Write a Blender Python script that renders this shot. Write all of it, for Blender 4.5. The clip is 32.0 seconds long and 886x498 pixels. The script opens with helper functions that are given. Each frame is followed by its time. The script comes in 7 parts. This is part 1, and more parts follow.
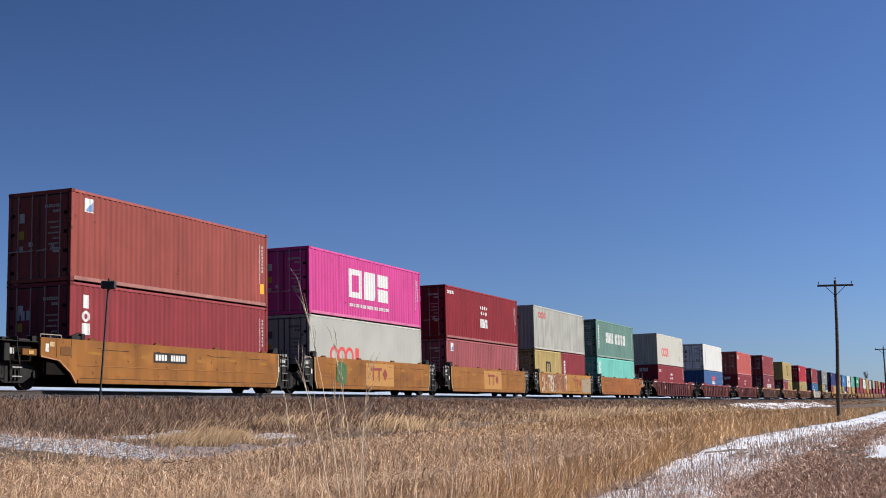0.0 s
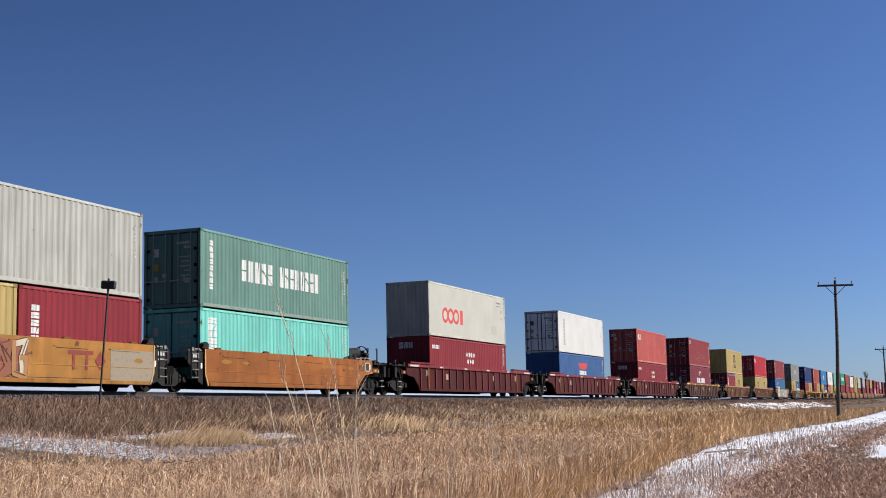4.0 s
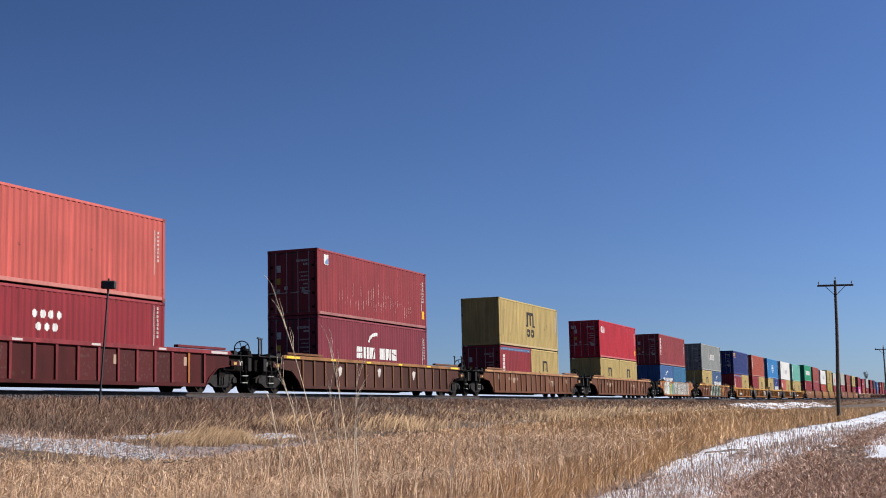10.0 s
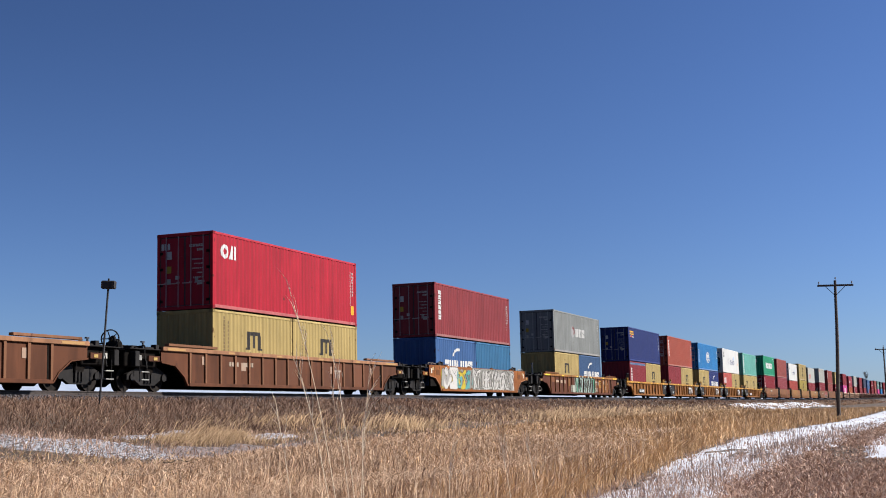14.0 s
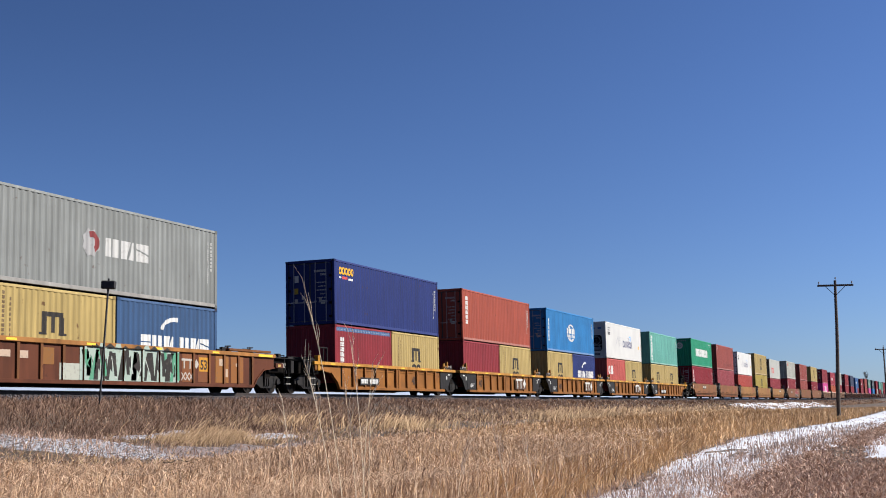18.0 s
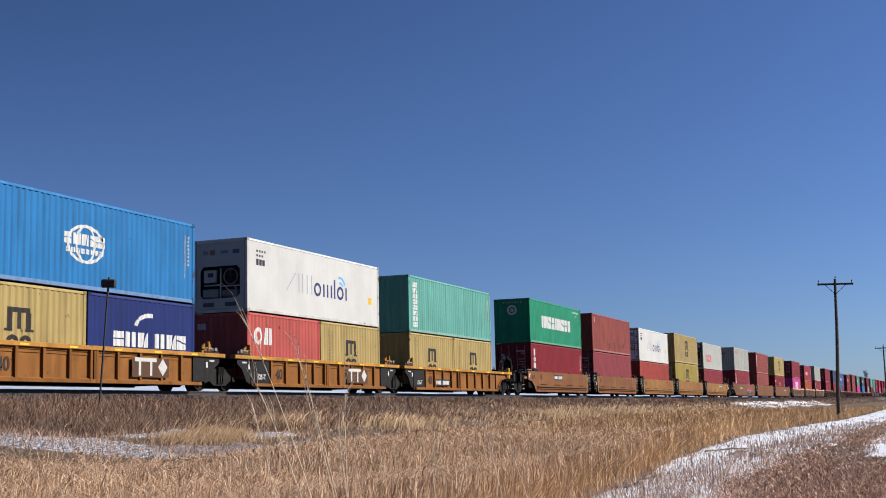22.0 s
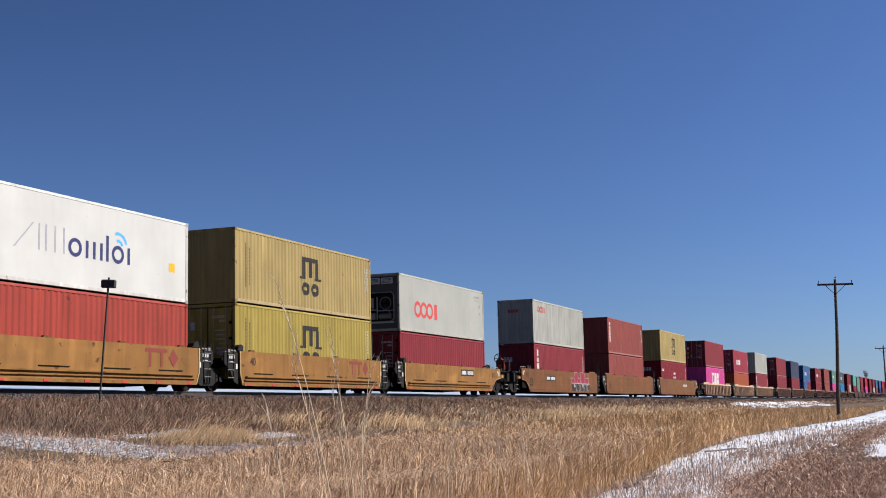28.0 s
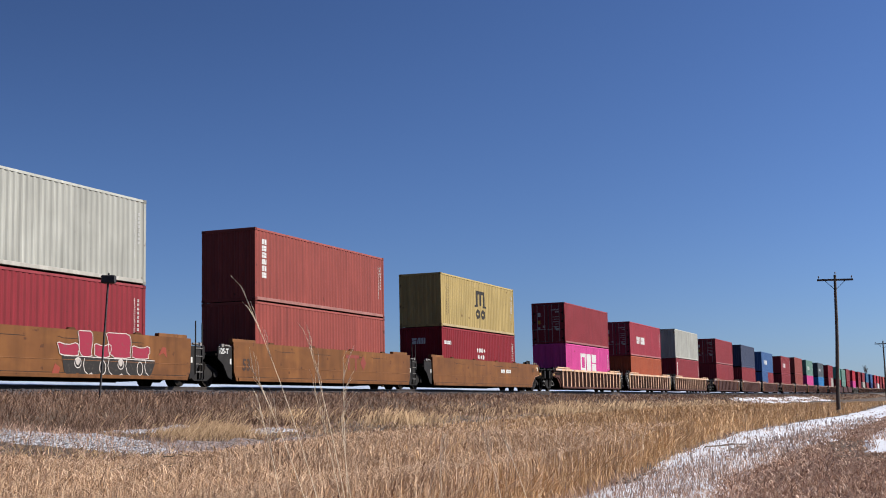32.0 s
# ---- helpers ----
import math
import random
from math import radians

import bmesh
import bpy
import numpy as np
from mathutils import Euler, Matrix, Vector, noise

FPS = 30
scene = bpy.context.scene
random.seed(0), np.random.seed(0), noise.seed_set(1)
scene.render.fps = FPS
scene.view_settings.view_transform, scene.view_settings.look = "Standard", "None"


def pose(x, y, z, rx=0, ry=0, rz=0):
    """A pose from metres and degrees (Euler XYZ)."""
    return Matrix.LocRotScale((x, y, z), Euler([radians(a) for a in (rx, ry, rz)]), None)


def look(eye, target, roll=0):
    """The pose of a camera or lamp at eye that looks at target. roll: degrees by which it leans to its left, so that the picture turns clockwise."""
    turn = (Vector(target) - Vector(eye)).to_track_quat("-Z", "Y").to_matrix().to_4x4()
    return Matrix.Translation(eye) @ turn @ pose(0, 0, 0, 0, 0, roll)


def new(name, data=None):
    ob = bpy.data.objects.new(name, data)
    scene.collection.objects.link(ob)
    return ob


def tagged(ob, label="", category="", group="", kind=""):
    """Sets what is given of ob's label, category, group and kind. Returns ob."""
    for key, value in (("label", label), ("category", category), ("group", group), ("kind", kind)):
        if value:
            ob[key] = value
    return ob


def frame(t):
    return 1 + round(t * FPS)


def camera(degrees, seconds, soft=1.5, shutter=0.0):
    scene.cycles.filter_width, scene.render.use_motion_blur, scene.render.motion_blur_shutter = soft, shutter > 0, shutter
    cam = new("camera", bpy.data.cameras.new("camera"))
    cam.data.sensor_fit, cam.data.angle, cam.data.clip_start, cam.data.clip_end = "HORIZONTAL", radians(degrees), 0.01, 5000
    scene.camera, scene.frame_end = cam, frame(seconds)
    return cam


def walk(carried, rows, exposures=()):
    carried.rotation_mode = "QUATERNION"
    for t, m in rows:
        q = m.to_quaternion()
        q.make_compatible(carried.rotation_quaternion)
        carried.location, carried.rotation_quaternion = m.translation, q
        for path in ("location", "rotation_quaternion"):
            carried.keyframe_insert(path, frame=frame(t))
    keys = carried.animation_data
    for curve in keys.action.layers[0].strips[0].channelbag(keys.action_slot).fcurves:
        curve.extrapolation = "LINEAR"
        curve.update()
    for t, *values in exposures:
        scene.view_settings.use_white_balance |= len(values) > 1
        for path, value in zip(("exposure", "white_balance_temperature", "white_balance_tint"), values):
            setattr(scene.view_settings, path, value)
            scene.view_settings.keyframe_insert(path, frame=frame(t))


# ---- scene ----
# Double-stack container train passing a winter field. x runs along the track, y away from the camera, z up.
EYE = 1.30                      # camera height over the field
RAIL = EYE + 0.95               # top of rail
NEAR = 24.94                    # near face of the containers
MID = NEAR + 1.22               # track centre line
SECONDS = 32.0

# ---- camera ----
cam = camera(38.63, SECONDS, soft=1.0)
YAW, TILT, LEAN = 68.398, 7.418, -1.271
DIP = [(0, 0), (19.4, 0), (19.9, -.128), (20.5, -.154), (21, -.146), (21.5, -.077), (22, -.059), (28.6, -.046),
       (29, -.056), (29.5, -.09), (30, -.128), (30.5, -.184), (31, -.205), (31.5, -.23), (32, -.251)]


def aim(dip):
    a, b = radians(YAW), radians(TILT + dip)
    return look((0, 0, EYE), (math.sin(a) * math.cos(b), math.cos(a) * math.cos(b), EYE + math.sin(b)), LEAN)


walk(cam, [(t, aim(d)) for t, d in DIP],
     [(0, 1.0), (6, 1.0), (10, 1.02), (12, 1.08), (14, 1.1), (19.3, 1.13), (19.9, 1.0), (22, .95), (24, .95), (28, .98), (31, 1.0), (32, 1.0)])

# ---- light ----
SUN_EL, SUN_ROT = 31.0, 155.0
world = bpy.data.worlds.new("sky")
scene.world = world
world.use_nodes = True
wn = world.node_tree.nodes
sky = wn.new("ShaderNodeTexSky")
sky.sky_type, sky.sun_disc = "NISHITA", False
sky.sun_elevation, sky.sun_rotation = radians(SUN_EL), radians(SUN_ROT)
sky.air_density, sky.dust_density, sky.ozone_density = 0.8, 0.25, 3.5
wn["Background"].inputs["Strength"].default_value = 0.05
tint = wn.new("ShaderNodeMix")
tint.data_type, tint.blend_type = "RGBA", "MULTIPLY"
tint.inputs[0].default_value, tint.inputs[7].default_value = 1.0, (0.486, 0.581, 0.815, 1)
world.node_tree.links.new(sky.outputs[0], tint.inputs[6])
# the sky grows paler towards the sun's side
wl = world.node_tree.links
sunward = wn.new("ShaderNodeVectorMath")
sunward.operation = "DOT_PRODUCT"
bearing = wn.new("ShaderNodeTexCoord")
wl.new(bearing.outputs["Generated"], sunward.inputs[0])
sunward.inputs[1].default_value = (math.sin(radians(SUN_ROT)), math.cos(radians(SUN_ROT)), 0)
glow = wn.new("ShaderNodeMapRange")
glow.inputs["From Min"].default_value, glow.inputs["From Max"].default_value = -0.5, 0.9
glow.inputs["To Min"].default_value, glow.inputs["To Max"].default_value = 0.77, 1.56
wl.new(sunward.outputs["Value"], glow.inputs["Value"])
pale = wn.new("ShaderNodeVectorMath")
pale.operation = "SCALE"
wl.new(tint.outputs[2], pale.inputs[0])
# and is pale low over the horizon on the side away from it
rise = wn.new("ShaderNodeSeparateXYZ")
wl.new(bearing.outputs["Generated"], rise.inputs[0])
low = wn.new("ShaderNodeMapRange")
low.inputs["From Min"].default_value, low.inputs["From Max"].default_value = 0.02, 0.3
low.inputs["To Min"].default_value, low.inputs["To Max"].default_value = 0.34, 0.0
wl.new(rise.outputs["Z"], low.inputs["Value"])
away = wn.new("ShaderNodeMapRange")
away.inputs["From Min"].default_value, away.inputs["From Max"].default_value = -0.35, 0.15
away.inputs["To Min"].default_value, away.inputs["To Max"].default_value = 1.0, 0.0
wl.new(sunward.outputs["Value"], away.inputs["Value"])
veil = wn.new("ShaderNodeMath")
veil.operation = "MULTIPLY_ADD"
wl.new(low.outputs[0], veil.inputs[0])
wl.new(away.outputs[0], veil.inputs[1])
veil.inputs[2].default_value = 1.0
total = wn.new("ShaderNodeMath")
total.operation = "MULTIPLY"
wl.new(glow.outputs[0], total.inputs[0])
wl.new(veil.outputs[0], total.inputs[1])
wl.new(total.outputs[0], pale.inputs["Scale"])
wl.new(pale.outputs[0], wn["Background"].inputs["Color"])
sun = new("sun", bpy.data.lights.new("sun", "SUN"))
sun.data.energy, sun.data.angle, sun.data.color = 4.9, radians(0.55), (1.0, 0.95, 0.88)
sa, se = radians(SUN_ROT), radians(SUN_EL)
sun.matrix_world = look((math.sin(sa) * math.cos(se) * 50, math.cos(sa) * math.cos(se) * 50, math.sin(se) * 50), (0, 0, 0))


# ---- materials ----
def material(name, rough=0.7, metal=0.0):
    m = bpy.data.materials.new(name)
    m.use_nodes = True
    n, l = m.node_tree.nodes, m.node_tree.links
    b = n["Principled BSDF"]
    b.inputs["Roughness"].default_value, b.inputs["Metallic"].default_value = rough, metal
    return m, n, l, b


def noise_node(n, l, scale, detail=4, coords="Object", stretch=None, own=False):
    c = n.new("ShaderNodeTexCoord").outputs[coords]
    if own:                     # a pattern of its own on each piece
        sh = n.new("ShaderNodeVectorMath")
        sh.operation = "MULTIPLY_ADD"
        l.new(n.new("ShaderNodeObjectInfo").outputs["Random"], sh.inputs[0])
        sh.inputs[1].default_value = (97, 61, 43)
        l.new(c, sh.inputs[2])
        c = sh.outputs[0]
    if stretch:
        mp = n.new("ShaderNodeMapping")
        mp.inputs["Scale"].default_value = stretch
        l.new(c, mp.inputs[0])
        c = mp.outputs[0]
    t = n.new("ShaderNodeTexNoise")
    t.inputs["Scale"].default_value, t.inputs["Detail"].default_value = scale, detail
    l.new(c, t.inputs["Vector"])
    return t.outputs["Fac"]


def ramp(n, l, fac, stops):
    r = n.new("ShaderNodeValToRGB")
    e = r.color_ramp.elements
    while len(e) < len(stops):
        e.new(0.5)
    for s, (p, c) in zip(e, stops):
        s.position, s.color = p, (*c, 1) if len(c) == 3 else c
    l.new(fac, r.inputs[0])
    return r.outputs[0]


def mix(n, l, fac, a, b, kind="MIX"):
    m = n.new("ShaderNodeMix")
    m.data_type, m.blend_type = "RGBA", kind
    for s, v in ((m.inputs[0], fac), (m.inputs[6], a), (m.inputs[7], b)):
        if hasattr(v, "links"):
            l.new(v, s)
        else:
            s.default_value = v if not isinstance(v, tuple) else (*v, 1)[:4]
    return m.outputs[2]


def bump(n, l, b, height, strength, dist):
    u = n.new("ShaderNodeBump")
    u.inputs["Strength"].default_value, u.inputs["Distance"].default_value = strength, dist
    l.new(height, u.inputs["Height"])
    l.new(u.outputs[0], b.inputs["Normal"])


def object_colour(n):
    return n.new("ShaderNodeObjectInfo").outputs["Color"]


def painted(name, rough, dirt, rust, streak, chalk=0.0, fade_to=0.92, wear=(3.0, 3.0, 0.3), blotch=0.0):
    """Paint in the object's own colour, with fading, grime streaks, pale scuffs and rust spots."""
    m, n, l, b = material(name, rough)
    b.inputs["Specular IOR Level"].default_value = 0.12
    c = object_colour(n)
    fade = ramp(n, l, noise_node(n, l, 0.7, 5, own=True), [(0.35, (fade_to, fade_to, fade_to)), (0.7, (1.08, 1.08, 1.08))])
    c = mix(n, l, 1.0, c, fade, "MULTIPLY")
    if blotch:                  # touched-up areas of a lighter and a darker coat
        k = ramp(n, l, noise_node(n, l, 1.0, 3, stretch=(0.55, 0.55, 1.1), own=True), [(0.3, (1 - blotch, 1 - blotch, 1 - 0.6 * blotch)), (0.46, (1, 1, 1)), (0.56, (1, 1, 1)), (0.68, (1 + blotch, 1 + 1.15 * blotch, 1 + 0.9 * blotch))])
        c = mix(n, l, 1.0, c, k, "MULTIPLY")
    st = ramp(n, l, noise_node(n, l, 1.0, 6, stretch=(streak, streak, 0.3), own=True), [(0.48, (0, 0, 0)), (0.78, (1, 1, 1))])
    g = n.new("ShaderNodeMath")
    g.operation = "MULTIPLY"
    l.new(st, g.inputs[0])
    g.inputs[1].default_value = dirt
    c = mix(n, l, g.outputs[0], c, mix(n, l, 1.0, c, (0.34, 0.33, 0.32), "MULTIPLY"))
    if chalk:
        w = ramp(n, l, noise_node(n, l, 1.0, 7, stretch=wear, own=True), [(0.54, (0, 0, 0)), (0.74, (chalk, chalk, chalk))])
        c = mix(n, l, w, c, mix(n, l, 1.0, c, (2.1, 2.1, 2.1), "MULTIPLY"))
    sp = ramp(n, l, noise_node(n, l, 3.2, 8, own=True), [(rust, (0, 0, 0)), (rust + 0.06, (1, 1, 1))])
    c = mix(n, l, sp, c, mix(n, l, 0.5, mix(n, l, 1.0, c, (0.5, 0.4, 0.35), "MULTIPLY"), (0.05, 0.02, 0.011)))
    l.new(c, b.inputs["Base Color"])
    bump(n, l, b, noise_node(n, l, 60, 3), 0.12, 0.004)
    return m


PAINT = painted("container_paint", 0.6, 0.42, 0.69, 3.4, 0.28, wear=(4.5, 4.5, 0.22))
CARPAINT = painted("car_paint", 0.7, 0.7, 0.66, 2.2, 0.3, 0.8, (2.6, 2.6, 0.5))
CARCLEAN = painted("car_paint_even", 0.65, 0.45, 0.65, 2.6, 0.35, 0.88, (1.6, 1.6, 0.4), 0.22)
WORN = painted("worn_corner_paint", 0.65, 0.6, 0.615, 3.0, 0.2)
REEFER = painted("reefer_paint", 0.5, 0.08, 0.74, 2.0, 0.0, 0.96)
m, n, l, b = material("lettering", 0.7)
b.inputs["Specular IOR Level"].default_value = 0.15
c = mix(n, l, ramp(n, l, noise_node(n, l, 9, 6), [(0.55, (0, 0, 0)), (0.7, (0.35, 0.35, 0.35))]), object_colour(n), (0.07, 0.055, 0.045))
l.new(c, b.inputs["Base Color"])
LETTER = m


def simple(name, dark, light, scale, rough=0.8, metal=0.0, relief=0.3, dist=0.01, detail=6, gloss=0.25):
    m, n, l, b = material(name, rough, metal)
    b.inputs["Specular IOR Level"].default_value = gloss
    f = noise_node(n, l, scale, detail)
    l.new(ramp(n, l, f, [(0.3, dark), (0.7, light)]), b.inputs["Base Color"])
    bump(n, l, b, noise_node(n, l, scale * 4, detail), relief, dist)
    return m


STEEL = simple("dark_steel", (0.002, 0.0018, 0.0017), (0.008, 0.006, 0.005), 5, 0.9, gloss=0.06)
WHEEL = simple("wheel_steel", (0.004, 0.0035, 0.003), (0.016, 0.012, 0.01), 9, 0.75, gloss=0.1)
RAILM = simple("rail_steel", (0.02, 0.016, 0.015), (0.05, 0.038, 0.033), 12, 0.6, 0.3)
POLEM = simple("weathered_wood", (0.045, 0.035, 0.03), (0.10, 0.08, 0.065), 6, 0.9)
TIEM = simple("tie_wood", (0.03, 0.025, 0.02), (0.09, 0.075, 0.06), 8, 0.95)
BALLASTM = simple("ballast", (0.026, 0.024, 0.027), (0.10, 0.09, 0.095), 14, 0.95, 0, 1.0, 0.05, 9)
STONEM = simple("ballast_stone", (0.028, 0.026, 0.029), (0.10, 0.09, 0.095), 1.4, 0.95)
POSTM = simple("post_steel", (0.012, 0.014, 0.02), (0.03, 0.034, 0.045), 7, 0.4, gloss=0.5)
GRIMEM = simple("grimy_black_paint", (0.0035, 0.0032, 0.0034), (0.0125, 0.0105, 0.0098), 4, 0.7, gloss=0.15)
BLACKM = simple("black_plastic", (0.012, 0.012, 0.014), (0.03, 0.03, 0.032), 8, 0.5)
GLASSM = simple("porcelain", (0.12, 0.11, 0.1), (0.25, 0.22, 0.2), 20, 0.3)
m, n, l, b = material("snow", 0.6)
l.new(ramp(n, l, noise_node(n, l, 1.3, 8), [(0.3, (0.42, 0.44, 0.485)), (0.6, (0.57, 0.58, 0.615))]), b.inputs["Base Color"])
bump(n, l, b, noise_node(n, l, 5, 8), 0.6, 0.06)
SNOWM = m
# snow in a darker, bluer tone than the trail's
m, n, l, b = material("bluish_snow", 0.6)
l.new(ramp(n, l, noise_node(n, l, 0.9, 8), [(0.3, (0.25, 0.3, 0.4)), (0.6, (0.33, 0.38, 0.47))]), b.inputs["Base Color"])
bump(n, l, b, noise_node(n, l, 5, 8), 0.5, 0.05)
CLEANM = m
m, n, l, b = material("field_soil", 0.95)
c = ramp(n, l, noise_node(n, l, 0.35, 8), [(0.3, (0.055, 0.036, 0.025)), (0.55, (0.085, 0.058, 0.04)), (0.75, (0.05, 0.034, 0.025))])
c2 = ramp(n, l, noise_node(n, l, 14, 8), [(0.3, (0.5, 0.5, 0.5)), (0.7, (1.25, 1.2, 1.1))])
l.new(mix(n, l, 1.0, c, c2, "MULTIPLY"), b.inputs["Base Color"])
bump(n, l, b, noise_node(n, l, 9, 8), 1.0, 0.12)
SOILM = m


def grassy(name, cols, rough=0.75):
    m, n, l, b = material(name, rough)
    r = n.new("ShaderNodeNewGeometry").outputs["Random Per Island"]
    c = ramp(n, l, r, [(i / (len(cols) - 1), c) for i, c in enumerate(cols)])
    big = ramp(n, l, noise_node(n, l, 0.22, 4), [(0.35, (0.78, 0.74, 0.70)), (0.68, (1.15, 1.12, 1.05))])
    c = mix(n, l, 1.0, c, big, "MULTIPLY")
    l.new(c, b.inputs["Base Color"])
    tr = n.new("ShaderNodeBsdfTranslucent")
    l.new(c, tr.inputs[0])
    ms = n.new("ShaderNodeMixShader")
    ms.inputs[0].default_value = 0.2
    l.new(b.outputs[0], ms.inputs[1])
    l.new(tr.outputs[0], ms.inputs[2])
    l.new(ms.outputs[0], n["Material Output"].inputs[0])
    return m


# dry grass: the two darkest tones paint in shaded gaps between blades
GOLD = grassy("dry_grass", [(0.06, 0.03, 0.018), (0.41, 0.25, 0.15), (0.55, 0.37, 0.235), (0.12, 0.06, 0.034), (0.65, 0.475, 0.335), (0.36, 0.2, 0.108)])
AMBER = grassy("amber_grass", [(0.27, 0.15, 0.07), (0.47, 0.285, 0.14), (0.56, 0.365, 0.195), (0.36, 0.205, 0.098), (0.67, 0.475, 0.285)])
BANKG = grassy("bank_grass", [(0.10, 0.054, 0.036), (0.165, 0.094, 0.064), (0.205, 0.122, 0.083), (0.125, 0.07, 0.047), (0.275, 0.175, 0.12)])
TUFTM = grassy("pale_tuft", [(0.30, 0.19, 0.10), (0.42, 0.285, 0.16), (0.52, 0.375, 0.225), (0.35, 0.225, 0.12)])
WEED = grassy("brown_weed", [(0.13, 0.066, 0.048), (0.37, 0.222, 0.162), (0.52, 0.355, 0.27), (0.2, 0.108, 0.082), (0.67, 0.51, 0.415)])
STRAWM = grassy("pale_straw", [(0.2, 0.11, 0.066), (0.52, 0.355, 0.23), (0.63, 0.465, 0.325), (0.34, 0.195, 0.118), (0.74, 0.585, 0.44)])
STEMM = grassy("grey_stem", [(0.17, 0.13, 0.12), (0.28, 0.225, 0.21), (0.38, 0.31, 0.285), (0.21, 0.155, 0.14)])
STALKM = grassy("pale_stalk", [(0.92, 0.82, 0.68), (0.84, 0.72, 0.56)])
m, n, l, b = material("crusted_snow", 0.7)
k = ramp(n, l, noise_node(n, l, 17.0, 6), [(0.45, (0, 0, 0)), (0.54, (1, 1, 1))])
c = mix(n, l, k, (0.035, 0.03, 0.032), (0.37, 0.375, 0.4))
l.new(c, b.inputs["Base Color"])
bump(n, l, b, noise_node(n, l, 9, 8), 1.0, 0.08)
CRUSTM = m
m, n, l, b = material("frosted_turf", 0.8)
k = ramp(n, l, noise_node(n, l, 14.0, 6), [(0.42, (0, 0, 0)), (0.58, (1, 1, 1))])
l.new(mix(n, l, k, (0.06, 0.042, 0.036), (0.2, 0.165, 0.16)), b.inputs["Base Color"])
bump(n, l, b, noise_node(n, l, 9, 8), 1.0, 0.06)
FROSTM = m


# ---- mesh helpers ----
def box(bm, x0, x1, y0, y1, z0, z1):
    v = [bm.verts.new(p) for p in ((x0, y0, z0), (x1, y0, z0), (x1, y1, z0), (x0, y1, z0), (x0, y0, z1), (x1, y0, z1), (x1, y1, z1), (x0, y1, z1))]
    for f in ((3, 2, 1, 0), (4, 5, 6, 7), (0, 1, 5, 4), (1, 2, 6, 5), (2, 3, 7, 6), (3, 0, 4, 7)):
        bm.faces.new([v[i] for i in f])


def prism(bm, poly, y0, y1):
    """A closed slab: an outline in x, z, from y0 to y1."""
    a = [bm.verts.new((x, y0, z)) for x, z in poly]
    b = [bm.verts.new((x, y1, z)) for x, z in poly]
    bm.faces.new(a), bm.faces.new(b[::-1])
    for i in range(len(poly)):
        j = (i + 1) % len(poly)
        bm.faces.new((a[i], b[i], b[j], a[j]))


def rod(bm, p, q, r, seg=8, r2=None):
    p, q = Vector(p), Vector(q)
    d = (q - p).normalized()
    u = d.orthogonal().normalized()
    w = d.cross(u)
    r2 = r if r2 is None else r2
    ra = [[bm.verts.new(o + (u * math.cos(k * math.tau / seg) + w * math.sin(k * math.tau / seg)) * s) for k in range(seg)] for o, s in ((p, r), (q, r2))]
    for k in range(seg):
        bm.faces.new((ra[0][k], ra[0][(k + 1) % seg], ra[1][(k + 1) % seg], ra[1][k]))
    bm.faces.new(ra[0][::-1]), bm.faces.new(ra[1])


MESHES = {}


def mesh(key, mat, build, bevel=0.0):
    """A mesh built once for each key."""
    if key not in MESHES:
        bm = bmesh.new()
        build(bm)
        if bevel:
            bmesh.ops.bevel(bm, geom=bm.edges[:], offset=bevel, segments=1, affect="EDGES")
        bmesh.ops.recalc_face_normals(bm, faces=bm.faces[:])
        me = bpy.data.meshes.new(str(key[0] if isinstance(key, tuple) else key))
        bm.to_mesh(me)
        bm.free()
        me.materials.append(mat)
        MESHES[key] = me
    return MESHES[key]


def part(name, me, parent, colour=None, label="", at=(0, 0, 0)):
    ob = new(name, me)
    ob.parent = parent
    ob.location = at
    if colour:
        ob.color = (*colour, 1)
    return tagged(ob, label)


def thing(name, label, category, group=""):
    return tagged(new(name), label, category, group)


# ---- painted marks ----
WIDE, CORR, SUNK = 2.438, 0.278, 0.029     # a container's width, the pitch and depth of its ribs
def ring(cx, cz, rx, rz, w, a0=0, a1=360, seg=20):
    k = max(6, int(seg * (a1 - a0) / 360))
    out = []
    for i in range(k):
        t0, t1 = (radians(a0 + (a1 - a0) * j / k) for j in (i, i + 1))
        c0, s0, c1, s1 = math.cos(t0), math.sin(t0), math.cos(t1), math.sin(t1)
        out.append([(cx + rx * c0, cz + rz * s0), (cx + rx * c1, cz + rz * s1), (cx + (rx - w) * c1, cz + (rz - w) * s1), (cx + (rx - w) * c0, cz + (rz - w) * s0)])
    return out


def disc(x, z, r):
    return [[(x + r * math.cos(a) * (1 if k % 2 else .8), z + r * math.sin(a) * (1 if k % 2 else .8)) for k, a in ((j, j * math.tau / 16) for j in range(16))]]


def rect(x, z, w, h):
    return [[(x, z), (x + w, z), (x + w, z + h), (x, z + h)]]


def bars_col(x, z, w, h, k, gap=0.35):
    """k blocks one above the other."""
    s = h / k
    return sum((rect(x, z + i * s, w, s * (1 - gap)) for i in range(k)), [])


def bars_row(x, z, w, h, k, gap=0.2):
    s = w / k
    return sum((rect(x + i * s, z, s * (1 - gap), h) for i in range(k)), [])


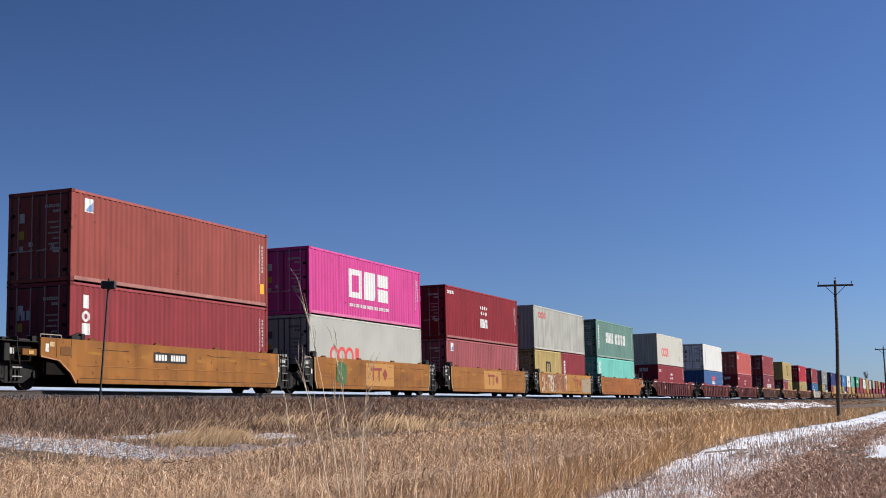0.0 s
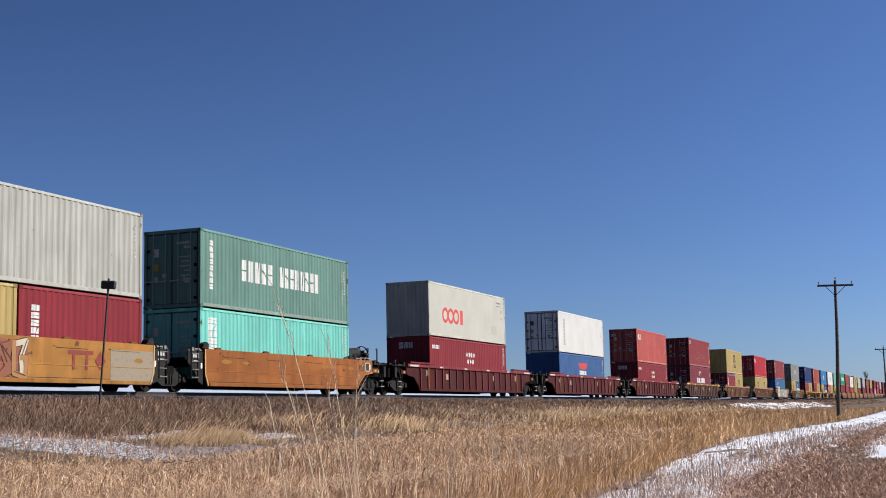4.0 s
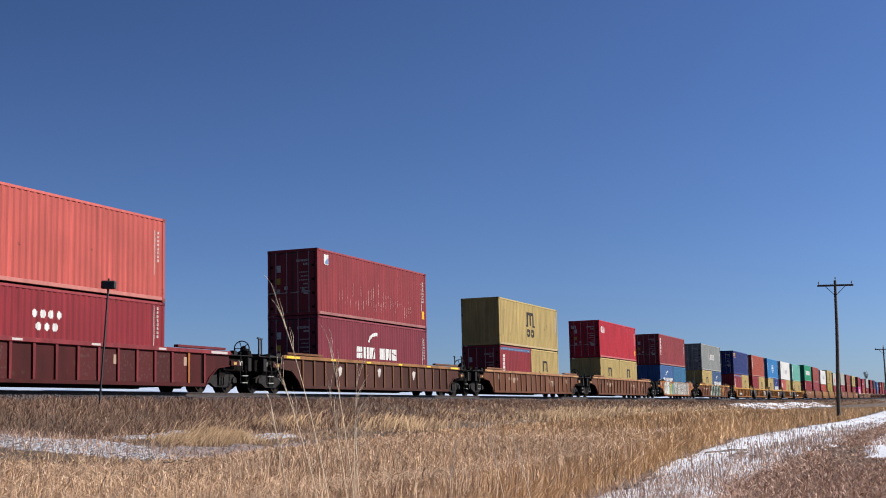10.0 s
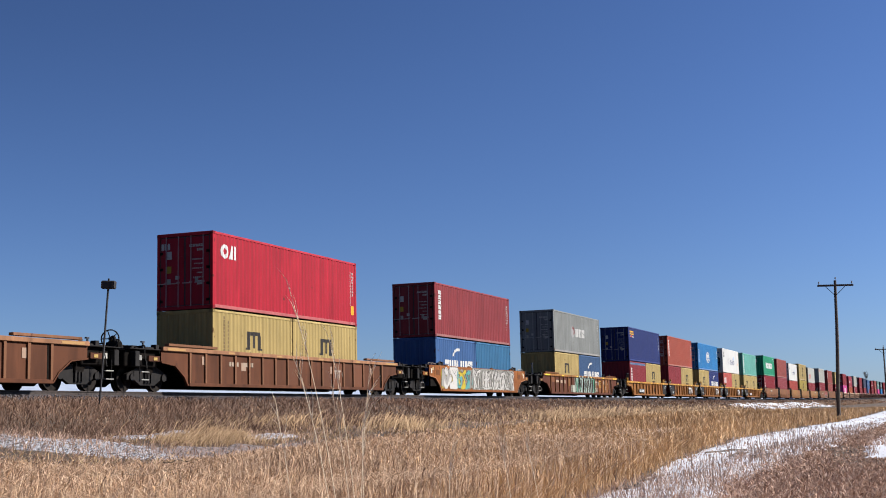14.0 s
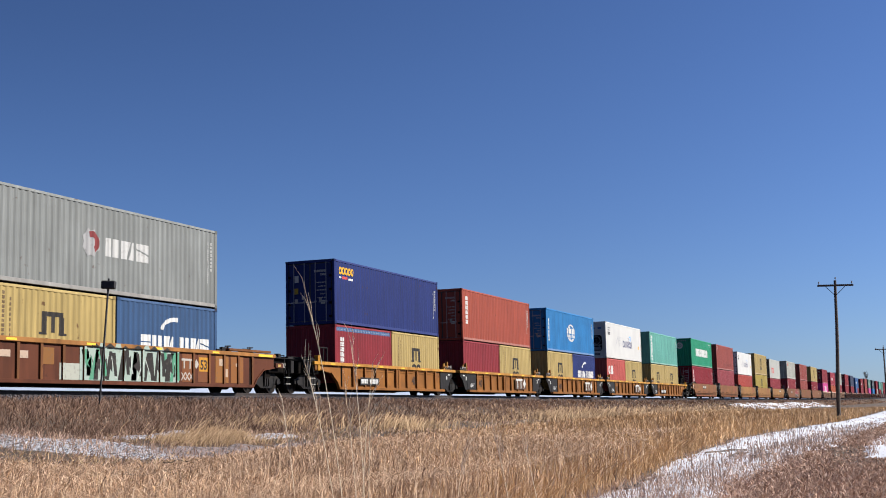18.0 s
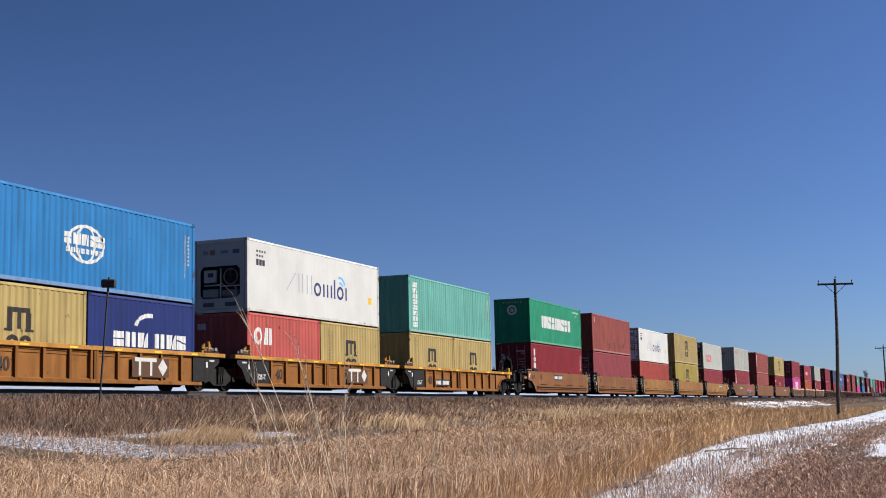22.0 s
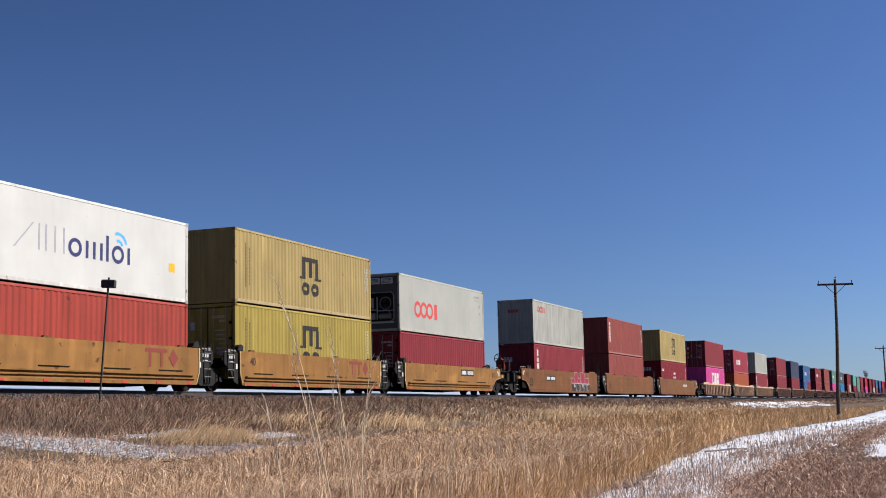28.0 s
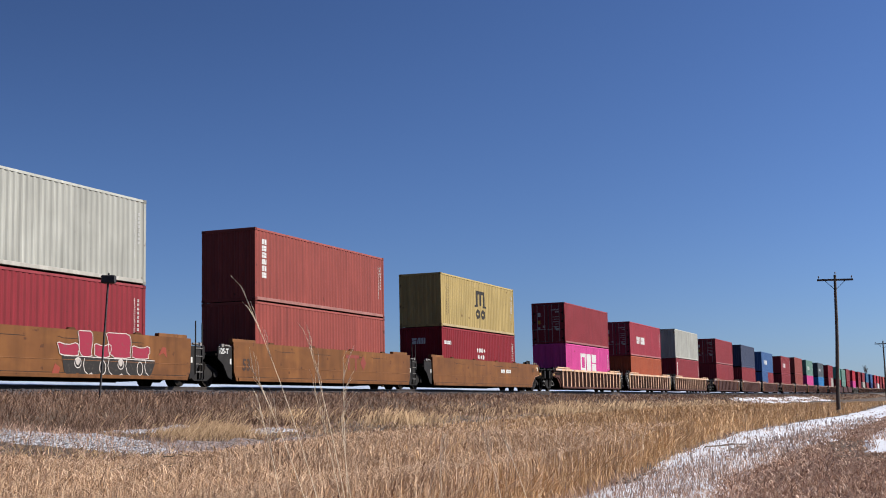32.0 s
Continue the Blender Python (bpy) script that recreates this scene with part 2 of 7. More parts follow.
def glyph(x, z, w, h, i):
    """A block, whole or cut once by a slit."""
    if i % 4 == 0:
        return rect(x, z, w, h * .46) + rect(x, z + h * .54, w, h * .46)
    if i % 4 == 1:
        return rect(x, z, w * .44, h) + rect(x + w * .56, z, w * .44, h)
    if i % 4 == 2:
        return [[(x, z), (x + w * .46, z), (x + w * .72, z + h), (x, z + h)], [(x + w * .58, z), (x + w, z), (x + w, z + h), (x + w * .9, z + h)]]
    return [[(x, z), (x + w, z), (x + w, z + h * .36), (x, z + h * .62)], [(x, z + h * .72), (x + w, z + h * .46), (x + w, z + h), (x, z + h)]]


def glyph_row(x, z, w, h, k, gap=.18, first=0):
    s = w / k
    return sum((glyph(x + i * s, z, s * (1 - gap), h, first + i) for i in range(k)), [])


def glyph_col(x, z, w, h, k, gap=.2, first=0):
    s = h / k
    return sum((glyph(x, z + i * s, w, s * (1 - gap), first + i) for i in range(k)), [])


def arch_mark(x, z, w, h):
    """Three uprights under a bar, and two small rings below."""
    t = w * 0.2
    m = rect(x, z + h * .48, t, h * .4) + rect(x + w * .4, z + h * .48, t, h * .4) + rect(x + w * .8, z + h * .48, t, h * .4) + rect(x, z + h * .88, w * .95, h * .12)
    m += rect(x - w * .15, z + h * .42, w * .35, h * .06) + rect(x + w * .75, z + h * .42, w * .4, h * .06)
    return m + ring(x + w * .22, z + h * .17, w * .24, h * .17, w * .13) + ring(x + w * .78, z + h * .17, w * .24, h * .17, w * .13)


RIBBED = {}                     # containers by name: the length of one with pressed ribs, 0 for a smooth one


def rib_depth(x, L):
    """How far the near side of a container lies back at x, as its ribs are pressed."""
    k = round((L - .26) / CORR)
    f = (x - .13) / ((L - .26) / k) % 1
    return .006 + SUNK * float(np.interp(f, [0, .26, .5, .76, 1], [0, 0, 1, 1, 0])) if .13 < x < L - .13 else .006


def cut(poly, x, keep):
    """The part of an outline left (keep = -1) or right (keep = 1) of x."""
    out = []
    for (ax, az), (bx, bz) in zip(poly, poly[1:] + poly[:1]):
        ina, inb = (ax - x) * keep >= 0, (bx - x) * keep >= 0
        if ina:
            out.append((ax, az))
        if ina != inb:
            out.append((x, az + (bz - az) * (x - ax) / (bx - ax)))
    return out


def marks(name, key, polys, parent, colour, y=0.001, label="", lift=.0008):
    L = RIBBED.get(parent.name)

    def build(bm):
        for i, p in enumerate(polys):
            lo, hi = min(q[0] for q in p), max(q[0] for q in p)
            if L == 0:
                bm.faces.new([bm.verts.new((x, y + .0075 - lift * (i % 3), z)) for x, z in p])
                continue
            if not L:
                bm.faces.new([bm.verts.new((x, y - lift * (i % 12), z)) for x, z in p])
                continue
            k = round((L - .26) / CORR)
            s = (L - .26) / k
            knots = [.13 + s * (j + f) for j in range(int((lo - .13) / s) - 1, int((hi - .13) / s) + 2) for f in (0, .26, .5, .76)]
            edges = [lo] + [x for x in knots if lo + 1e-4 < x < hi - 1e-4] + [hi]
            for a, b in zip(edges, edges[1:]):
                q = cut(cut(p, a, 1), b, -1)
                if len(q) > 2:
                    bm.faces.new([bm.verts.new((x, rib_depth(min(max(x, a + 1e-5), b - 1e-5), L) + y - .005 - lift * (i % 12), z)) for x, z in q])
    me = mesh(("mark", L, *key), LETTER, build)
    ob = part(name, me, parent, colour, label)
    return tagged(ob, label, kind="stuff") if len(polys) > 1 and name in ("lettering", "graffiti", "tarpaulin_lacing", "badge", "logo") else ob


WHITE, BLACK, REDL, YELLOW = (0.38, 0.38, 0.37), (0.014, 0.012, 0.011), (0.34, 0.04, 0.042), (0.46, 0.25, 0.016)


def scroll(kind, par, L, H):
    """The painted marks on a container's near side; brand marks are plain shapes in their colours."""
    key = (kind, L, round(H, 2))
    if kind == "frames":            # white square ring, slanted block and stacked bars
        h, z, w = 1.3, 1.0, .3
        p = rect(3.9, z, w, h) + rect(4.9, z, w, h) + rect(4.2, z, .7, .26) + rect(4.2, z + h - .26, .7, .26)
        p += [[(5.45, z), (6.6, z), (6.73, z + .2), (6.73, z + h), (5.6, z + h), (5.45, z + h - .2)]]
        p += rect(7.0, z, 1.15, .6) + rect(7.0, z + .7, 1.15, .6)
        if H < 2.7:
            p = [[(x, zz + .05) for x, zz in q] for q in p]
        marks("logo", key, p, par, WHITE, label="large white block mark")
        marks("lettering", ("fl", L, H), glyph_row(3.95, .58, 4.3, .15, 22, .3), par, WHITE)
    elif kind in ("rings", "rings_small", "rings_low"):
        s, x, z = {"rings": (1.0, 1.9, .82), "rings_small": (.5, 1.08, 2.1), "rings_low": (.95, 1.9, .85)}[kind]
        p = ring(x + .45 * s, z + .4 * s, .45 * s, .42 * s, .17 * s) + ring(x + 1.25 * s, z + .4 * s, .45 * s, .42 * s, .17 * s) + ring(x + 2.05 * s, z + .4 * s, .45 * s, .42 * s, .17 * s) + rect(x + 2.68 * s, z, .4 * s, .8 * s)
        marks("logo", key, p, par, REDL, label="red ring mark")
        if kind == "rings":
            marks("lettering", ("rdat", L), glyph_row(L - 1.55, 2.42, .85, .1, 9, .3) + bars_row(L - 1.45, 2.26, .6, .05, 6) + rect(L - .78, 1.9, .2, .14) + rect(L - .78, 1.5, .2, .1), par, (.16, .16, .15))
            marks("label_plate", ("rpat", L), rect(L - 2.5, .55, .95, .5), par, (.24, .235, .21), label="grey repair patch")
            marks("badge", ("ryel", L), rect(L - .75, 1.66, .14, .14), par, YELLOW)
    elif kind == "arch":
        w, h, x, z = (1.5, 1.62, 5.4, .7) if L > 7 else (1.0, 1.2, 2.5, .68)
        if L > 7 and H < 2.7:
            z = .65
        marks("logo", key, arch_mark(x, z, w, h), par, BLACK, label="black arched mark")
        marks("lettering", ("av", L, H), glyph_col(.75, .65, .13, 1.75, 13, .3) + bars_col(1.1, .75, .05, 1.5, 10), par, (0.085, 0.055, 0.03))
    elif kind == "dots":
        p = sum((disc(5.53 + (i + (4 - k) * .5) * .36, z, .12) for z, k in ((2.0, 4), (1.68, 3)) for i in range(k)), [])
        marks("logo", key, p + glyph_row(5.4, .85, 1.35, .5, 3, .14, 1), par, WHITE, label="white dot-and-block mark")
        marks("lettering", ("dv", L), glyph_row(.35, 2.45, .9, .17, 6), par, WHITE)
    elif kind == "dots_low":
        p = sum((disc(5.52 + (i + (4 - k) * .5) * .37, z, .14) for z, k in ((1.8, 4), (1.42, 3)) for i in range(k)), [])
        marks("logo", key, p, par, WHITE, label="white dot mark")
        marks("lettering", ("dv2", L), glyph_row(.38, 1.97, 1.05, .19, 6, .15), par, WHITE)
    elif kind == "long_word":
        p = glyph_row(2.6, 1.1, 6.9, .8, 9, .12, 1)
        marks("logo", key, p, par, WHITE, label="row of large white blocks")
        marks("lettering", ("lwr", L), glyph_row(L - 2.1, 2.5, 1.5, .13, 6, .45) + glyph_row(L - 1.5, 2.26, .5, .12, 2, .3) + rect(L - .62, 2.0, .1, .16) + rect(L - .62, .75, .1, .16), par, (.3, .3, .29))
    elif kind == "two_rows":
        marks("logo", key, glyph_row(2.9, 1.2, 2.6, .82, 5, .35) + glyph_row(5.9, 1.2, 3.5, .82, 8, .3, 2), par, WHITE, label="row of white blocks")
        marks("lettering", ("sv", L), glyph_col(.64, .7, .26, 1.85, 8), par, WHITE)
    elif kind == "side_word":
        marks("lettering", key, glyph_col(.58, .3, .58, 2.3 if H > 2.7 else 2.0, 8, .16), par, WHITE, label="upright column of white blocks")
    elif kind == "tri_side":
        marks("lettering", key, glyph_col(.58, H - 1.95 if L > 7 else H - 1.85, .34, 1.6 if L > 7 else 1.35, 6, .2), par, WHITE, label="upright column of white blocks")
    elif kind == "stacked_three":
        p = rect(.66, 2.1, .28, .42) + ring(.8, 1.85, .19, .18, .09) + rect(.62, 1.27, .36, .36)
        marks("lettering", key, p, par, WHITE)
    elif kind == "square":
        z = H - .656
        marks("logo", key, rect(.66, z, .46, .44), par, WHITE, label="white square badge")
        marks("badge", ("sqb", L, H), [[(.7, z + .04), (1.08, z + .04), (1.08, z + .36)]], par, (0.1, 0.16, 0.3), -0.009)
    elif kind == "slant_three":
        p = ring(.85, 2.2, .28, .27, .15) + [[(1.16, 1.94), (1.44, 1.94), (1.44, 2.46), (1.3, 2.46)]] + rect(1.5, 1.94, .17, .52)
        marks("logo", key, p, par, WHITE, label="white three-block mark")
    elif kind == "slant_three_small":
        p = ring(.85, 1.7, .32, .34, .16) + [[(1.22, 1.38), (1.6, 1.38), (1.6, 2.04), (1.42, 2.04)]] + rect(1.7, 1.38, .22, .66)
        marks("logo", key, p, par, WHITE, label="white three-block mark")
    elif kind == "swoosh":
        x, k = (3.85, 1.05) if L > 7 else (1.35, .98)
        z = 1.18 if L > 7 else .95
        p = glyph_row(x, z, 2.0 * k, .5 * k, 3, .14) + glyph_row(x + 2.35 * k, z, 2.0 * k, .5 * k, 3, .14, 1)
        p += ring(x + 2.05 * k, z + .66 * k, .9 * k, .52 * k, .15 * k, 80, 172, 70)
        marks("logo", key, p, par, WHITE, label="white blocks under a curved stroke")
    elif kind == "globe":
        p = ring(6.0, 1.47, .95, .62, .1) + ring(6.0, 1.47, .5, .62, .09) + glyph_row(4.95, 1.42, 2.1, .36, 5, .15) + glyph_row(5.05, 1.16, 1.9, .16, 8, .25)
        marks("logo", key, p, par, WHITE, label="white globe mark")
        marks("lettering", ("gv", L), glyph_col(.4, .7, .26, 1.55, 6), par, WHITE)
    elif kind == "wave_strokes":
        t = .07
        p = [[(3.6, 1.2), (3.6 + t, 1.2), (4.45, 2.05), (4.45 - t, 2.05)]] + rect(4.65, 1.2, t, .87) + rect(4.95, 1.2, t, .87) + rect(5.35, 1.2, t, .87) + rect(5.75, 1.2, t, .87)
        p = [[(x * 1.04 - .65, z * .93 - .05) for x, z in q_] for q_ in p]
        marks("logo", key, p, par, (0.22, 0.22, 0.25), label="thin grey strokes")
        q = ring(6.3, 1.48, .32, .32, .13) + rect(6.8, 1.18, .13, .6) + rect(7.15, 1.18, .13, .6) + rect(7.5, 1.18, .13, .6) + rect(7.8, 1.18, .13, .9) + ring(8.4, 1.48, .32, .32, .13) + rect(8.9, 1.18, .13, .6)
        q = [[(x * 1.04 - .65, z * .93 - .05) for x, z in q_] for q_ in q]
        marks("badge", ("mq", L), q, par, (0.022, 0.026, 0.085), label="dark blue rings and bars")
        marks("badge", ("mr", L), ring(8.1, 1.55, .28, .28, .1, 20, 110) + ring(8.1, 1.55, .52, .52, .1, 20, 110), par, (0.05, 0.25, 0.6), label="blue arcs")
        marks("badge", ("ms", L), sum((rect(.72 + i * .2, z, .12, .08) for z, k in ((2.4, 4), (2.22, 3)) for i in range(k)), []) + bars_row(.7, 1.88, .72, .24, 3), par, (0.02, 0.02, 0.03))
        marks("badge", ("mt", L), rect(11.0, 1.05, .36, .3), par, YELLOW)
    elif kind == "yellow_word":
        p = sum((ring(.63 + i * .3, 2.42, .15, .17, .09) for i in range(5)), [])
        marks("logo", key, p, par, YELLOW, label="yellow row of rings")
        marks("badge", ("yw", L), rect(.85, 2.06, .5, .12), par, REDL)
        marks("lettering", ("yx", L), rect(.5, 2.08, .2, .08) + rect(1.45, 2.04, .5, .09), par, WHITE)
    elif kind == "grey_side":
        marks("lettering", key, glyph_col(1.3, .55, .34, 1.9, 8, .25), par, (.17, .19, .22), label="upright column of grey blocks")
        marks("badge", ("gsy", L), rect(L - .75, 1.5, .14, .22), par, YELLOW)
    elif kind == "three_blocks":
        marks("logo", key, glyph_row(5.5, 1.25, 2.5, .6, 3, .16, 1), par, (.3, .3, .29), label="white block mark")
        marks("badge", ("tb", L), disc(4.75, 1.6, .48), par, (.2, .2, .2), -.006, "round grey badge")
        marks("badge", ("tb2", L), ring(4.8, 1.62, .36, .36, .2, -60, 120), par, (.12, .02, .02), -.009)
    elif kind == "red_word":
        marks("logo", key, [[(5.3, 1.55), (6.9, 1.55), (7.4, 2.0), (4.85, 2.0)]], par, REDL, label="red word blocks")
        marks("lettering", ("rw", L), glyph_row(5.1, 1.15, 1.9, .3, 4, .12), par, WHITE)
    elif kind == "stripe":
        marks("tarpaulin_edge", key, rect(.15, H - .27, L - .3, .17), par, (.045, .085, .17), label="blue tarpaulin edge")
        marks("tarpaulin_lacing", ("lace", L, H), bars_row(.2, H - .22, L - .4, .035, 40, .6), par, (.2, .23, .28), -.009)
    elif kind == "stains":          # dark weathered blotches on the lower half
        rr = random.Random(9)
        p = []
        for i in range(9):
            x, z, w, h = rr.uniform(.8, L - 1.2), rr.uniform(.4, 1.1), rr.uniform(.15, .45), rr.uniform(.12, .4)
            p.append([(x + w * math.cos(a * math.tau / 12) * rr.uniform(.6, 1), z + h * math.sin(a * math.tau / 12) * rr.uniform(.6, 1)) for a in range(12)])
        marks("graffiti", key, p, par, (.095, .022, .018), label="dark weathered blotches", lift=.0002)
        marks("lettering", ("corner", L), glyph_row(.66, H - .62, .24, .36, 1, .1, 3), par, WHITE)
    elif kind == "scrape":          # pale scrapes down the raised ribs
        rr = random.Random(6)
        k = round((L - .26) / CORR)
        s = (L - .26) / k
        p = []
        for i in range(int(1.8 / s), int(10.4 / s)):
            x, hi = .13 + s * i, 1.0 * math.sin(math.pi * (i * s - 1) / 10)
            for _ in range(rr.choice((1, 1, 2, 2))):
                x0, z = x + rr.uniform(.01, .055), rr.uniform(.35, 1.2)
                h = rr.uniform(.1, .2 + .5 * hi)
                p.append([(x0, z), (x0 + .02, z + .05), (x0 + .026, z + h), (x0 + .006, z + h * .9)])
        marks("graffiti", key, p, par, (.36, .2, .18), label="pale scrapes down the ribs", lift=.0002)
    elif kind == "low_blocks":
        marks("logo", key, glyph_row(2.5, 1.1, 3.0, .6, 6), par, WHITE)
    if kind not in ("wave_strokes", "rings", "rings_low", "long_word", "stains", "scrape") and L > 7:
        marks("lettering", ("spec", L, H), bars_col(L - .66, .9, .035, 1.55, 22, .3) + bars_col(L - .58, 1.2, .03, 1.2, 17, .4) + glyph_col(L - .45, 1.35, .075, 1.1, 8, .35), par, (.3, .3, .29))


def end_marks(key, polys, par, colour=None):
    """Painted shapes on the end wall: across the train, and up."""
    me = mesh(("endmark", key), LETTER, lambda bm: [bm.faces.new([bm.verts.new((-.02, y, z)) for y, z in p]) for p in polys])
    ob = part("end_lettering", me, par, colour or (.36, .36, .35))
    if len(polys) > 1:
        tagged(ob, kind="stuff")


def end_scroll(kind, par, H):
    if kind == "dots":
        end_marks(("zb", H), glyph_row(1.42, H - .86, .78, .3, 3, .16, 1), par)
    elif kind == "dots_low":
        end_marks(("zc", H), glyph_row(.95, 2.0, .82, .32, 3, .16, 1), par)
    elif kind == "stacked_three":
        end_marks(("tx", H), bars_row(1.5, 1.75, .6, .3, 3, .3), par, (.28, .28, .28))
    elif kind in ("slant_three", "slant_three_small"):
        end_marks(("ca", H), bars_row(1.85, H - .62, .4, .24, 3, .2), par, (.3, .3, .3))
    elif kind == "long_word":
        end_marks("lw", ring(1.2, 2.15, .33, .33, .12) + ring(1.2, 2.15, .12, .12, .08), par)
        end_marks("lx", bars_row(.5, 2.6, 1.4, .1, 7, .4), par, (.2, .2, .2))
    elif kind == "rings_small":
        end_marks("rs", bars_row(1.0, 2.05, .75, .2, 4, .2), par, (.25, .05, .05))


def fleck(par, L):
    marks("label_plate", ("yl", L), rect(L - .55, .5, .28, .4), par, YELLOW, -0.008, "yellow warning plate")


# ---- containers ----


def corrugated(bm, x0, x1, z0, z1, y, sunk, pitch, side=1):
    k = max(2, round((x1 - x0) / pitch))
    s = (x1 - x0) / k
    line = []
    for i in range(k):
        for f, d in ((0.0, 0), (0.26, 0), (0.5, 1), (0.76, 1)):
            line.append((x0 + (i + f) * s, y + side * sunk * d))
    line.append((x1, y))
    a = [bm.verts.new((x, yy, z0)) for x, yy in line]
    b = [bm.verts.new((x, yy, z1)) for x, yy in line]
    for i in range(len(line) - 1):
        bm.faces.new((a[i], a[i + 1], b[i + 1], b[i]))


def ribbed_end(bm, H):
    """The corrugated front wall of a container, across the train."""
    line = []
    for i in range(9):
        for f, d in ((0.0, 0), (0.3, 0), (0.5, 1), (0.8, 1)):
            line.append((.012 + .035 * d, .12 + (WIDE - .24) * (i + f) / 9))
    line.append((.012, WIDE - .12))
    a = [bm.verts.new((x, y, .12)) for x, y in line]
    c = [bm.verts.new((x, y, H - .1)) for x, y in line]
    for i in range(len(line) - 1):
        bm.faces.new((a[i + 1], a[i], c[i], c[i + 1]))


def hoop(bm, x, y, z, r, w, seg=20, sides=6):
    """A closed ring of round section standing across the train."""
    g = []
    for i in range(seg):
        a = i * math.tau / seg
        g.append([bm.verts.new((x + w * math.sin(b), y + (r + w * math.cos(b)) * math.cos(a), z + (r + w * math.cos(b)) * math.sin(a))) for b in (j * math.tau / sides for j in range(sides))])
    for i in range(seg):
        for j in range(sides):
            bm.faces.new((g[i][j], g[(i + 1) % seg][j], g[(i + 1) % seg][(j + 1) % sides], g[i][(j + 1) % sides]))


def cooling_end(top, H, colour, dark):
    """The machinery end of a refrigerated container: framed opening with fan, compressor, boxes and pipes."""
    lo, hi = (.55, 1.85) if not dark else (.5, 1.95)
    y0, y1 = .3, WIDE - .3
    skin = tuple(v * .8 for v in colour) if not dark else (.045, .045, .047)
    part("cooling_unit", mesh(("cool", H), GRIMEM, lambda bm: box(bm, .32, .42, .14, WIDE - .14, .16, H - .14)), top)
    c = .16

    def face(bm):
        box(bm, .01, .07, .14, WIDE - .14, hi, H - .14)
        box(bm, .01, .07, .14, WIDE - .14, .16, lo)
        box(bm, .012, .07, .14, y0, lo, hi)
        box(bm, .012, .07, y1, WIDE - .14, lo, hi)
        for yy, zz, sy, sz in ((y0, lo, 1, 1), (y1, lo, -1, 1), (y0, hi, 1, -1), (y1, hi, -1, -1)):
            v = [bm.verts.new((x, yy + sy * a, zz + sz * b)) for x in (.012, .07) for a, b in ((0, 0), (c, 0), (0, c))]
            for f in ((0, 1, 2), (5, 4, 3), (0, 3, 4, 1), (1, 4, 5, 2), (2, 5, 3, 0)):
                bm.faces.new([v[q] for q in f])
    part("end_panel", mesh(("cpanel", H, dark), REEFER, face), top, skin)
    rim = mesh(("crim", H, dark), REEFER, lambda bm: [rod(bm, (.0, a, b), (.0, p, q), .025, 6) for (a, b), (p, q) in zip(*(lambda r: (r, r[1:] + r[:1]))([(y0 + c, lo), (y1 - c, lo), (y1, lo + c), (y1, hi - c), (y1 - c, hi), (y0 + c, hi), (y0, hi - c), (y0, lo + c)]))])
    part("opening_rim", rim, top, tuple(v * .9 for v in colour))
    part("fan_ring", mesh("fanring", LETTER, lambda bm: hoop(bm, .1, .8, 1.42, .3, .03)), top, (.12, .12, .125))
    for k in range(5):
        part("fan_blade", mesh(("blade", k), BLACKM, lambda bm: prism(bm, [(0, 0), (.09, .25), (-.05, .28)], 0, .01)), top, at=(.12, .8, 1.42)).rotation_euler = (radians(72 * k), 0, radians(90))
    part("compressor", mesh("compressor", LETTER, lambda bm: [rod(bm, (.14, .45, .76), (.14, 1.15, .76), .15, 12), rod(bm, (.14, .6, .9), (.14, .6, 1.05), .05, 8)], .02), top, (.11, .11, .115))
    part("control_box", mesh("controlbox", LETTER, lambda bm: box(bm, .05, .2, 1.45, 2.0, 1.2, 1.7), .02), top, (.26, .26, .26))
    part("display", mesh("display", BLACKM, lambda bm: box(bm, .04, .06, 1.55, 1.8, 1.42, 1.58)), top)
    part("cable_tray", mesh("cabletray", LETTER, lambda bm: box(bm, .05, .25, 1.35, 2.05, .62, .95), .03), top, (.17, .17, .17))
    part("pipe", mesh("coolpipe", LETTER, lambda bm: [rod(bm, (.1, 1.25, .6), (.1, 1.25, 1.75), .03, 6), rod(bm, (.1, 1.25, 1.1), (.1, 2.0, 1.1), .03, 6), rod(bm, (.1, .4, 1.05), (.1, 1.25, 1.05), .025, 6)]), top, (.3, .29, .28))
    if dark:
        for k in range(2):
            lou = part("louvre", mesh("louvre", LETTER, lambda bm: [box(bm, -.03, .02, 0, .62, 0, .3)], .012), top, (.42, .42, .42), at=(.0, .35 + k * .7, H - .52))
            for q in range(4):
                part("slat", mesh("louvre_slat", BLACKM, lambda bm: box(bm, -.04, -.028, .05, .57, 0, .028)), lou, at=(0, 0, .05 + q * .06))
        part("shelf", mesh("coolshelf", LETTER, lambda bm: [box(bm, -.03, .05, .3, 2.1, .42, .5)], .01), top, (.3, .3, .3))
    else:
        for y, z, w, h, cl in ((.35, 2.3, .3, .16, (.05, .08, .16)), (.85, 2.32, .35, .12, (.1, .14, .24)), (1.45, 2.28, .22, .2, (.2, .1, .05)), (1.75, 2.3, .25, .16, (.16, .16, .16)), (.5, .25, .5, .16, (.06, .06, .065)), (1.5, .25, .5, .16, (.06, .06, .065))):
            part("label_plate", mesh(("coolplate", w, h), LETTER, lambda bm: box(bm, .0, .009, 0, w, 0, h)), top, cl, at=(0, y, z))


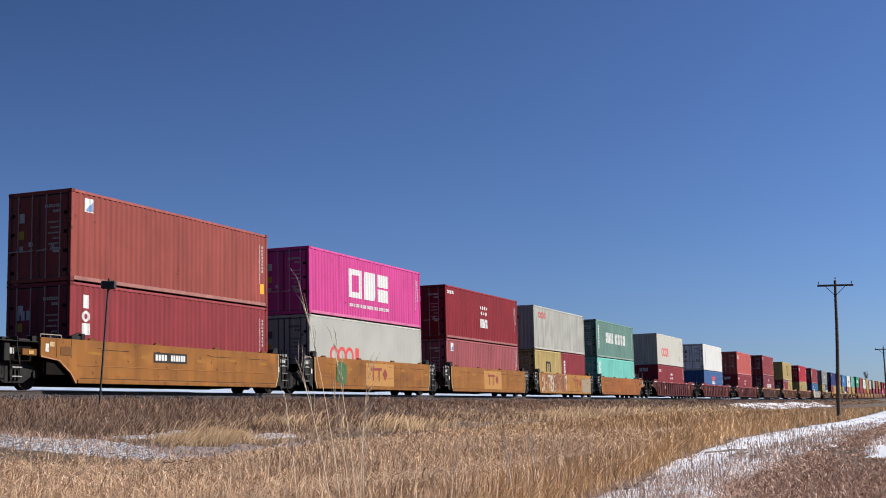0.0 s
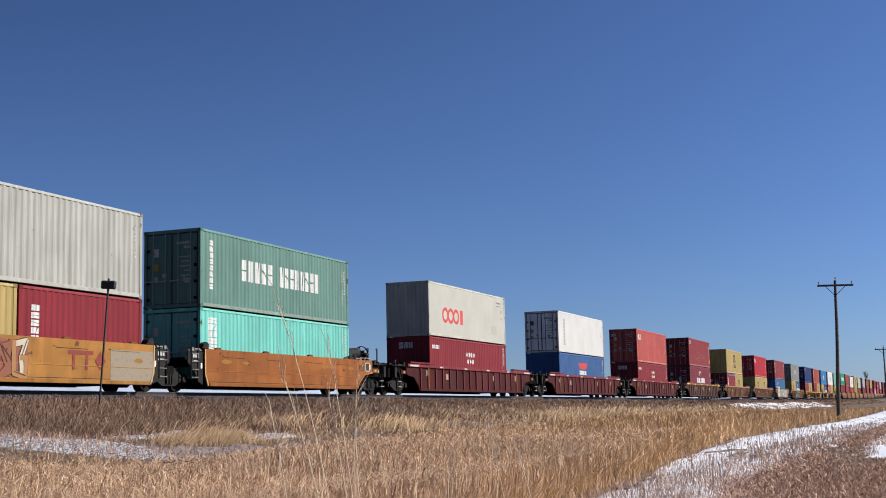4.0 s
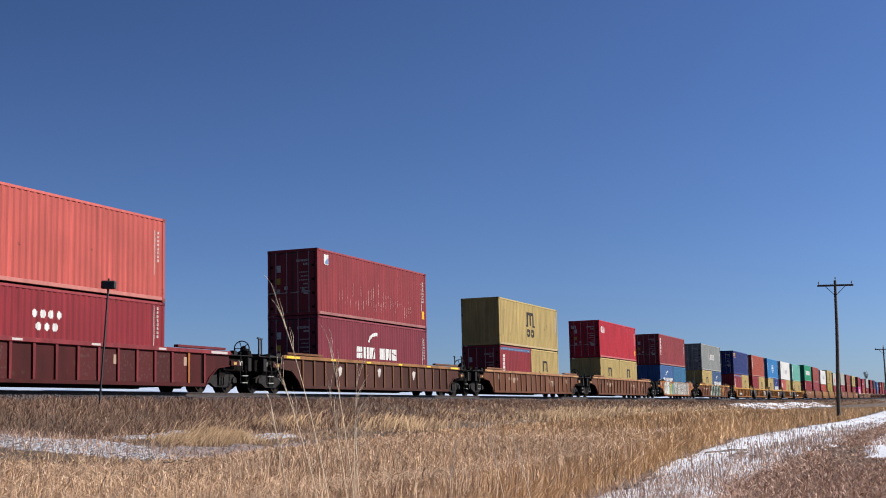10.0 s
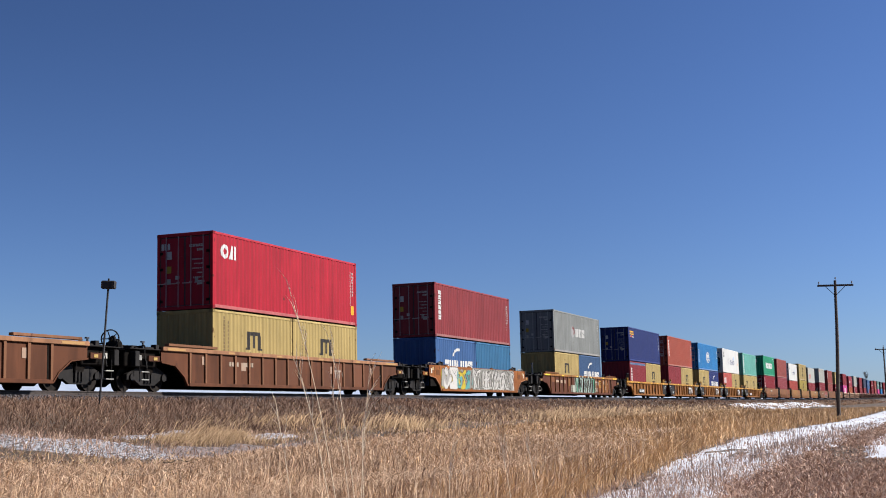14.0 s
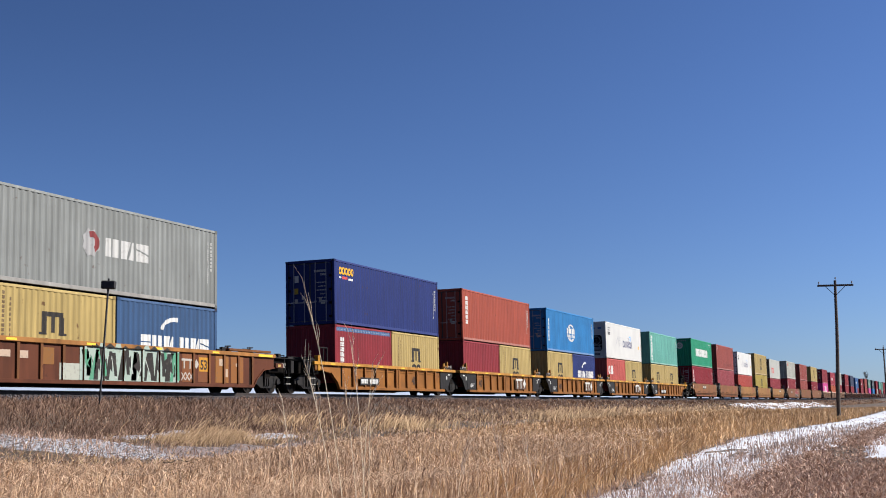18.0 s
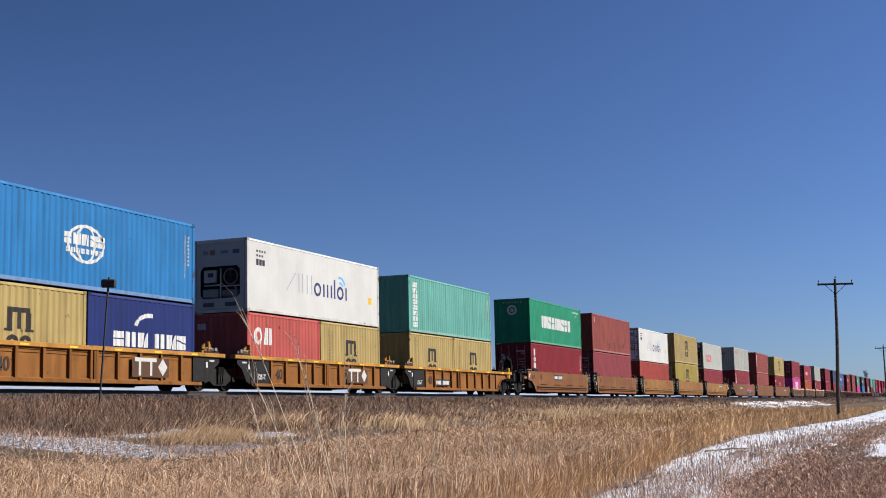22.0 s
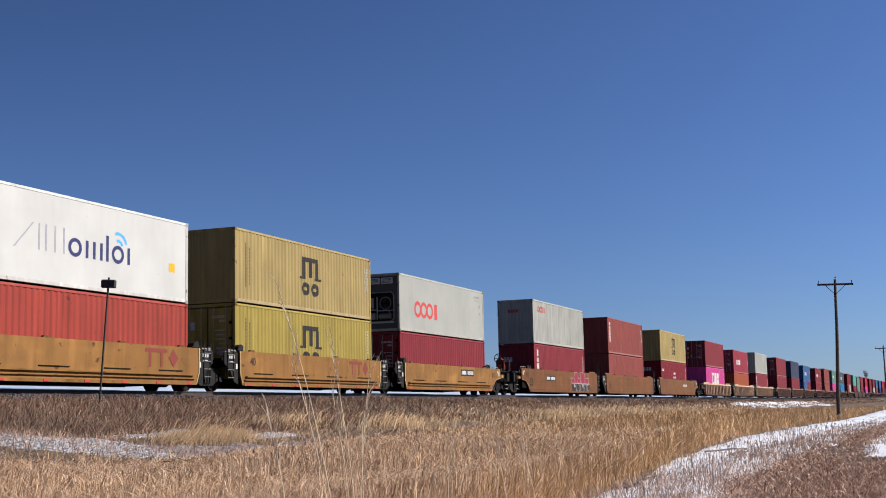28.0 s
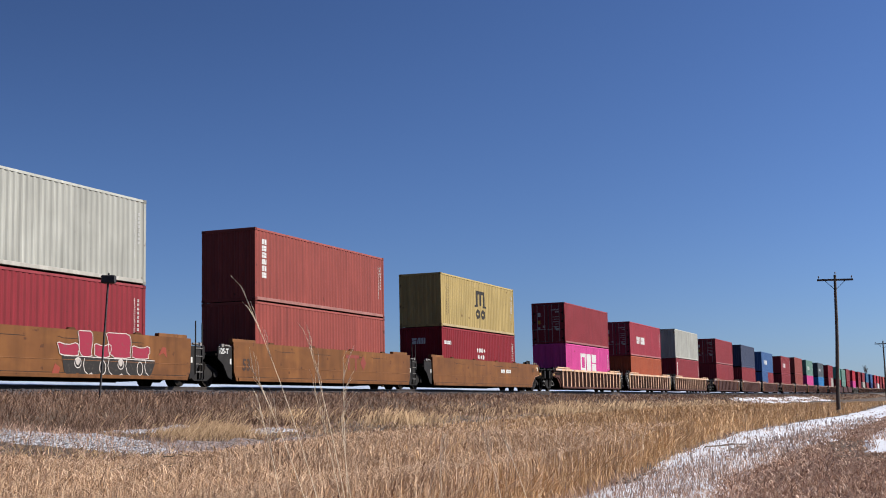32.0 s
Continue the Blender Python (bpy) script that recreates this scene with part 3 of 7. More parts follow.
def container(colour, L, H, end, mark, label, fine=True, smooth=False, plate=False):
    """A freight container: its near left foot is the origin, the end at x = 0 holds the doors or the front wall."""
    top = thing("shipping_container", label, "container", "containers on the train")
    T = 0.13
    if smooth:
        side = mesh(("sside", L, H), REEFER, lambda bm: corrugated(bm, T, L - T, .16, H - .1, .012, .0012, .4))
        rear = mesh(("srear", L, H), REEFER, lambda bm: corrugated(bm, T, L - T, .16, H - .1, WIDE - .012, .0012, .4, -1))
    else:
        side = mesh(("side", L, H), PAINT, lambda bm: corrugated(bm, T, L - T, .16, H - .1, .006, SUNK, CORR))
        rear = mesh(("rear", L, H), PAINT, lambda bm: corrugated(bm, T, L - T, .16, H - .1, WIDE - .006, SUNK, CORR, -1))
    RIBBED[top.name] = 0 if smooth else L
    part("side_panel", side, top, colour)
    part("side_panel", rear, top, colour)

    def roof(bm):
        k = int(L / .35)
        for i in range(k):
            x = T + (L - 2 * T) * i / k
            box(bm, x, x + (L - 2 * T) / k * .6, .1, WIDE - .1, H - .05, H - .018)
        box(bm, T, L - T, .06, WIDE - .06, H - .09, H - .045)
    part("roof", mesh(("roof", L, H), PAINT, roof), top, colour)
    part("underside", mesh(("under", L), STEEL, lambda bm: box(bm, .1, L - .1, .05, WIDE - .05, .05, .15)), top)
    part("end_wall", mesh(("wall", L, H), PAINT, lambda bm: box(bm, L - .06, L - .02, T, WIDE - T, .12, H - .1)), top, colour)
    # corner frame
    if fine:
        for nm, key, bd in (("bottom_rail", ("brail", L), lambda bm: box(bm, .16, L - .16, -.004, .07, .045, .17)),
                            ("top_rail", ("trail", L, H), lambda bm: box(bm, .16, L - .16, -.002, .07, H - .1, H - .012))):
            me = mesh(key, PAINT, bd, .01)
            # rails painted paler to show sunlight on them; bottom rails also worn grey
            wear = .34 if nm == "bottom_rail" and max(colour) > .1 else 0
            lit_scuffed = tuple(min(.4, v * 1.18 + .012) * (1 - wear) + wear * g for v, g in zip(colour, (.2, .165, .145)))
            part(nm, me, top, lit_scuffed)
            part(nm, me, top, lit_scuffed, at=(0, WIDE - .07, 0))
        post = mesh(("post", H), WORN, lambda bm: box(bm, .0, .15, -.001, .12, .11, H - .11), .012)
        sill = mesh("sill", PAINT, lambda bm: box(bm, .0, .1, .15, WIDE - .15, .02, .15), .008)
        cast = mesh("casting", WORN, lambda bm: box(bm, -.008, .17, -.008, .155, 0, .118), .012)
        for x in (0, L - .15):
            for y in (0, WIDE - .12):
                part("corner_post", post, top, colour, at=(x, y, 0))
            part("end_sill", sill, top, colour, at=(x + (.05 if x else 0), 0, 0))
            part("end_header", sill, top, colour, at=(x + (.05 if x else 0), 0, H - .15))
        for x in (0, L - .162):
            for y in (0, WIDE - .147):
                for z in (0, H - .118):
                    part("corner_casting", cast, top, tuple(v * .6 for v in colour), at=(x, y, z))
    else:
        def frame_mesh(bm):
            for y in (0, WIDE - .1):
                box(bm, 0, L, y, y + .1, .01, .17)
                box(bm, 0, L, y, y + .1, H - .11, H - .01)
                for x in (0, L - .14):
                    box(bm, x, x + .14, y - .001, y + .101, .17, H - .11)
        part("frame", mesh(("frame", L, H), PAINT, frame_mesh), top, colour)
    # the end that faces along the train
    if end == "doors":
        def door(bm):
            box(bm, .02, .06, .02, WIDE / 2 - .18, .18, H - .18)
            for i in range(4):
                z = .3 + (H - .6) * i / 4
                box(bm, .0, .025, .06, WIDE / 2 - .22, z, z + (H - .6) / 4 * .75)
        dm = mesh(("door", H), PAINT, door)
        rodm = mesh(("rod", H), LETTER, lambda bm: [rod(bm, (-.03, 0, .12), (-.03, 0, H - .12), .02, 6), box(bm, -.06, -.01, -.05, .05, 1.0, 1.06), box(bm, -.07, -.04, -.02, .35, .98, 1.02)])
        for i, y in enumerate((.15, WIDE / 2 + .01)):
            # white containers' doors are painted lighter than their sides to lift the shaded end
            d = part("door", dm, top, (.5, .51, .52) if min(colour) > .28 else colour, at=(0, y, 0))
            if fine:
                part("gasket", mesh(("gasket", H), BLACKM, lambda bm: [box(bm, .012, .055, a0, a1, b0, b1) for a0, a1, b0, b1 in ((0, .02, .16, H - .16), (WIDE / 2 - .18, WIDE / 2 - .155, .16, H - .16), (.02, WIDE / 2 - .18, .155, .18), (.02, WIDE / 2 - .18, H - .18, H - .155))]), d)
                for z in (.3, .9, 1.5, 2.1):
                    part("hinge", mesh(("hinge", i), STEEL, lambda bm: box(bm, -.02, .02, (.0 if i == 0 else WIDE / 2 - .28), (.12 if i == 0 else WIDE / 2 - .16), 0, .1)), d, at=(0, 0, z))
            if fine:
                for yy in (.25, .78):
                    part("lock_rod", rodm, d, tuple(.2 * v for v in colour) if min(colour) > .18 else tuple(.16 + .4 * v for v in colour), at=(0, yy, 0))
        if fine:
            pale = min(colour) > .18
            ink = (.06, .06, .065) if pale else (.3, .29, .27)
            end_marks(("data", H), glyph_row(.4, H - .56, .62, .1, 9, .3) + glyph_row(.4, H - .72, .3, .09, 4, .3) + [q for i, w in enumerate((.5, .42, .5, .3, .46)) for q in bars_row(.4, H - 1.05 - .17 * i, w, .05, 6, .4)], top, ink)
            for y, z, w, h, cl in ((.45, H - 1.98, .22, .16, (.3, .29, .27)), (.62, 1.02, .14, .18, (.2, .19, .17)), (1.78, H - .98, .2, .3, (.05, .05, .055) if pale else (.3, .3, .29)), (1.8, H - 1.5, .24, .26, (.26, .17, .02)), (1.45, 1.15, .16, .14, (.3, .29, .27)), (1.82, .98, .15, .2, (.3, .2, .03) if pale else (.24, .23, .21))):
                part("label_plate", mesh(("notice", w, h), LETTER, lambda bm: box(bm, -.016, -.008, 0, w, 0, h)), top, cl, at=(0, y, z))
    elif end in ("cooler", "cooler_dark"):
        cooling_end(top, H, colour, end == "cooler_dark")
    else:
        part("front_wall", mesh(("front", H), PAINT, lambda bm: ribbed_end(bm, H)), top, colour)
    if mark:
        for k in mark.split("+"):
            scroll(k, top, L, H)
            end_scroll(k, top, H)
    if plate:
        fleck(top, L)
    return top


# ---- well cars ----
LEN = 12.192


def side_poly(dl, dr, le, ri, zt, zb, tail):
    """The outline of a well car's side: deep between dl and dr, raised over an end truck."""
    left = [(dl + .22, zb), (dl + .04, zb + .35), (dl, zt)]
    if le == "end":
        left = [(dl + .1, zb), (dl - .15, .5), (dl - .7, .86), (dl - tail, .95), (dl - tail, zt)]
    right = [(dr, zt), (dr - .04, zb + .35), (dr - .22, zb)]
    if ri == "end":
        right = [(dr + tail, zt), (dr + tail, .95), (dr + .7, .86), (dr + .15, .5), (dr - .1, zb)]
    return left + right


def truck(par, x):
    """A two-axle truck under a car, with its wheelsets."""
    def frame_mesh(bm):
        for y in (0,):
            prism(bm, [(-1.15, .38), (-1.15, .56), (-.55, .82), (.55, .82), (1.15, .56), (1.15, .38), (.75, .38), (.4, .2), (-.4, .2), (-.75, .38)], y - .07, y + .07)
            for xx in (-.9, .9):
                rod(bm, (xx, y - .13, .46), (xx, y + .13, .46), .13, 10)
            for xx in (-.16, 0, .16):
                rod(bm, (xx, -.1, .28), (xx, -.1, .62), .06, 6)
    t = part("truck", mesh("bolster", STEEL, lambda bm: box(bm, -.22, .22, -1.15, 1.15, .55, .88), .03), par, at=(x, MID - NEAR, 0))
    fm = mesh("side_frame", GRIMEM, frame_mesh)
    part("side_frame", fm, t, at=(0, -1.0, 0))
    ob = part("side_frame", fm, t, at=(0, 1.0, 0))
    ob.rotation_euler = (0, 0, math.pi)

    def wheels(bm):
        rod(bm, (0, -1.05, 0), (0, 1.05, 0), .085, 10)
        for y in (-.72, .72):
            rod(bm, (0, y - .06, 0), (0, y + .06, 0), .42, 24)
            s = 1 if y > 0 else -1
            rod(bm, (0, y - s * .06, 0), (0, y - s * .1, 0), .45, 24)
            rod(bm, (0, y + s * .06, 0), (0, y + s * .11, 0), .16, 12)
            for k in range(3):
                a = k * math.tau / 3
                box(bm, math.cos(a) * .25 - .03, math.cos(a) * .25 + .03, y + s * .06, y + s * .075, math.sin(a) * .25 - .03, math.sin(a) * .25 + .03)
    me = mesh("wheelset", WHEEL, wheels)
    WHEELS[0].append(part("wheelset", me, t, at=(-.9, 0, .42)))
    WHEELS[1].append(part("wheelset", me, t, at=(.9, 0, .42)))
    return t


WHEELS = ([], [])


def brake_wheel(par, x, z, red=False):
    """A hand-brake wheel on its housing, over the end of a car."""
    def wheel(bm):
        for k in range(18):
            a, b = (math.tau * j / 18 for j in (k, k + 1))
            rod(bm, (0, math.cos(a) * .29, math.sin(a) * .29), (0, math.cos(b) * .29, math.sin(b) * .29), .024, 5)
        for k in range(5):
            a = math.tau * k / 5
            rod(bm, (.03, 0, 0), (0, math.cos(a) * .28, math.sin(a) * .28), .017, 5)
        rod(bm, (-.02, 0, 0), (.1, 0, 0), .06, 10)

    def housing(bm):
        prism(bm, [(.1, -.72), (.52, -.72), (.56, -.45), (.4, -.12), (.24, .02), (.1, -.1)], -.2, .2)
        rod(bm, (.1, 0, 0), (.2, 0, 0), .12, 12)

    def stand(bm):
        box(bm, .1, .3, -.24, -.16, 1.2 - z, -.1)
        box(bm, .1, .3, .16, .24, 1.2 - z, -.1)
        box(bm, .04, .58, -.3, .3, 1.2 - z, 1.28 - z)
    w = part("brake_wheel", mesh("brake_wheel", GRIMEM, wheel), par, at=(x, .55, z))
    w.rotation_euler = (0, 0, radians(22))
    part("brake_housing", mesh(("brake_housing", red), LETTER if red else GRIMEM, housing, .03), par, (.2, .028, .018), "red cast housing" if red else "", at=(x, .55, z))
    part("brake_stand", mesh(("brake_stand", z), STEEL, stand), par, at=(x, .55, z))


def end_gear(top, style, colour, coat, s, x, reach, tail, zt, zb, span, w53, posts, brake):
    """What stands over the truck at the outer end of a car: draft box, sill, steps, levers, posts."""
    side = "l" if s < 0 else "r"
    ribbed = style in ("ribbed", "ledge")
    d0, d1 = span(tail - .05, reach - .3)
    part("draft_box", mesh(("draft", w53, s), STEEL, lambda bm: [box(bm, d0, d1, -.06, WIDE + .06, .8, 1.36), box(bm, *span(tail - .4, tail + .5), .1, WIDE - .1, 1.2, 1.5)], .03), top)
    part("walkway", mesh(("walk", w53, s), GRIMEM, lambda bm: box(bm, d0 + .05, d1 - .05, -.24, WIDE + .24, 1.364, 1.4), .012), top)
    sill = mesh(("side_sill", s), coat, lambda bm: box(bm, min(s * .1, s * .72), max(s * .1, s * .72), -.27, -.19, .98, 1.17), .012)
    part("side_sill", sill, top, tuple(v * .8 for v in colour), at=(x + s * (tail + .02), 0, 0))
    for k, (dx, w, h, c) in enumerate(((.9, .3, .17, (.3, .29, .27)), (.28, .2, .1, (.3, .2, .06)), (1.32, .2, .13, (.25, .12, .05)))):
        plate = mesh(("sill_plate", w, h), LETTER, lambda bm: box(bm, 0, w, -.285, -.272, 0, h))
        part("label_plate", plate, top, c, at=(x + s * (tail + dx) - (w if s < 0 else 0), 0 if k == 1 else .19, 1.02))
    # bright lower edge of the raised wall
    low = [(.1, zb), (-.15, .5), (-.7, .86), (-tail, .95)]
    edge = mesh(("edge", s, style, tail), CARPAINT, lambda bm: [prism(bm, [(-s * p, a), (-s * q, b), (-s * q, b + .05), (-s * p - s * .045, a + .02)][::s], *((-.325, -.29) if not ribbed else (-.28, -.2))) for (p, a), (q, b) in zip(low, low[1:])])
    part("edge_flange", edge, top, tuple(min(.34, v * 1.5 + .05) for v in colour) if not ribbed else tuple(v * 1.2 for v in colour), at=(x, 0, 0))
    part("coupler", mesh("coupler", STEEL, lambda bm: [box(bm, -.55, .3, -.14, .14, -.16, .16), box(bm, .15, .38, -.22, .22, -.2, .2)], .03), top, at=(x + s * reach, MID - NEAR, .88))
    part("end_sill", mesh("endsill", GRIMEM, lambda bm: [box(bm, -.1, .1, -.25, WIDE + .25, .95, 1.3), box(bm, -.12, .12, -.3, -.1, .8, 1.3)], .015), top, at=(x + s * (tail + 1.42), 0, 0))
    if side in posts:
        pole = mesh("guard_pole", POSTM, lambda bm: [rod(bm, (0, 0, 1.1), (0, 0, 2.14), .038, 8), box(bm, -.1, .04, -.04, .04, 2.1, 2.15)])
        part("guard_pole", pole, top, at=(x + s * (tail + .75), .25, 0))
        part("guard_pole", pole, top, at=(x + s * (tail + 1.3), .05, 0))
    if side.upper() in posts:
        stub = mesh("stub_pole", POSTM, lambda bm: [rod(bm, (0, 0, 1.3), (0, 0, 1.66), .036, 8), box(bm, -.09, .05, -.04, .04, 1.63, 1.68)])
        part("guard_pole", stub, top, at=(x + s * (tail + .5), .15, 0))
        part("guard_pole", stub, top, at=(x + s * (tail + 1.15), .9, 0))
    if style == "smooth" and s > 0 and brake == "right":
        tank = mesh("air_tank", GRIMEM, lambda bm: [rod(bm, (-.75, 0, 1.82), (.5, 0, 1.9), .25, 16), rod(bm, (-.95, 0, 1.8), (-.75, 0, 1.82), .14, 14, .25), box(bm, -.55, -.35, -.18, .18, 1.15, 1.7), box(bm, .15, .35, -.18, .18, 1.15, 1.75)])
        part("air_tank", tank, top, at=(x + tail - .55, .5, 0))
        part("air_pipe", mesh("air_pipe", LETTER, lambda bm: [rod(bm, (-.75, -.26, 1.66), (.35, -.26, 1.62), .028, 6), rod(bm, (.35, -.26, 1.62), (.35, -.2, 1.35), .028, 6), box(bm, -.86, -.7, -.3, -.18, 1.58, 1.8)]), top, (.2, .19, .18), at=(x + tail - .55, .42, 0))
    lever = mesh("cut_lever", GRIMEM, lambda bm: [rod(bm, (0, -.2, 1.15), (0, -.2, 1.5), .024, 6), rod(bm, (0, -.2, 1.5), (0, .5, 1.44), .024, 6), rod(bm, (0, -.22, 1.15), (0, -.3, .75), .02, 6), box(bm, -.16, .16, .2, .6, 1.36, 1.52), rod(bm, (-.2, .9, 1.45), (.2, .9, 1.45), .12, 10)])
    part("cut_lever", lever, top, at=(x + s * (tail + .9), 0, 0))
    rung = mesh("end_rung", LETTER, lambda bm: [rod(bm, (-.2, -.02, 0), (.2, -.02, 0), .018, 6), rod(bm, (-.2, -.02, 0), (-.2, .08, .0), .014, 5), rod(bm, (.2, -.02, 0), (.2, .08, .0), .014, 5)])
    rail = mesh("step_rail", GRIMEM, lambda bm: rod(bm, (0, .06, -.02), (0, .06, .68), .02, 5))
    for dx in (.82, 1.22):
        part("step_rail", rail, top, at=(x + s * (tail + dx), -.3, .32))
    for zz in (.36, .62):
        part("rung", rung, top, (.24, .235, .22), at=(x + s * (tail + 1.02), -.3, zz))
    rig = mesh("rigging", GRIMEM, lambda bm: [rod(bm, (-.5, .3, 1.42), (.6, .5, 1.42), .06, 8), box(bm, -.3, .3, .9, 1.5, 1.36, 1.58), rod(bm, (-.6, 1.8, 1.5), (.6, 1.8, 1.5), .13, 10), rod(bm, (-.4, -.1, 1.42), (.3, -.1, 1.42), .045, 8), box(bm, .1, .28, -.2, .0, 1.36, 1.56)])
    part("brake_rigging", rig, top, at=(x + s * (tail + .35), 0, 0))
    if style == "ledge":
        part("end_post", mesh("ledge_post", CARPAINT, lambda bm: [box(bm, -.09, .09, -.31, -.12, .95, 1.6), box(bm, -.45, .45, -.33, -.05, 1.2, 1.34)], .012), top, (.32, .15, .018), at=(x + s * (tail + .45), 0, 0))
        frame_rail = mesh("frame_rail", GRIMEM, lambda bm: [rod(bm, (p, -.1, 1.3), (p, -.1, 1.95), .025, 6) for p in (-.35, .0, .35)] + [rod(bm, (-.35, -.1, 1.95), (.35, -.1, 1.95), .025, 6)])
        part("grab_rail", frame_rail, top, at=(x + s * (tail - .35), 0, 0))
    # grab rail and small plates on the raised wall
    if not ribbed:
        grab = mesh(("grab", s, zt), LETTER, lambda bm: [rod(bm, (0, 0, zt + .1), (s * .95, 0, zt + .1), .016, 6), rod(bm, (0, 0, zt + .1), (0, 0, zt - .06), .016, 6), rod(bm, (s * .95, 0, zt + .1), (s * .95, 0, zt - .06), .016, 6), rod(bm, (s * .5, 0, zt + .1), (s * .5, 0, zt - .06), .014, 6)])
        part("grab_rail", grab, top, (.2, .18, .15), at=(x + s * (tail - 1.05), -.2, 0))
        for dx, z, w, h, c in ((tail - .28, zt - .42, .16, .24, (.34, .33, .3)), (tail - .5, zt - .26, .22, .14, (.3, .2, .1)), (.35, zt - .5, .5, .26, tuple(v * .55 for v in colour))):
            part("label_plate", mesh(("wall_plate", w, h), LETTER, lambda bm: box(bm, -w / 2, w / 2, -.312, -.302, 0, h)), top, c, at=(x + s * dx, 0, z))
        seam = mesh(("seam", zt), GRIMEM, lambda bm: box(bm, -.008, .008, -.304, -.296, .96, zt - .02))
        for dx in (tail - .72, .1):
            part("panel_seam", seam, top, at=(x + s * dx, 0, 0))
        bracket = mesh(("lock_bracket", zt), GRIMEM, lambda bm: [box(bm, -.3, .22, -.2, .05, zt - .02, zt + .13), rod(bm, (-.12, -.08, zt + .1), (.2, -.08, zt + .2), .06, 8), box(bm, .12, .3, -.24, -.02, zt - .04, zt + .2)], .015)
        part("lock_bracket", bracket, top, at=(x - s * .35, 0, 0))
        arch = mesh("wheel_arch", STEEL, lambda bm: box(bm, -.5, .5, -.2, -.12, .45, .95))
        part("wheel_arch", arch, top, at=(x + s * .62, 0, 0))


def joint_gear(top, style, s, x, zt):
    """The black end of a unit over a shared truck: tapered plate, ladder, pipes and stencil."""
    plate = mesh(("eplate", s, style == "ledge"), GRIMEM, lambda bm: prism(bm, [(0, .24), (s * .3, .34), (s * .62, .82), (s * .98, 1.0), (s * .98, 1.42), (0, 1.42)][::s], -.24, -.19), .012)
    part("end_plate", plate, top, at=(x, 0, 0))
    long = style == "smooth53"
    tall = 2.3 if long else 1.72
    lad = mesh(("ladder", tall), GRIMEM, lambda bm: [rod(bm, (0, -.26, .42), (0, -.26, tall), .026 if long else .02, 6), rod(bm, (.42, -.26, .42), (.42, -.26, tall - .06 * long), .026 if long else .02, 6)])
    rung = mesh("ladder_rung", LETTER, lambda bm: rod(bm, (0, -.27, 0), (.42, -.27, 0), .015, 6))
    lx = x + (s * .35 if s > 0 else -.78)
    if style != "ledge" and (s > 0 or not long):
        part("ladder", lad, top, at=(lx, 0, 0))
        for z in (.5, .78, 1.06, 1.34):
            part("rung", rung, top, (.15, .145, .14), at=(lx, 0, z))
    pipes = mesh(("pipes", s), LETTER, lambda bm: [rod(bm, (0, -.2, 1.47), (s * .9, -.2, 1.45), .022, 6), rod(bm, (s * .2, -.23, 1.5), (s * .55, -.23, 1.5), .035, 8), box(bm, min(s * .62, s * .78), max(s * .62, s * .78), -.27, -.17, 1.43, 1.55)])
    part("air_pipe", pipes, top, (.13, .12, .115), at=(x, 0, 0))
    bars = mesh(("stencil_bars", s), LETTER, lambda bm: [box(bm, min(s * p, s * (p + .1)), max(s * p, s * (p + .1)), -.248, -.241, 1.2, 1.34) for p in (.28, .42, .56)] + [box(bm, min(s * .3, s * .62), max(s * .3, s * .62), -.248, -.241, 1.04, 1.1)])
    if not long:
        part("stencil", bars, top, (.3, .3, .29), at=(x, 0, 0))
    else:
        ledge = mesh("joint_ledge", CARCLEAN, lambda bm: box(bm, -.85, .85, -.2, -.02, 0, .13), .015)
        part("end_ledge", ledge, top, (.12, .05, .018), at=(x - s * .95, 0, zt - .01))
    part("label_plate", mesh("joint_plate", LETTER, lambda bm: box(bm, -.05, .05, -.25, -.241, .82, 1.02)), top, (.4, .4, .38), at=(x + s * .12, 0, 0))
    if style not in ("ledge", "smooth53"):
        part("edge_flange", mesh(("jedge", s, zt), CARPAINT, lambda bm: [prism(bm, [(-s * .07, zt - .01), (0, zt - .01), (-s * .02, .62), (-s * .09, .62)][::s], -.318, -.3), prism(bm, [(-s * .09, .62), (-s * .02, .62), (-s * .2, .22), (-s * .27, .22)][::s], -.318, -.3)]), top, (.3, .2, .09), at=(x, 0, 0))
    hook = mesh("corner_lump", GRIMEM, lambda bm: [prism(bm, [(-.22, 0), (.2, 0), (.2, .2), (.1, .28), (-.12, .2)], -.14, .12), rod(bm, (-.3, -.16, .05), (.1, -.16, .05), .02, 6)], .02)
    if style == "ledge":
        gear = mesh(("ledge_gear", s), CARPAINT, lambda bm: [box(bm, -.3, .3, -.16, .02, 0, .1), prism(bm, [(-.22, .1), (.12, .1), (.16, .3), (.02, .36), (-.18, .24)], -.1, -.02), rod(bm, (-.34, -.18, .16), (.3, -.18, .2), .03, 6), rod(bm, (.22, -.12, .05), (.3, -.12, .34), .04, 8), box(bm, .05, .14, -.22, -.1, .1, .42)], .012)
        part("lock_bracket", gear, top, (.2, .095, .022), at=(x + s * .15, -.05, zt))
    elif not long:
        part("lock_bracket", hook, top, at=(x - s * .16, -.12, zt - .02))


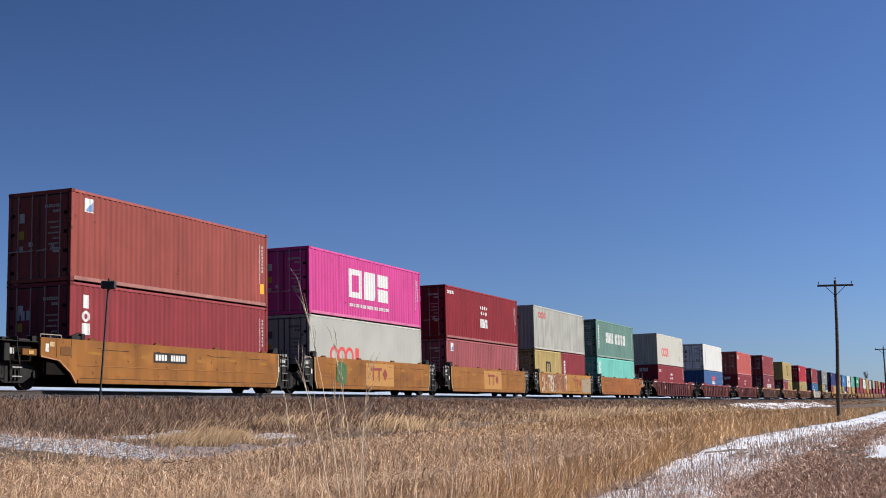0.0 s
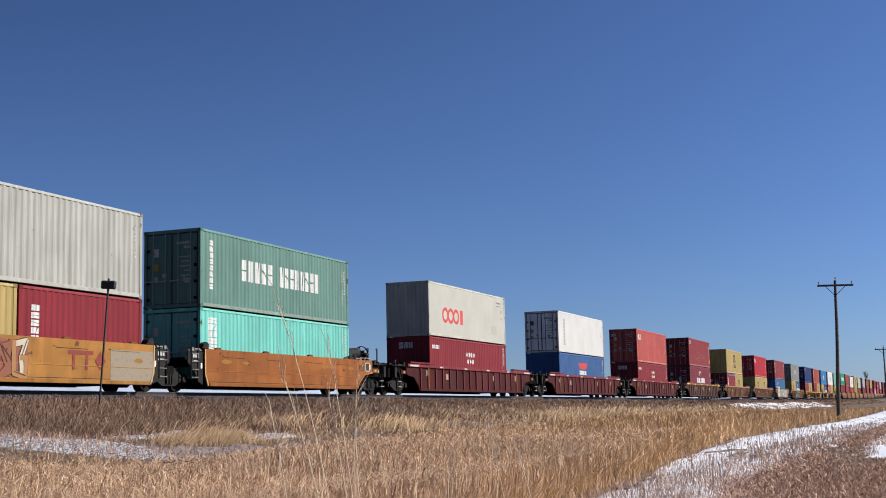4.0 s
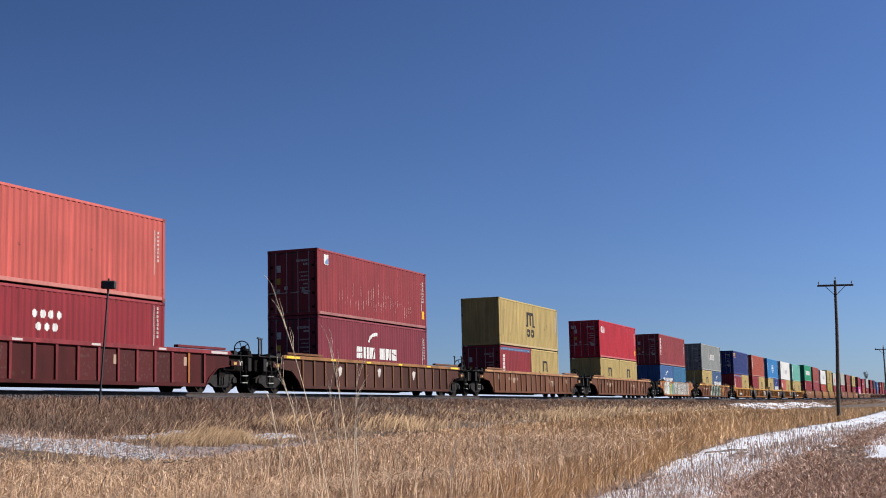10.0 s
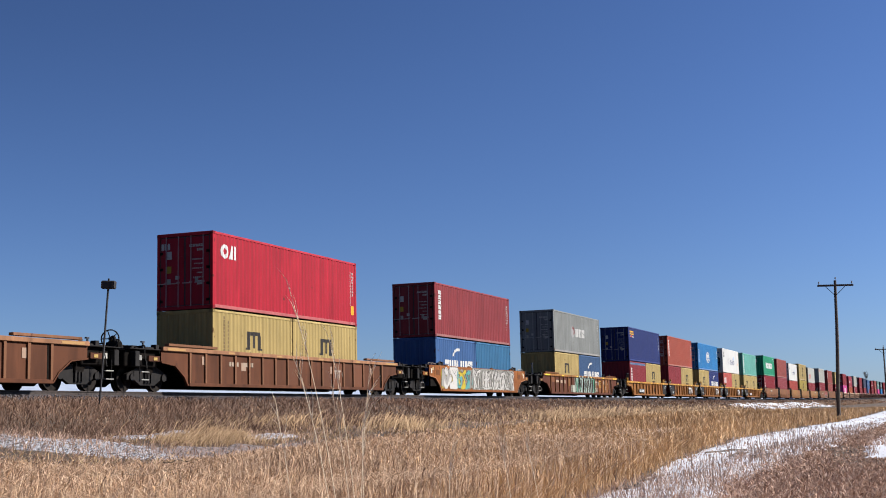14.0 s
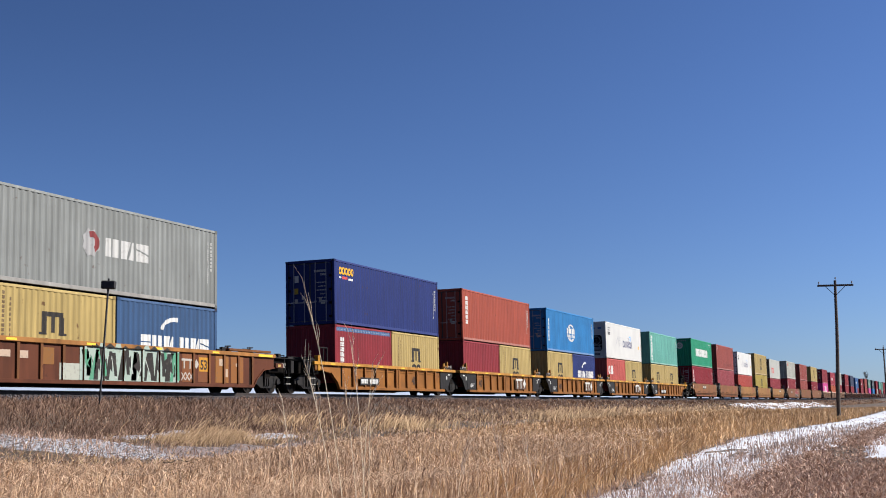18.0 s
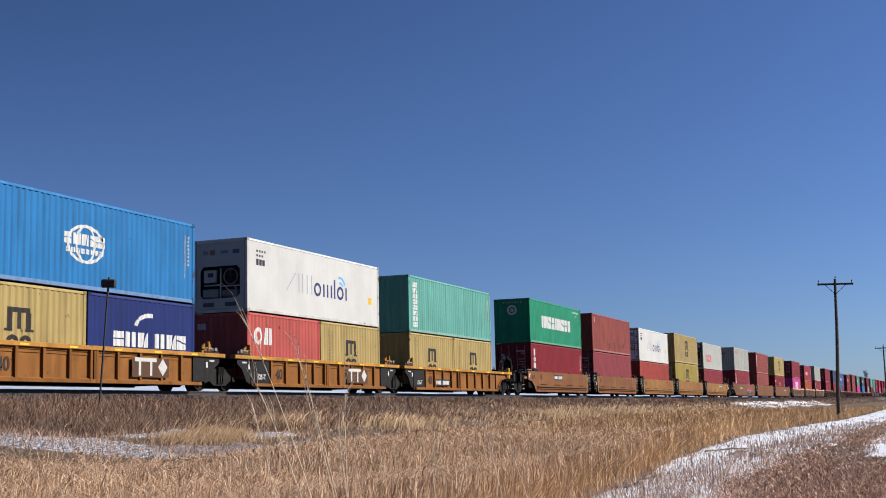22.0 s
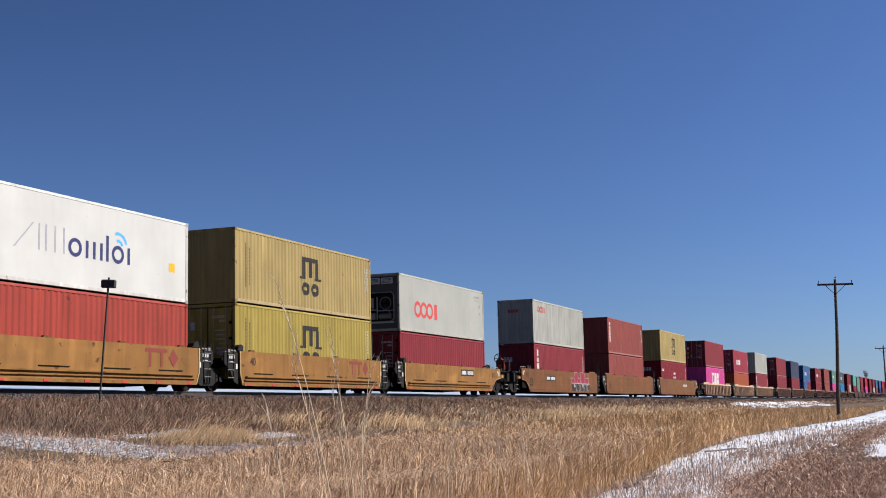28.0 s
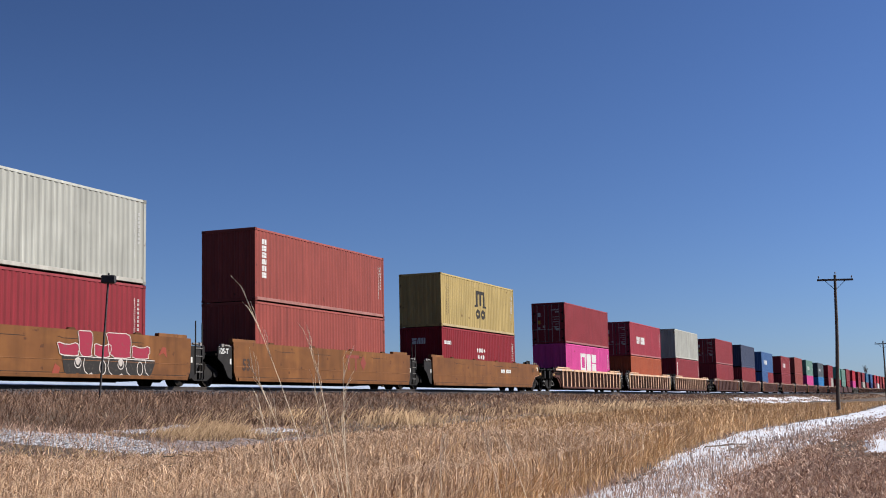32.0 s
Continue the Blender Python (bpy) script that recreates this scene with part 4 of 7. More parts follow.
def well_car(style, colour, w53, le, ri, tl, tr, label, brake="", chord=None, posts=""):
    """One well unit. x = 0 is the left end of its containers, z = 0 the top of rail. tl, tr: truck centres, or None."""
    top = thing("well_car", label, "rail car", "well cars of the train")
    deep = style == "cage"
    style = "ribbed" if deep else style
    dl, dr = (-2.12, LEN + 2.3) if w53 else (-.18, LEN + .3)
    zt, zb = {"smooth": 1.53, "band": 1.5, "ribbed": 1.5, "ledge": 1.34, "smooth53": 1.66}[style], .2
    tail = 1.5
    poly = side_poly(dl, dr, le, ri, zt, zb, tail)
    key = (style, deep, w53, le, ri)
    ribbed = style in ("ribbed", "ledge")
    coat = CARPAINT if style == "ribbed" else CARCLEAN
    yo = -.30
    inset = .16 if deep else {"ledge": .1, "ribbed": .065}.get(style, 0)
    me = mesh(("wside", *key), coat, lambda bm: prism(bm, poly, yo + inset, yo + inset + .05))
    part("side_wall", me, top, colour)
    part("side_wall", me, top, colour, at=(0, WIDE + .55 - inset * 2, 0))
    a, b = poly[0][0], poly[-1][0]
    tl_x, tr_x = min(p[0] for p in poly), max(p[0] for p in poly)
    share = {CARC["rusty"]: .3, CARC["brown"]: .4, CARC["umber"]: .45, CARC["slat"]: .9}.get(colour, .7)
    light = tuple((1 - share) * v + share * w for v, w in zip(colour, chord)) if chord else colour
    ext = [(1.25 if style == "ledge" and e == "art" else 0) for e in (le, ri)]
    if ribbed:
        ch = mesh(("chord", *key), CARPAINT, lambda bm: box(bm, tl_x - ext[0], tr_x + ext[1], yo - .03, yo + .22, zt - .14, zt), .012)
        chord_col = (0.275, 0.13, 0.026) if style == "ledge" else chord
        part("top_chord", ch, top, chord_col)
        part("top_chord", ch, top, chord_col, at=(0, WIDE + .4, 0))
        bc = mesh(("bchord", *key), CARPAINT, lambda bm: box(bm, a + .05, b - .05, yo, yo + .2, zb - .02, zb + .1), .01)
        part("bottom_chord", bc, top, colour)
        part("bottom_chord", bc, top, colour, at=(0, WIDE + .4, 0))
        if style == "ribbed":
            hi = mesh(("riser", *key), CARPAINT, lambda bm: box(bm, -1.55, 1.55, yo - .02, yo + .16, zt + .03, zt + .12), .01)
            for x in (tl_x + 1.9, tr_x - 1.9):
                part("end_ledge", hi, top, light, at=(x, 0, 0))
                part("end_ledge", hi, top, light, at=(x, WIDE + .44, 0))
        refl = mesh("reflector", LETTER, lambda bm: box(bm, -.22, .22, yo - .036, yo - .03, zt - .11, zt - .04)) if style == "ribbed" else mesh("reflector_low", LETTER, lambda bm: box(bm, -.2, .2, yo - .036, yo - .03, zt - .11, zt - .05))
        refl_end = mesh("reflector_long", LETTER, lambda bm: box(bm, -.55, .55, yo - .036, yo - .03, zt - .12, zt - .03))
        for i in range(6):
            part("reflector", refl_end if i in (0, 5) and style == "ribbed" else refl, top, (.26, .15, .06) if colour == CARC["umber"] else (.5, .32, .03) if colour[1] > .012 and not deep else (.3, .27, .26), at=(tl_x + .8 + (tr_x - tl_x - 1.6) * i / 5, 0, 0))
        step = 1.2 if style == "ledge" else 1.02
        rb = mesh(("rib", style, deep), CARPAINT, lambda bm: prism(bm, [(-.05 - .03 * deep, zb + .1), (.05 + .03 * deep, zb + .1), (.06 + .03 * deep, zt - .14), (-.06 - .03 * deep, zt - .14)], yo + .004, yo + .1 + .09 * deep))
        k = round((b - a) / step)
        for i in range(k + 1):
            at = a + .12 + (b - a - .24) * i / k
            if style == "ledge" and (at < dl + 1.35 or at > dr - (.8 if ri == "art" else 1.35)):
                continue
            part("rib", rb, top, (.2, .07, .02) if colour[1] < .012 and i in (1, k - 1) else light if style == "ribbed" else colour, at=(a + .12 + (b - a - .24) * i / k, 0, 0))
        if style == "ledge":
            lips = [mesh(("bay_lip", i), CARPAINT, lambda bm: box(bm, -.5, .5, yo + d, yo + .1, z, z + .025)) for i, (d, z) in enumerate(((.06, zt - .2), (.07, zt - .3), (.04, zb + .1)))]
            for i in range(k):
                at = a + .12 + (b - a - .24) * (i + .5) / k
                if dl + 1.6 < at < dr - (1.0 if ri == "art" else 1.6):
                    for lip in lips:
                        part("bay_lip", lip, top, tuple(v * 1.25 for v in colour), at=(at, 0, 0))
            twin = mesh("twin_rib", CARPAINT, lambda bm: box(bm, -.06, .06, yo - .01, yo + .1, zb - .02, zt - .14), .008)
            for x in (-.14, .14):
                part("twin_rib", twin, top, colour, at=(LEN / 2 + x, 0, 0))
            for x, w in [(dl + .72, .7)] * (le == "art") + [(dr - .4, .38)] * (ri == "art"):
                part("end_panel", mesh(("epanel", w), GRIMEM, lambda bm: box(bm, -w, w, yo + .05, yo + .11, zb + .12, zt - .16)), top, at=(x, 0, 0))
    else:
        cap = mesh(("cap", *key), CARPAINT, lambda bm: box(bm, tl_x + .04, tr_x - .04, yo + .05, yo + .24, zt - .1, zt - .006), .012)
        part("top_chord", cap, top, colour)
        guide = mesh(("guide", zt), CARPAINT, lambda bm: prism(bm, [(-.2, zt), (.2, zt), (.12, zt + .07), (-.12, zt + .07)], yo + .02, yo + .12))
        for x in (.8, 4.3, 8.0, 11.4):
            part("corner_guide", guide, top, tuple(v * .6 for v in colour), at=(x, 0, 0))
        part("top_chord", cap, top, colour, at=(0, WIDE + .36, 0))
        if style == "band":
            led = mesh(("ledge", *key), CARPAINT, lambda bm: [prism(bm, [(a + .2, .52), (b - .2, .52), (b - .2, .56), (a + .2, .56)], yo - .1, yo), prism(bm, [(a + .12, .4), (b - .12, .4), (b - .12, .43), (a + .12, .43)], yo - .08, yo), prism(bm, [(a + .05, .2), (b - .05, .2), (b - .05, .3), (a + .05, .3)], yo - .05, yo)])
            part("side_ledge", led, top, colour)
            for k in range(7):
                part("reflector", mesh("reflector_red", LETTER, lambda bm: box(bm, -.12, .12, yo - .062, yo - .05, .21, .29)), top, (.3, .03, .03), at=(.4 + k * 1.9, 0, 0))
            slot = mesh("slot", STEEL, lambda bm: box(bm, -.7, .7, yo - .03, yo + .01, .66, .69))
            for x in (1.6, 4.6, 7.7, 10.7):
                part("step_slot", slot, top, at=(x, 0, 0))
        else:
            fl = mesh(("flange", *key), CARPAINT, lambda bm: box(bm, a + .1, b - .1, yo - .035, yo + .0, zb, zb + .12), .01)
            part("bottom_flange", fl, top, colour)
            fold = mesh(("fold", w53), GRIMEM, lambda bm: [box(bm, a + .1, b - .1, yo - .003, yo + .002, zb + .15, zb + .165)])
            part("fold_line", fold, top)
            lap = mesh(("lap", w53, zt), coat, lambda bm: prism(bm, [(a - .02, .74), (b + .02, .74), (b + .02, .755), (a - .02, .755)], yo - .014, yo))
            part("lap_seam", lap, top, tuple(min(.3, v * 1.3 + .01) for v in colour))
            slot = mesh(("fold_slot", zt), GRIMEM, lambda bm: [box(bm, -.75, .75, yo - .004, yo + .002, zt - .28, zt - .262), box(bm, -.9, -.75, yo - .004, yo + .002, zt - .24, zt - .222)])
            for x in (1.9, 5.1, 8.2, 10.9):
                part("fold_line", slot, top, at=(x, 0, 0))
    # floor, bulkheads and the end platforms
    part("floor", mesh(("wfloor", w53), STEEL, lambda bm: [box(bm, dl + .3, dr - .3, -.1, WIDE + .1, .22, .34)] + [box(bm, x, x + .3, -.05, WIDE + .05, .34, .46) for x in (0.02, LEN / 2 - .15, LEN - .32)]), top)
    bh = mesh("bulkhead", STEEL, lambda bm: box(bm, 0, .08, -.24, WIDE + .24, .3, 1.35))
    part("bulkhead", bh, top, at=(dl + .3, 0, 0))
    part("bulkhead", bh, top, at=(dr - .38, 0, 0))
    for s, kind, x in ((-1, le, dl), (1, ri, dr)):
        reach = 3.6 if kind == "end" else (1.62 if w53 else 1.6)

        def span(p, q):
            return sorted((x + s * p, x + s * q))
        x0, x1 = span(-.3, reach)
        part("end_platform", mesh(("plat", kind, w53, s), STEEL, lambda bm: [box(bm, x0, x1, .45, WIDE - .45, .92, 1.16), box(bm, *span(0, 1.1), -.2, WIDE + .2, 1.12, 1.2)]), top)
        if kind == "end":
            end_gear(top, style, colour, coat, s, x, reach, tail, zt, zb, span, w53, posts, brake)
        else:
            joint_gear(top, style, s, x, zt)
    if brake in ("left", "left_tall", "left_red"):
        brake_wheel(top, dl - tail - (1.75 if w53 else 1.6), 1.72 if brake == "left" else 2.22, brake == "left_red")
    elif brake == "right":
        brake_wheel(top, dr + tail + .62, 1.95)
    for tx in (tl, tr):
        if tx is not None:
            truck(top, tx)
    return top


# ---- ground ----
PROFILE = np.array([(-4000, -.2), (-60, -.2), (-12, .05), (0, .05), (2.5, .08), (4.2, .1), (5.3, .02), (6.4, .12), (9, .18), (13, .38), (15.5, .72), (17.5, .92), (19.5, 1.1), (20.6, 1.45), (22, 1.75),
                    (23.3, 1.88), (29.0, 1.88), (30.2, 1.9), (33, 2.2), (36, 2.6), (38, 2.95), (42, 3.3), (60, 4.2), (200, 4.6), (4000, 4.8)])


def grade(x):
    x = np.clip(np.asarray(x, float), 0, 1400)
    return 4.8e-6 * x * x


def wobble(x, y):
    return .05 * np.sin(x * .71 + 1.3 * np.sin(y * .5)) + .04 * np.sin(y * 1.3 + x * .23) + .02 * np.sin(x * 2.1 - y * 1.7)


def ground_z(x, y):
    x, y = np.asarray(x, float), np.asarray(y, float)
    near = np.clip((23.0 - y) / 2, 0, 1) * np.clip((y + 40) / 20, 0, 1) * np.interp(y, [1, 2, 9, 12], [1, .3, .3, 1])
    return np.interp(y, PROFILE[:, 0], PROFILE[:, 1]) + grade(x) + wobble(x, y) * near


def sheet(name, xs, ys, zf, mat, smooth=True):
    X, Y = np.meshgrid(xs, ys, indexing="ij")
    V = np.stack([X, Y, zf(X, Y)], -1).reshape(-1, 3)
    a, b = len(xs), len(ys)
    F = [(i * b + j, (i + 1) * b + j, (i + 1) * b + j + 1, i * b + j + 1) for i in range(a - 1) for j in range(b - 1)]
    me = bpy.data.meshes.new(name)
    me.from_pydata(V.tolist(), [], F)
    me.materials.append(mat)
    me.polygons.foreach_set("use_smooth", [smooth] * len(F))
    return new(name, me)


gx = np.concatenate([[-4000, -1500, -500, -200, -80, -40, -20, -10], np.arange(-5, 60, .8), np.arange(60, 200, 4), np.arange(200, 1400, 25), [1500, 2000, 3000, 4800]])
gy = np.concatenate([[-4000, -1500, -500, -200, -80, -40, -20, -10], np.arange(-5, 22, .6), [22, 23.3, 29, 30.2, 33, 36, 38, 42, 50, 60, 100, 200, 500, 1200, 2500, 4000]])
tagged(sheet("ground", gx, gy, ground_z, SOILM), "dry straw-coloured field rising to a railway bank", "ground", kind="structure")


def snow_sheet(name, x0, x1, dx, inner, label, mat=SNOWM):
    """A snow patch: inner(x) gives its two edges in y; it feathers into the ground."""
    xs = np.arange(x0, x1 + dx, dx)
    fr = np.linspace(0, 1, 15)
    V, F = [], []
    for i, x in enumerate(xs):
        ya, yb = inner(x)
        for f in fr:
            y = ya + (yb - ya) * f
            e = min(f, 1 - f, (i + .5) / 6, (len(xs) - .5 - i) / 6) * 2
            V.append((x, y, float(ground_z(x, y)) - .03 + .075 * min(1, e * 3) + .02 * math.sin(3 * x + 5 * y) * e))
    k = len(fr)
    for i in range(len(xs) - 1):
        for j in range(k - 1):
            F.append((i * k + j, (i + 1) * k + j, (i + 1) * k + j + 1, i * k + j + 1))
    me = bpy.data.meshes.new(name)
    me.from_pydata(V, [], F)
    me.polygons.foreach_set("use_smooth", [True] * len(F))
    me.materials.append(mat)
    return tagged(new(name, me), label, "snow", kind="structure")


def rag(x, s):
    return .16 * math.sin(x * 1.7 + s) + .12 * math.sin(x * 4.1 + 2 * s) + .3 * math.sin(x * .23 + s)


EDGE = np.array([(6, 4.2), (12, 4.6), (18, 5.05), (25, 5.75), (37, 6.9), (49, 7.6), (68, 7.7), (90, 7.3), (123, 7.6), (178, 8.7), (330, 9.5)])


def trail(x):
    return float(np.interp(x, [6, 8, 12, 18, 30, 330], [1.1, 1.4, 1.9, 2.7, 3.0, 4.5])) + rag(x, 1) * .6, float(np.interp(x, EDGE[:, 0], EDGE[:, 1])) + rag(x, 2) * .08


CRUST_FAR = [(17, 22.5), (19.5, 21), (22.5, 19.5), (23.5, 19.4), (24.1, 18.9), (23.2, 17.3), (22.6, 16.0), (22.9, 15.2)]
FROST_FAR = [(22.2, 15.6), (23.6, 15.8), (24.7, 15.2), (26.6, 14.8), (28.2, 14.7)]
FROST_NEAR = [(21.4, 14.4), (23.0, 14.1), (24.2, 13.9), (25.6, 13.7), (27.4, 13.5)]
CRUST_NEAR = [(12, 19.5), (15, 18), (18.4, 16.0), (18.6, 15.3), (18.9, 14.8), (19.7, 14.6), (20.6, 14.2), (22.4, 14.2)]


def snow_band(name, far, near, label, mat):
    """A snow patch between two edge lines, fading into the ground round its rim."""
    far, near = np.array(far, float), np.array(near, float)
    s, q = np.linspace(0, len(far) - 1, 60), np.arange(len(far))
    fr = np.linspace(0, 1, 25)
    V = []
    for a in s:
        p0 = np.array([np.interp(a, q, far[:, 0]), np.interp(a, q, far[:, 1])])
        p1 = np.array([np.interp(a, q, near[:, 0]), np.interp(a, q, near[:, 1])])
        for f in fr:
            x, y = p0 + (p1 - p0) * f
            x, y = x + .12 * math.sin(y * 5 + x), y + .12 * math.sin(x * 4.3)
            e = min(f * 6, (1 - f) * 5, (s[-1] - a) * 2, 1)
            V.append((x, y, float(ground_z(x, y)) - .05 + .09 * e + .015 * math.sin(7 * x + 9 * y)))
    k = len(fr)
    F = [(i * k + j, (i + 1) * k + j, (i + 1) * k + j + 1, i * k + j + 1) for i in range(len(s) - 1) for j in range(k - 1)]
    me = bpy.data.meshes.new(name)
    me.from_pydata(V, [], F)
    me.polygons.foreach_set("use_smooth", [True] * len(F))
    me.materials.append(mat)
    return tagged(new(name, me), label, "snow", kind="structure")


def inside(x, y, ring_points):
    x, y = np.asarray(x, float), np.asarray(y, float)
    c = np.zeros(x.shape, bool)
    for (x0, y0), (x1, y1) in zip(ring_points, ring_points[1:] + ring_points[:1]):
        c ^= ((y0 > y) != (y1 > y)) & (x < (x1 - x0) * (y - y0) / (y1 - y0 + 1e-9) + x0)
    return c


snow_sheet("snow_trail", 7, 330, .45, trail, "trodden snow lying along a shallow ditch")
snow_band("snow_patch", CRUST_FAR, CRUST_NEAR, "thin crusted snow at the foot of the bank", CRUSTM)
snow_band("snow_patch", FROST_FAR, FROST_NEAR, "grey frosted turf thinly dusted with snow", FROSTM)
snow_sheet("snow_patch", 23.8, 27.2, .3, lambda x: (17.1 + rag(x, 7) * .3, 18.1 + rag(x, 8) * .3), "thin crusted snow at the foot of the bank", CRUSTM)
snow_sheet("snow_patch", 26.6, 29.0, .2, lambda x: (15.3 + rag(x, 2) * .2, 16.3 + rag(x, 5) * .2), "thin crusted snow at the foot of the bank", CRUSTM)
snow_sheet("snow_patch", 128, 216, 1.2, lambda x: (17.4 + rag(x, 3) * 1.5, 21.4 + rag(x * .7, 9)), "snow drifted on the railway bank")
snow_sheet("snow_patch", 31, 75, .6, lambda x: (.9 + rag(x, 6) * .5, float(np.interp(x, [31, 42, 75], [2.0, 2.6, 2.85])) + rag(x, 11) * .3), "snow between dry weeds")
sheet("snow_bank", np.concatenate([np.arange(20, 300, 10), np.arange(300, 1400, 50), [2000, 4800]]), [35, 36, 37, 38, 39, 40, 41, 42, 43],
      lambda x, y: ground_z(x, y) + .05 + .03 * np.sin(x * .9) * np.sin(y * .8), CLEANM)
tagged(bpy.data.objects["snow_bank"], "bank of snow lying along the far side of the track", "snow", kind="structure")

# ---- track ----
tx = np.concatenate([[-300, -100, -40], np.arange(-10, 200, 5), np.arange(200, 1400, 20), [1500]])


def sweep(name, outline, mat, label, category):
    V, F = [], []
    k = len(outline)
    for x in tx:
        g = float(grade(x))
        V += [(x, MID + y, RAIL + g + z) for y, z in outline]
    for i in range(len(tx) - 1):
        for j in range(k):
            F.append((i * k + j, i * k + (j + 1) % k, (i + 1) * k + (j + 1) % k, (i + 1) * k + j))
    me = bpy.data.meshes.new(name)
    me.from_pydata(V, [], F)
    me.materials.append(mat)
    return tagged(new(name, me), label, category, kind="structure")


sweep("ballast_bed", [(-3.3, -.5), (-2.0, -.22), (2.0, -.22), (3.3, -.5), (3.3, -.7), (-3.3, -.7)], BALLASTM, "grey crushed-stone ballast under the track", "ballast")
RAILP = [(-.075, -.17), (.075, -.17), (.075, -.155), (.012, -.13), (.012, -.05), (.036, -.035), (.036, 0), (-.036, 0), (-.036, -.035), (-.012, -.05), (-.012, -.13), (-.075, -.155)]
for y in (-.755, .755):
    sweep("rail", [(a + y, b) for a, b in RAILP], RAILM, "brown steel running rail with a bright head", "rail")
tie_mesh = mesh("tie", TIEM, lambda bm: box(bm, -.11, .11, -1.3, 1.3, -.34, -.175), .015)
sleepers = tagged(new("track_ties"), "dark timber ties under the rails", "ties", kind="structure")
for i in range(230):
    x = 12 + i * .53
    part("tie", tie_mesh, sleepers, at=(x, MID, RAIL + float(grade(x))))


def numpy_mesh(name, V, counts, idx, mat):
    me = bpy.data.meshes.new(name)
    me.vertices.add(len(V))
    me.vertices.foreach_set("co", np.ascontiguousarray(V, dtype=np.float32).ravel())
    me.loops.add(len(idx))
    me.loops.foreach_set("vertex_index", np.asarray(idx, dtype=np.int32))
    me.polygons.add(len(counts))
    me.polygons.foreach_set("loop_start", np.concatenate([[0], np.cumsum(counts)[:-1]]).astype(np.int32))
    me.update(calc_edges=True)
    me.materials.append(mat)
    return new(name, me)


rng = np.random.default_rng(7)


def blades(name, x, y, h, w, mat, lean=.12, spread=.28, head=0.0, label="", category="grass", dz=0.0):
    """Blades of dry grass at x, y: a bent strip each, with a widened seed head on a share of them."""
    n = len(x)
    z = ground_z(x, y) - .03 + dz
    a = rng.uniform(0, math.tau, n)
    # flat of the blade turned across the line of sight more often than not
    face = rng.normal(0, .8, n) + np.arctan2(y, x) + math.pi / 2
    ux, uy = np.cos(face), np.sin(face)
    bx = lean * h + spread * h * rng.normal(0, .5, n)
    by = spread * h * rng.normal(0, .5, n)
    hd = np.where(rng.random(n) < head, rng.uniform(1.5, 2.4, n), .75)
    rows = []
    for f, ww in ((0, 1.0), (.5, .85), (.8, hd), (1, .12)):
        k = f * f
        cx, cy, cz = x + bx * k, y + by * k, z + h * (f - .12 * k)
        ww = w * ww * .5
        rows += [np.stack([cx - ux * ww, cy - uy * ww, cz], -1), np.stack([cx + ux * ww, cy + uy * ww, cz], -1)]
    V = np.stack(rows, 1).reshape(-1, 3)
    base = (np.arange(n) * 8)[:, None]
    quad = np.array([[0, 1, 3, 2], [2, 3, 5, 4], [4, 5, 7, 6]]).ravel()
    idx = (base + quad[None]).ravel()
    ob = numpy_mesh(name, V, np.full(n * 3, 4), idx, mat)
    return tagged(ob, label, category, kind="stuff")


def scatter(n, r0, r1, a0, a1):
    """Points thinning out with distance from the near corner of the field."""
    r = np.exp(rng.uniform(math.log(r0), math.log(r1), n))
    a = np.radians(rng.uniform(a0, a1, n))
    return r * np.cos(a), r * np.sin(a), r


def clumped(x, y, s, cut):
    f = np.sin(x * s + 2 * np.sin(y * s * .7)) + np.sin(y * s * 1.3 + 1.7 * np.sin(x * s * .9 + 1)) + rng.normal(0, .6, len(x))
    return f > cut


def in_snow(x, y):
    far = np.interp(x, EDGE[:, 0], EDGE[:, 1]) - .1
    near = np.interp(x, [6, 8, 12, 18, 30, 330], [1.2, 1.5, 2.1, 3.0, 3.3, 4.8])
    a = (y > near) & (y < far) & (x > 8.5)
    b = inside(x, y, CRUST_FAR + CRUST_NEAR[::-1])
    b |= (x > 23.9) & (x < 27.1) & (y > 17.2) & (y < 18.0)
    b |= (x > 26.7) & (x < 28.9) & (y > 15.3) & (y < 16.2)
    c = (x > 129) & (x < 214) & (y > 17.0) & (y < 21.3)
    d = (x > 31.5) & (x < 74) & (y > 1.1) & (y < np.interp(x, [31, 42, 75], [1.9, 2.5, 2.75]))
    f = inside(x, y, FROST_FAR + FROST_NEAR[::-1])
    return a | b | c | d | f


# golden field
def field_points(n, r0, r1, a0, a1):
    x, y, r = scatter(n, r0, r1, a0, a1)
    k = (y > np.interp(x, EDGE[:, 0], EDGE[:, 1]) - .05) & (y < 18.0) & (~in_snow(x, y) | (rng.random(len(x)) < .02))
    x, y, r = x[k], y[k], r[k]
    bear = np.degrees(np.arctan2(y, x))
    cap = 1.33 - np.interp(bear, [4, 12, 18, 27, 30, 32.5, 34, 37.5, 41, 46], [.0017, .0015, .0085, .019, .0235, .0305, .033, .0322, .0272, .025]) * r - ground_z(x, y)
    return x, y, r, bear, cap


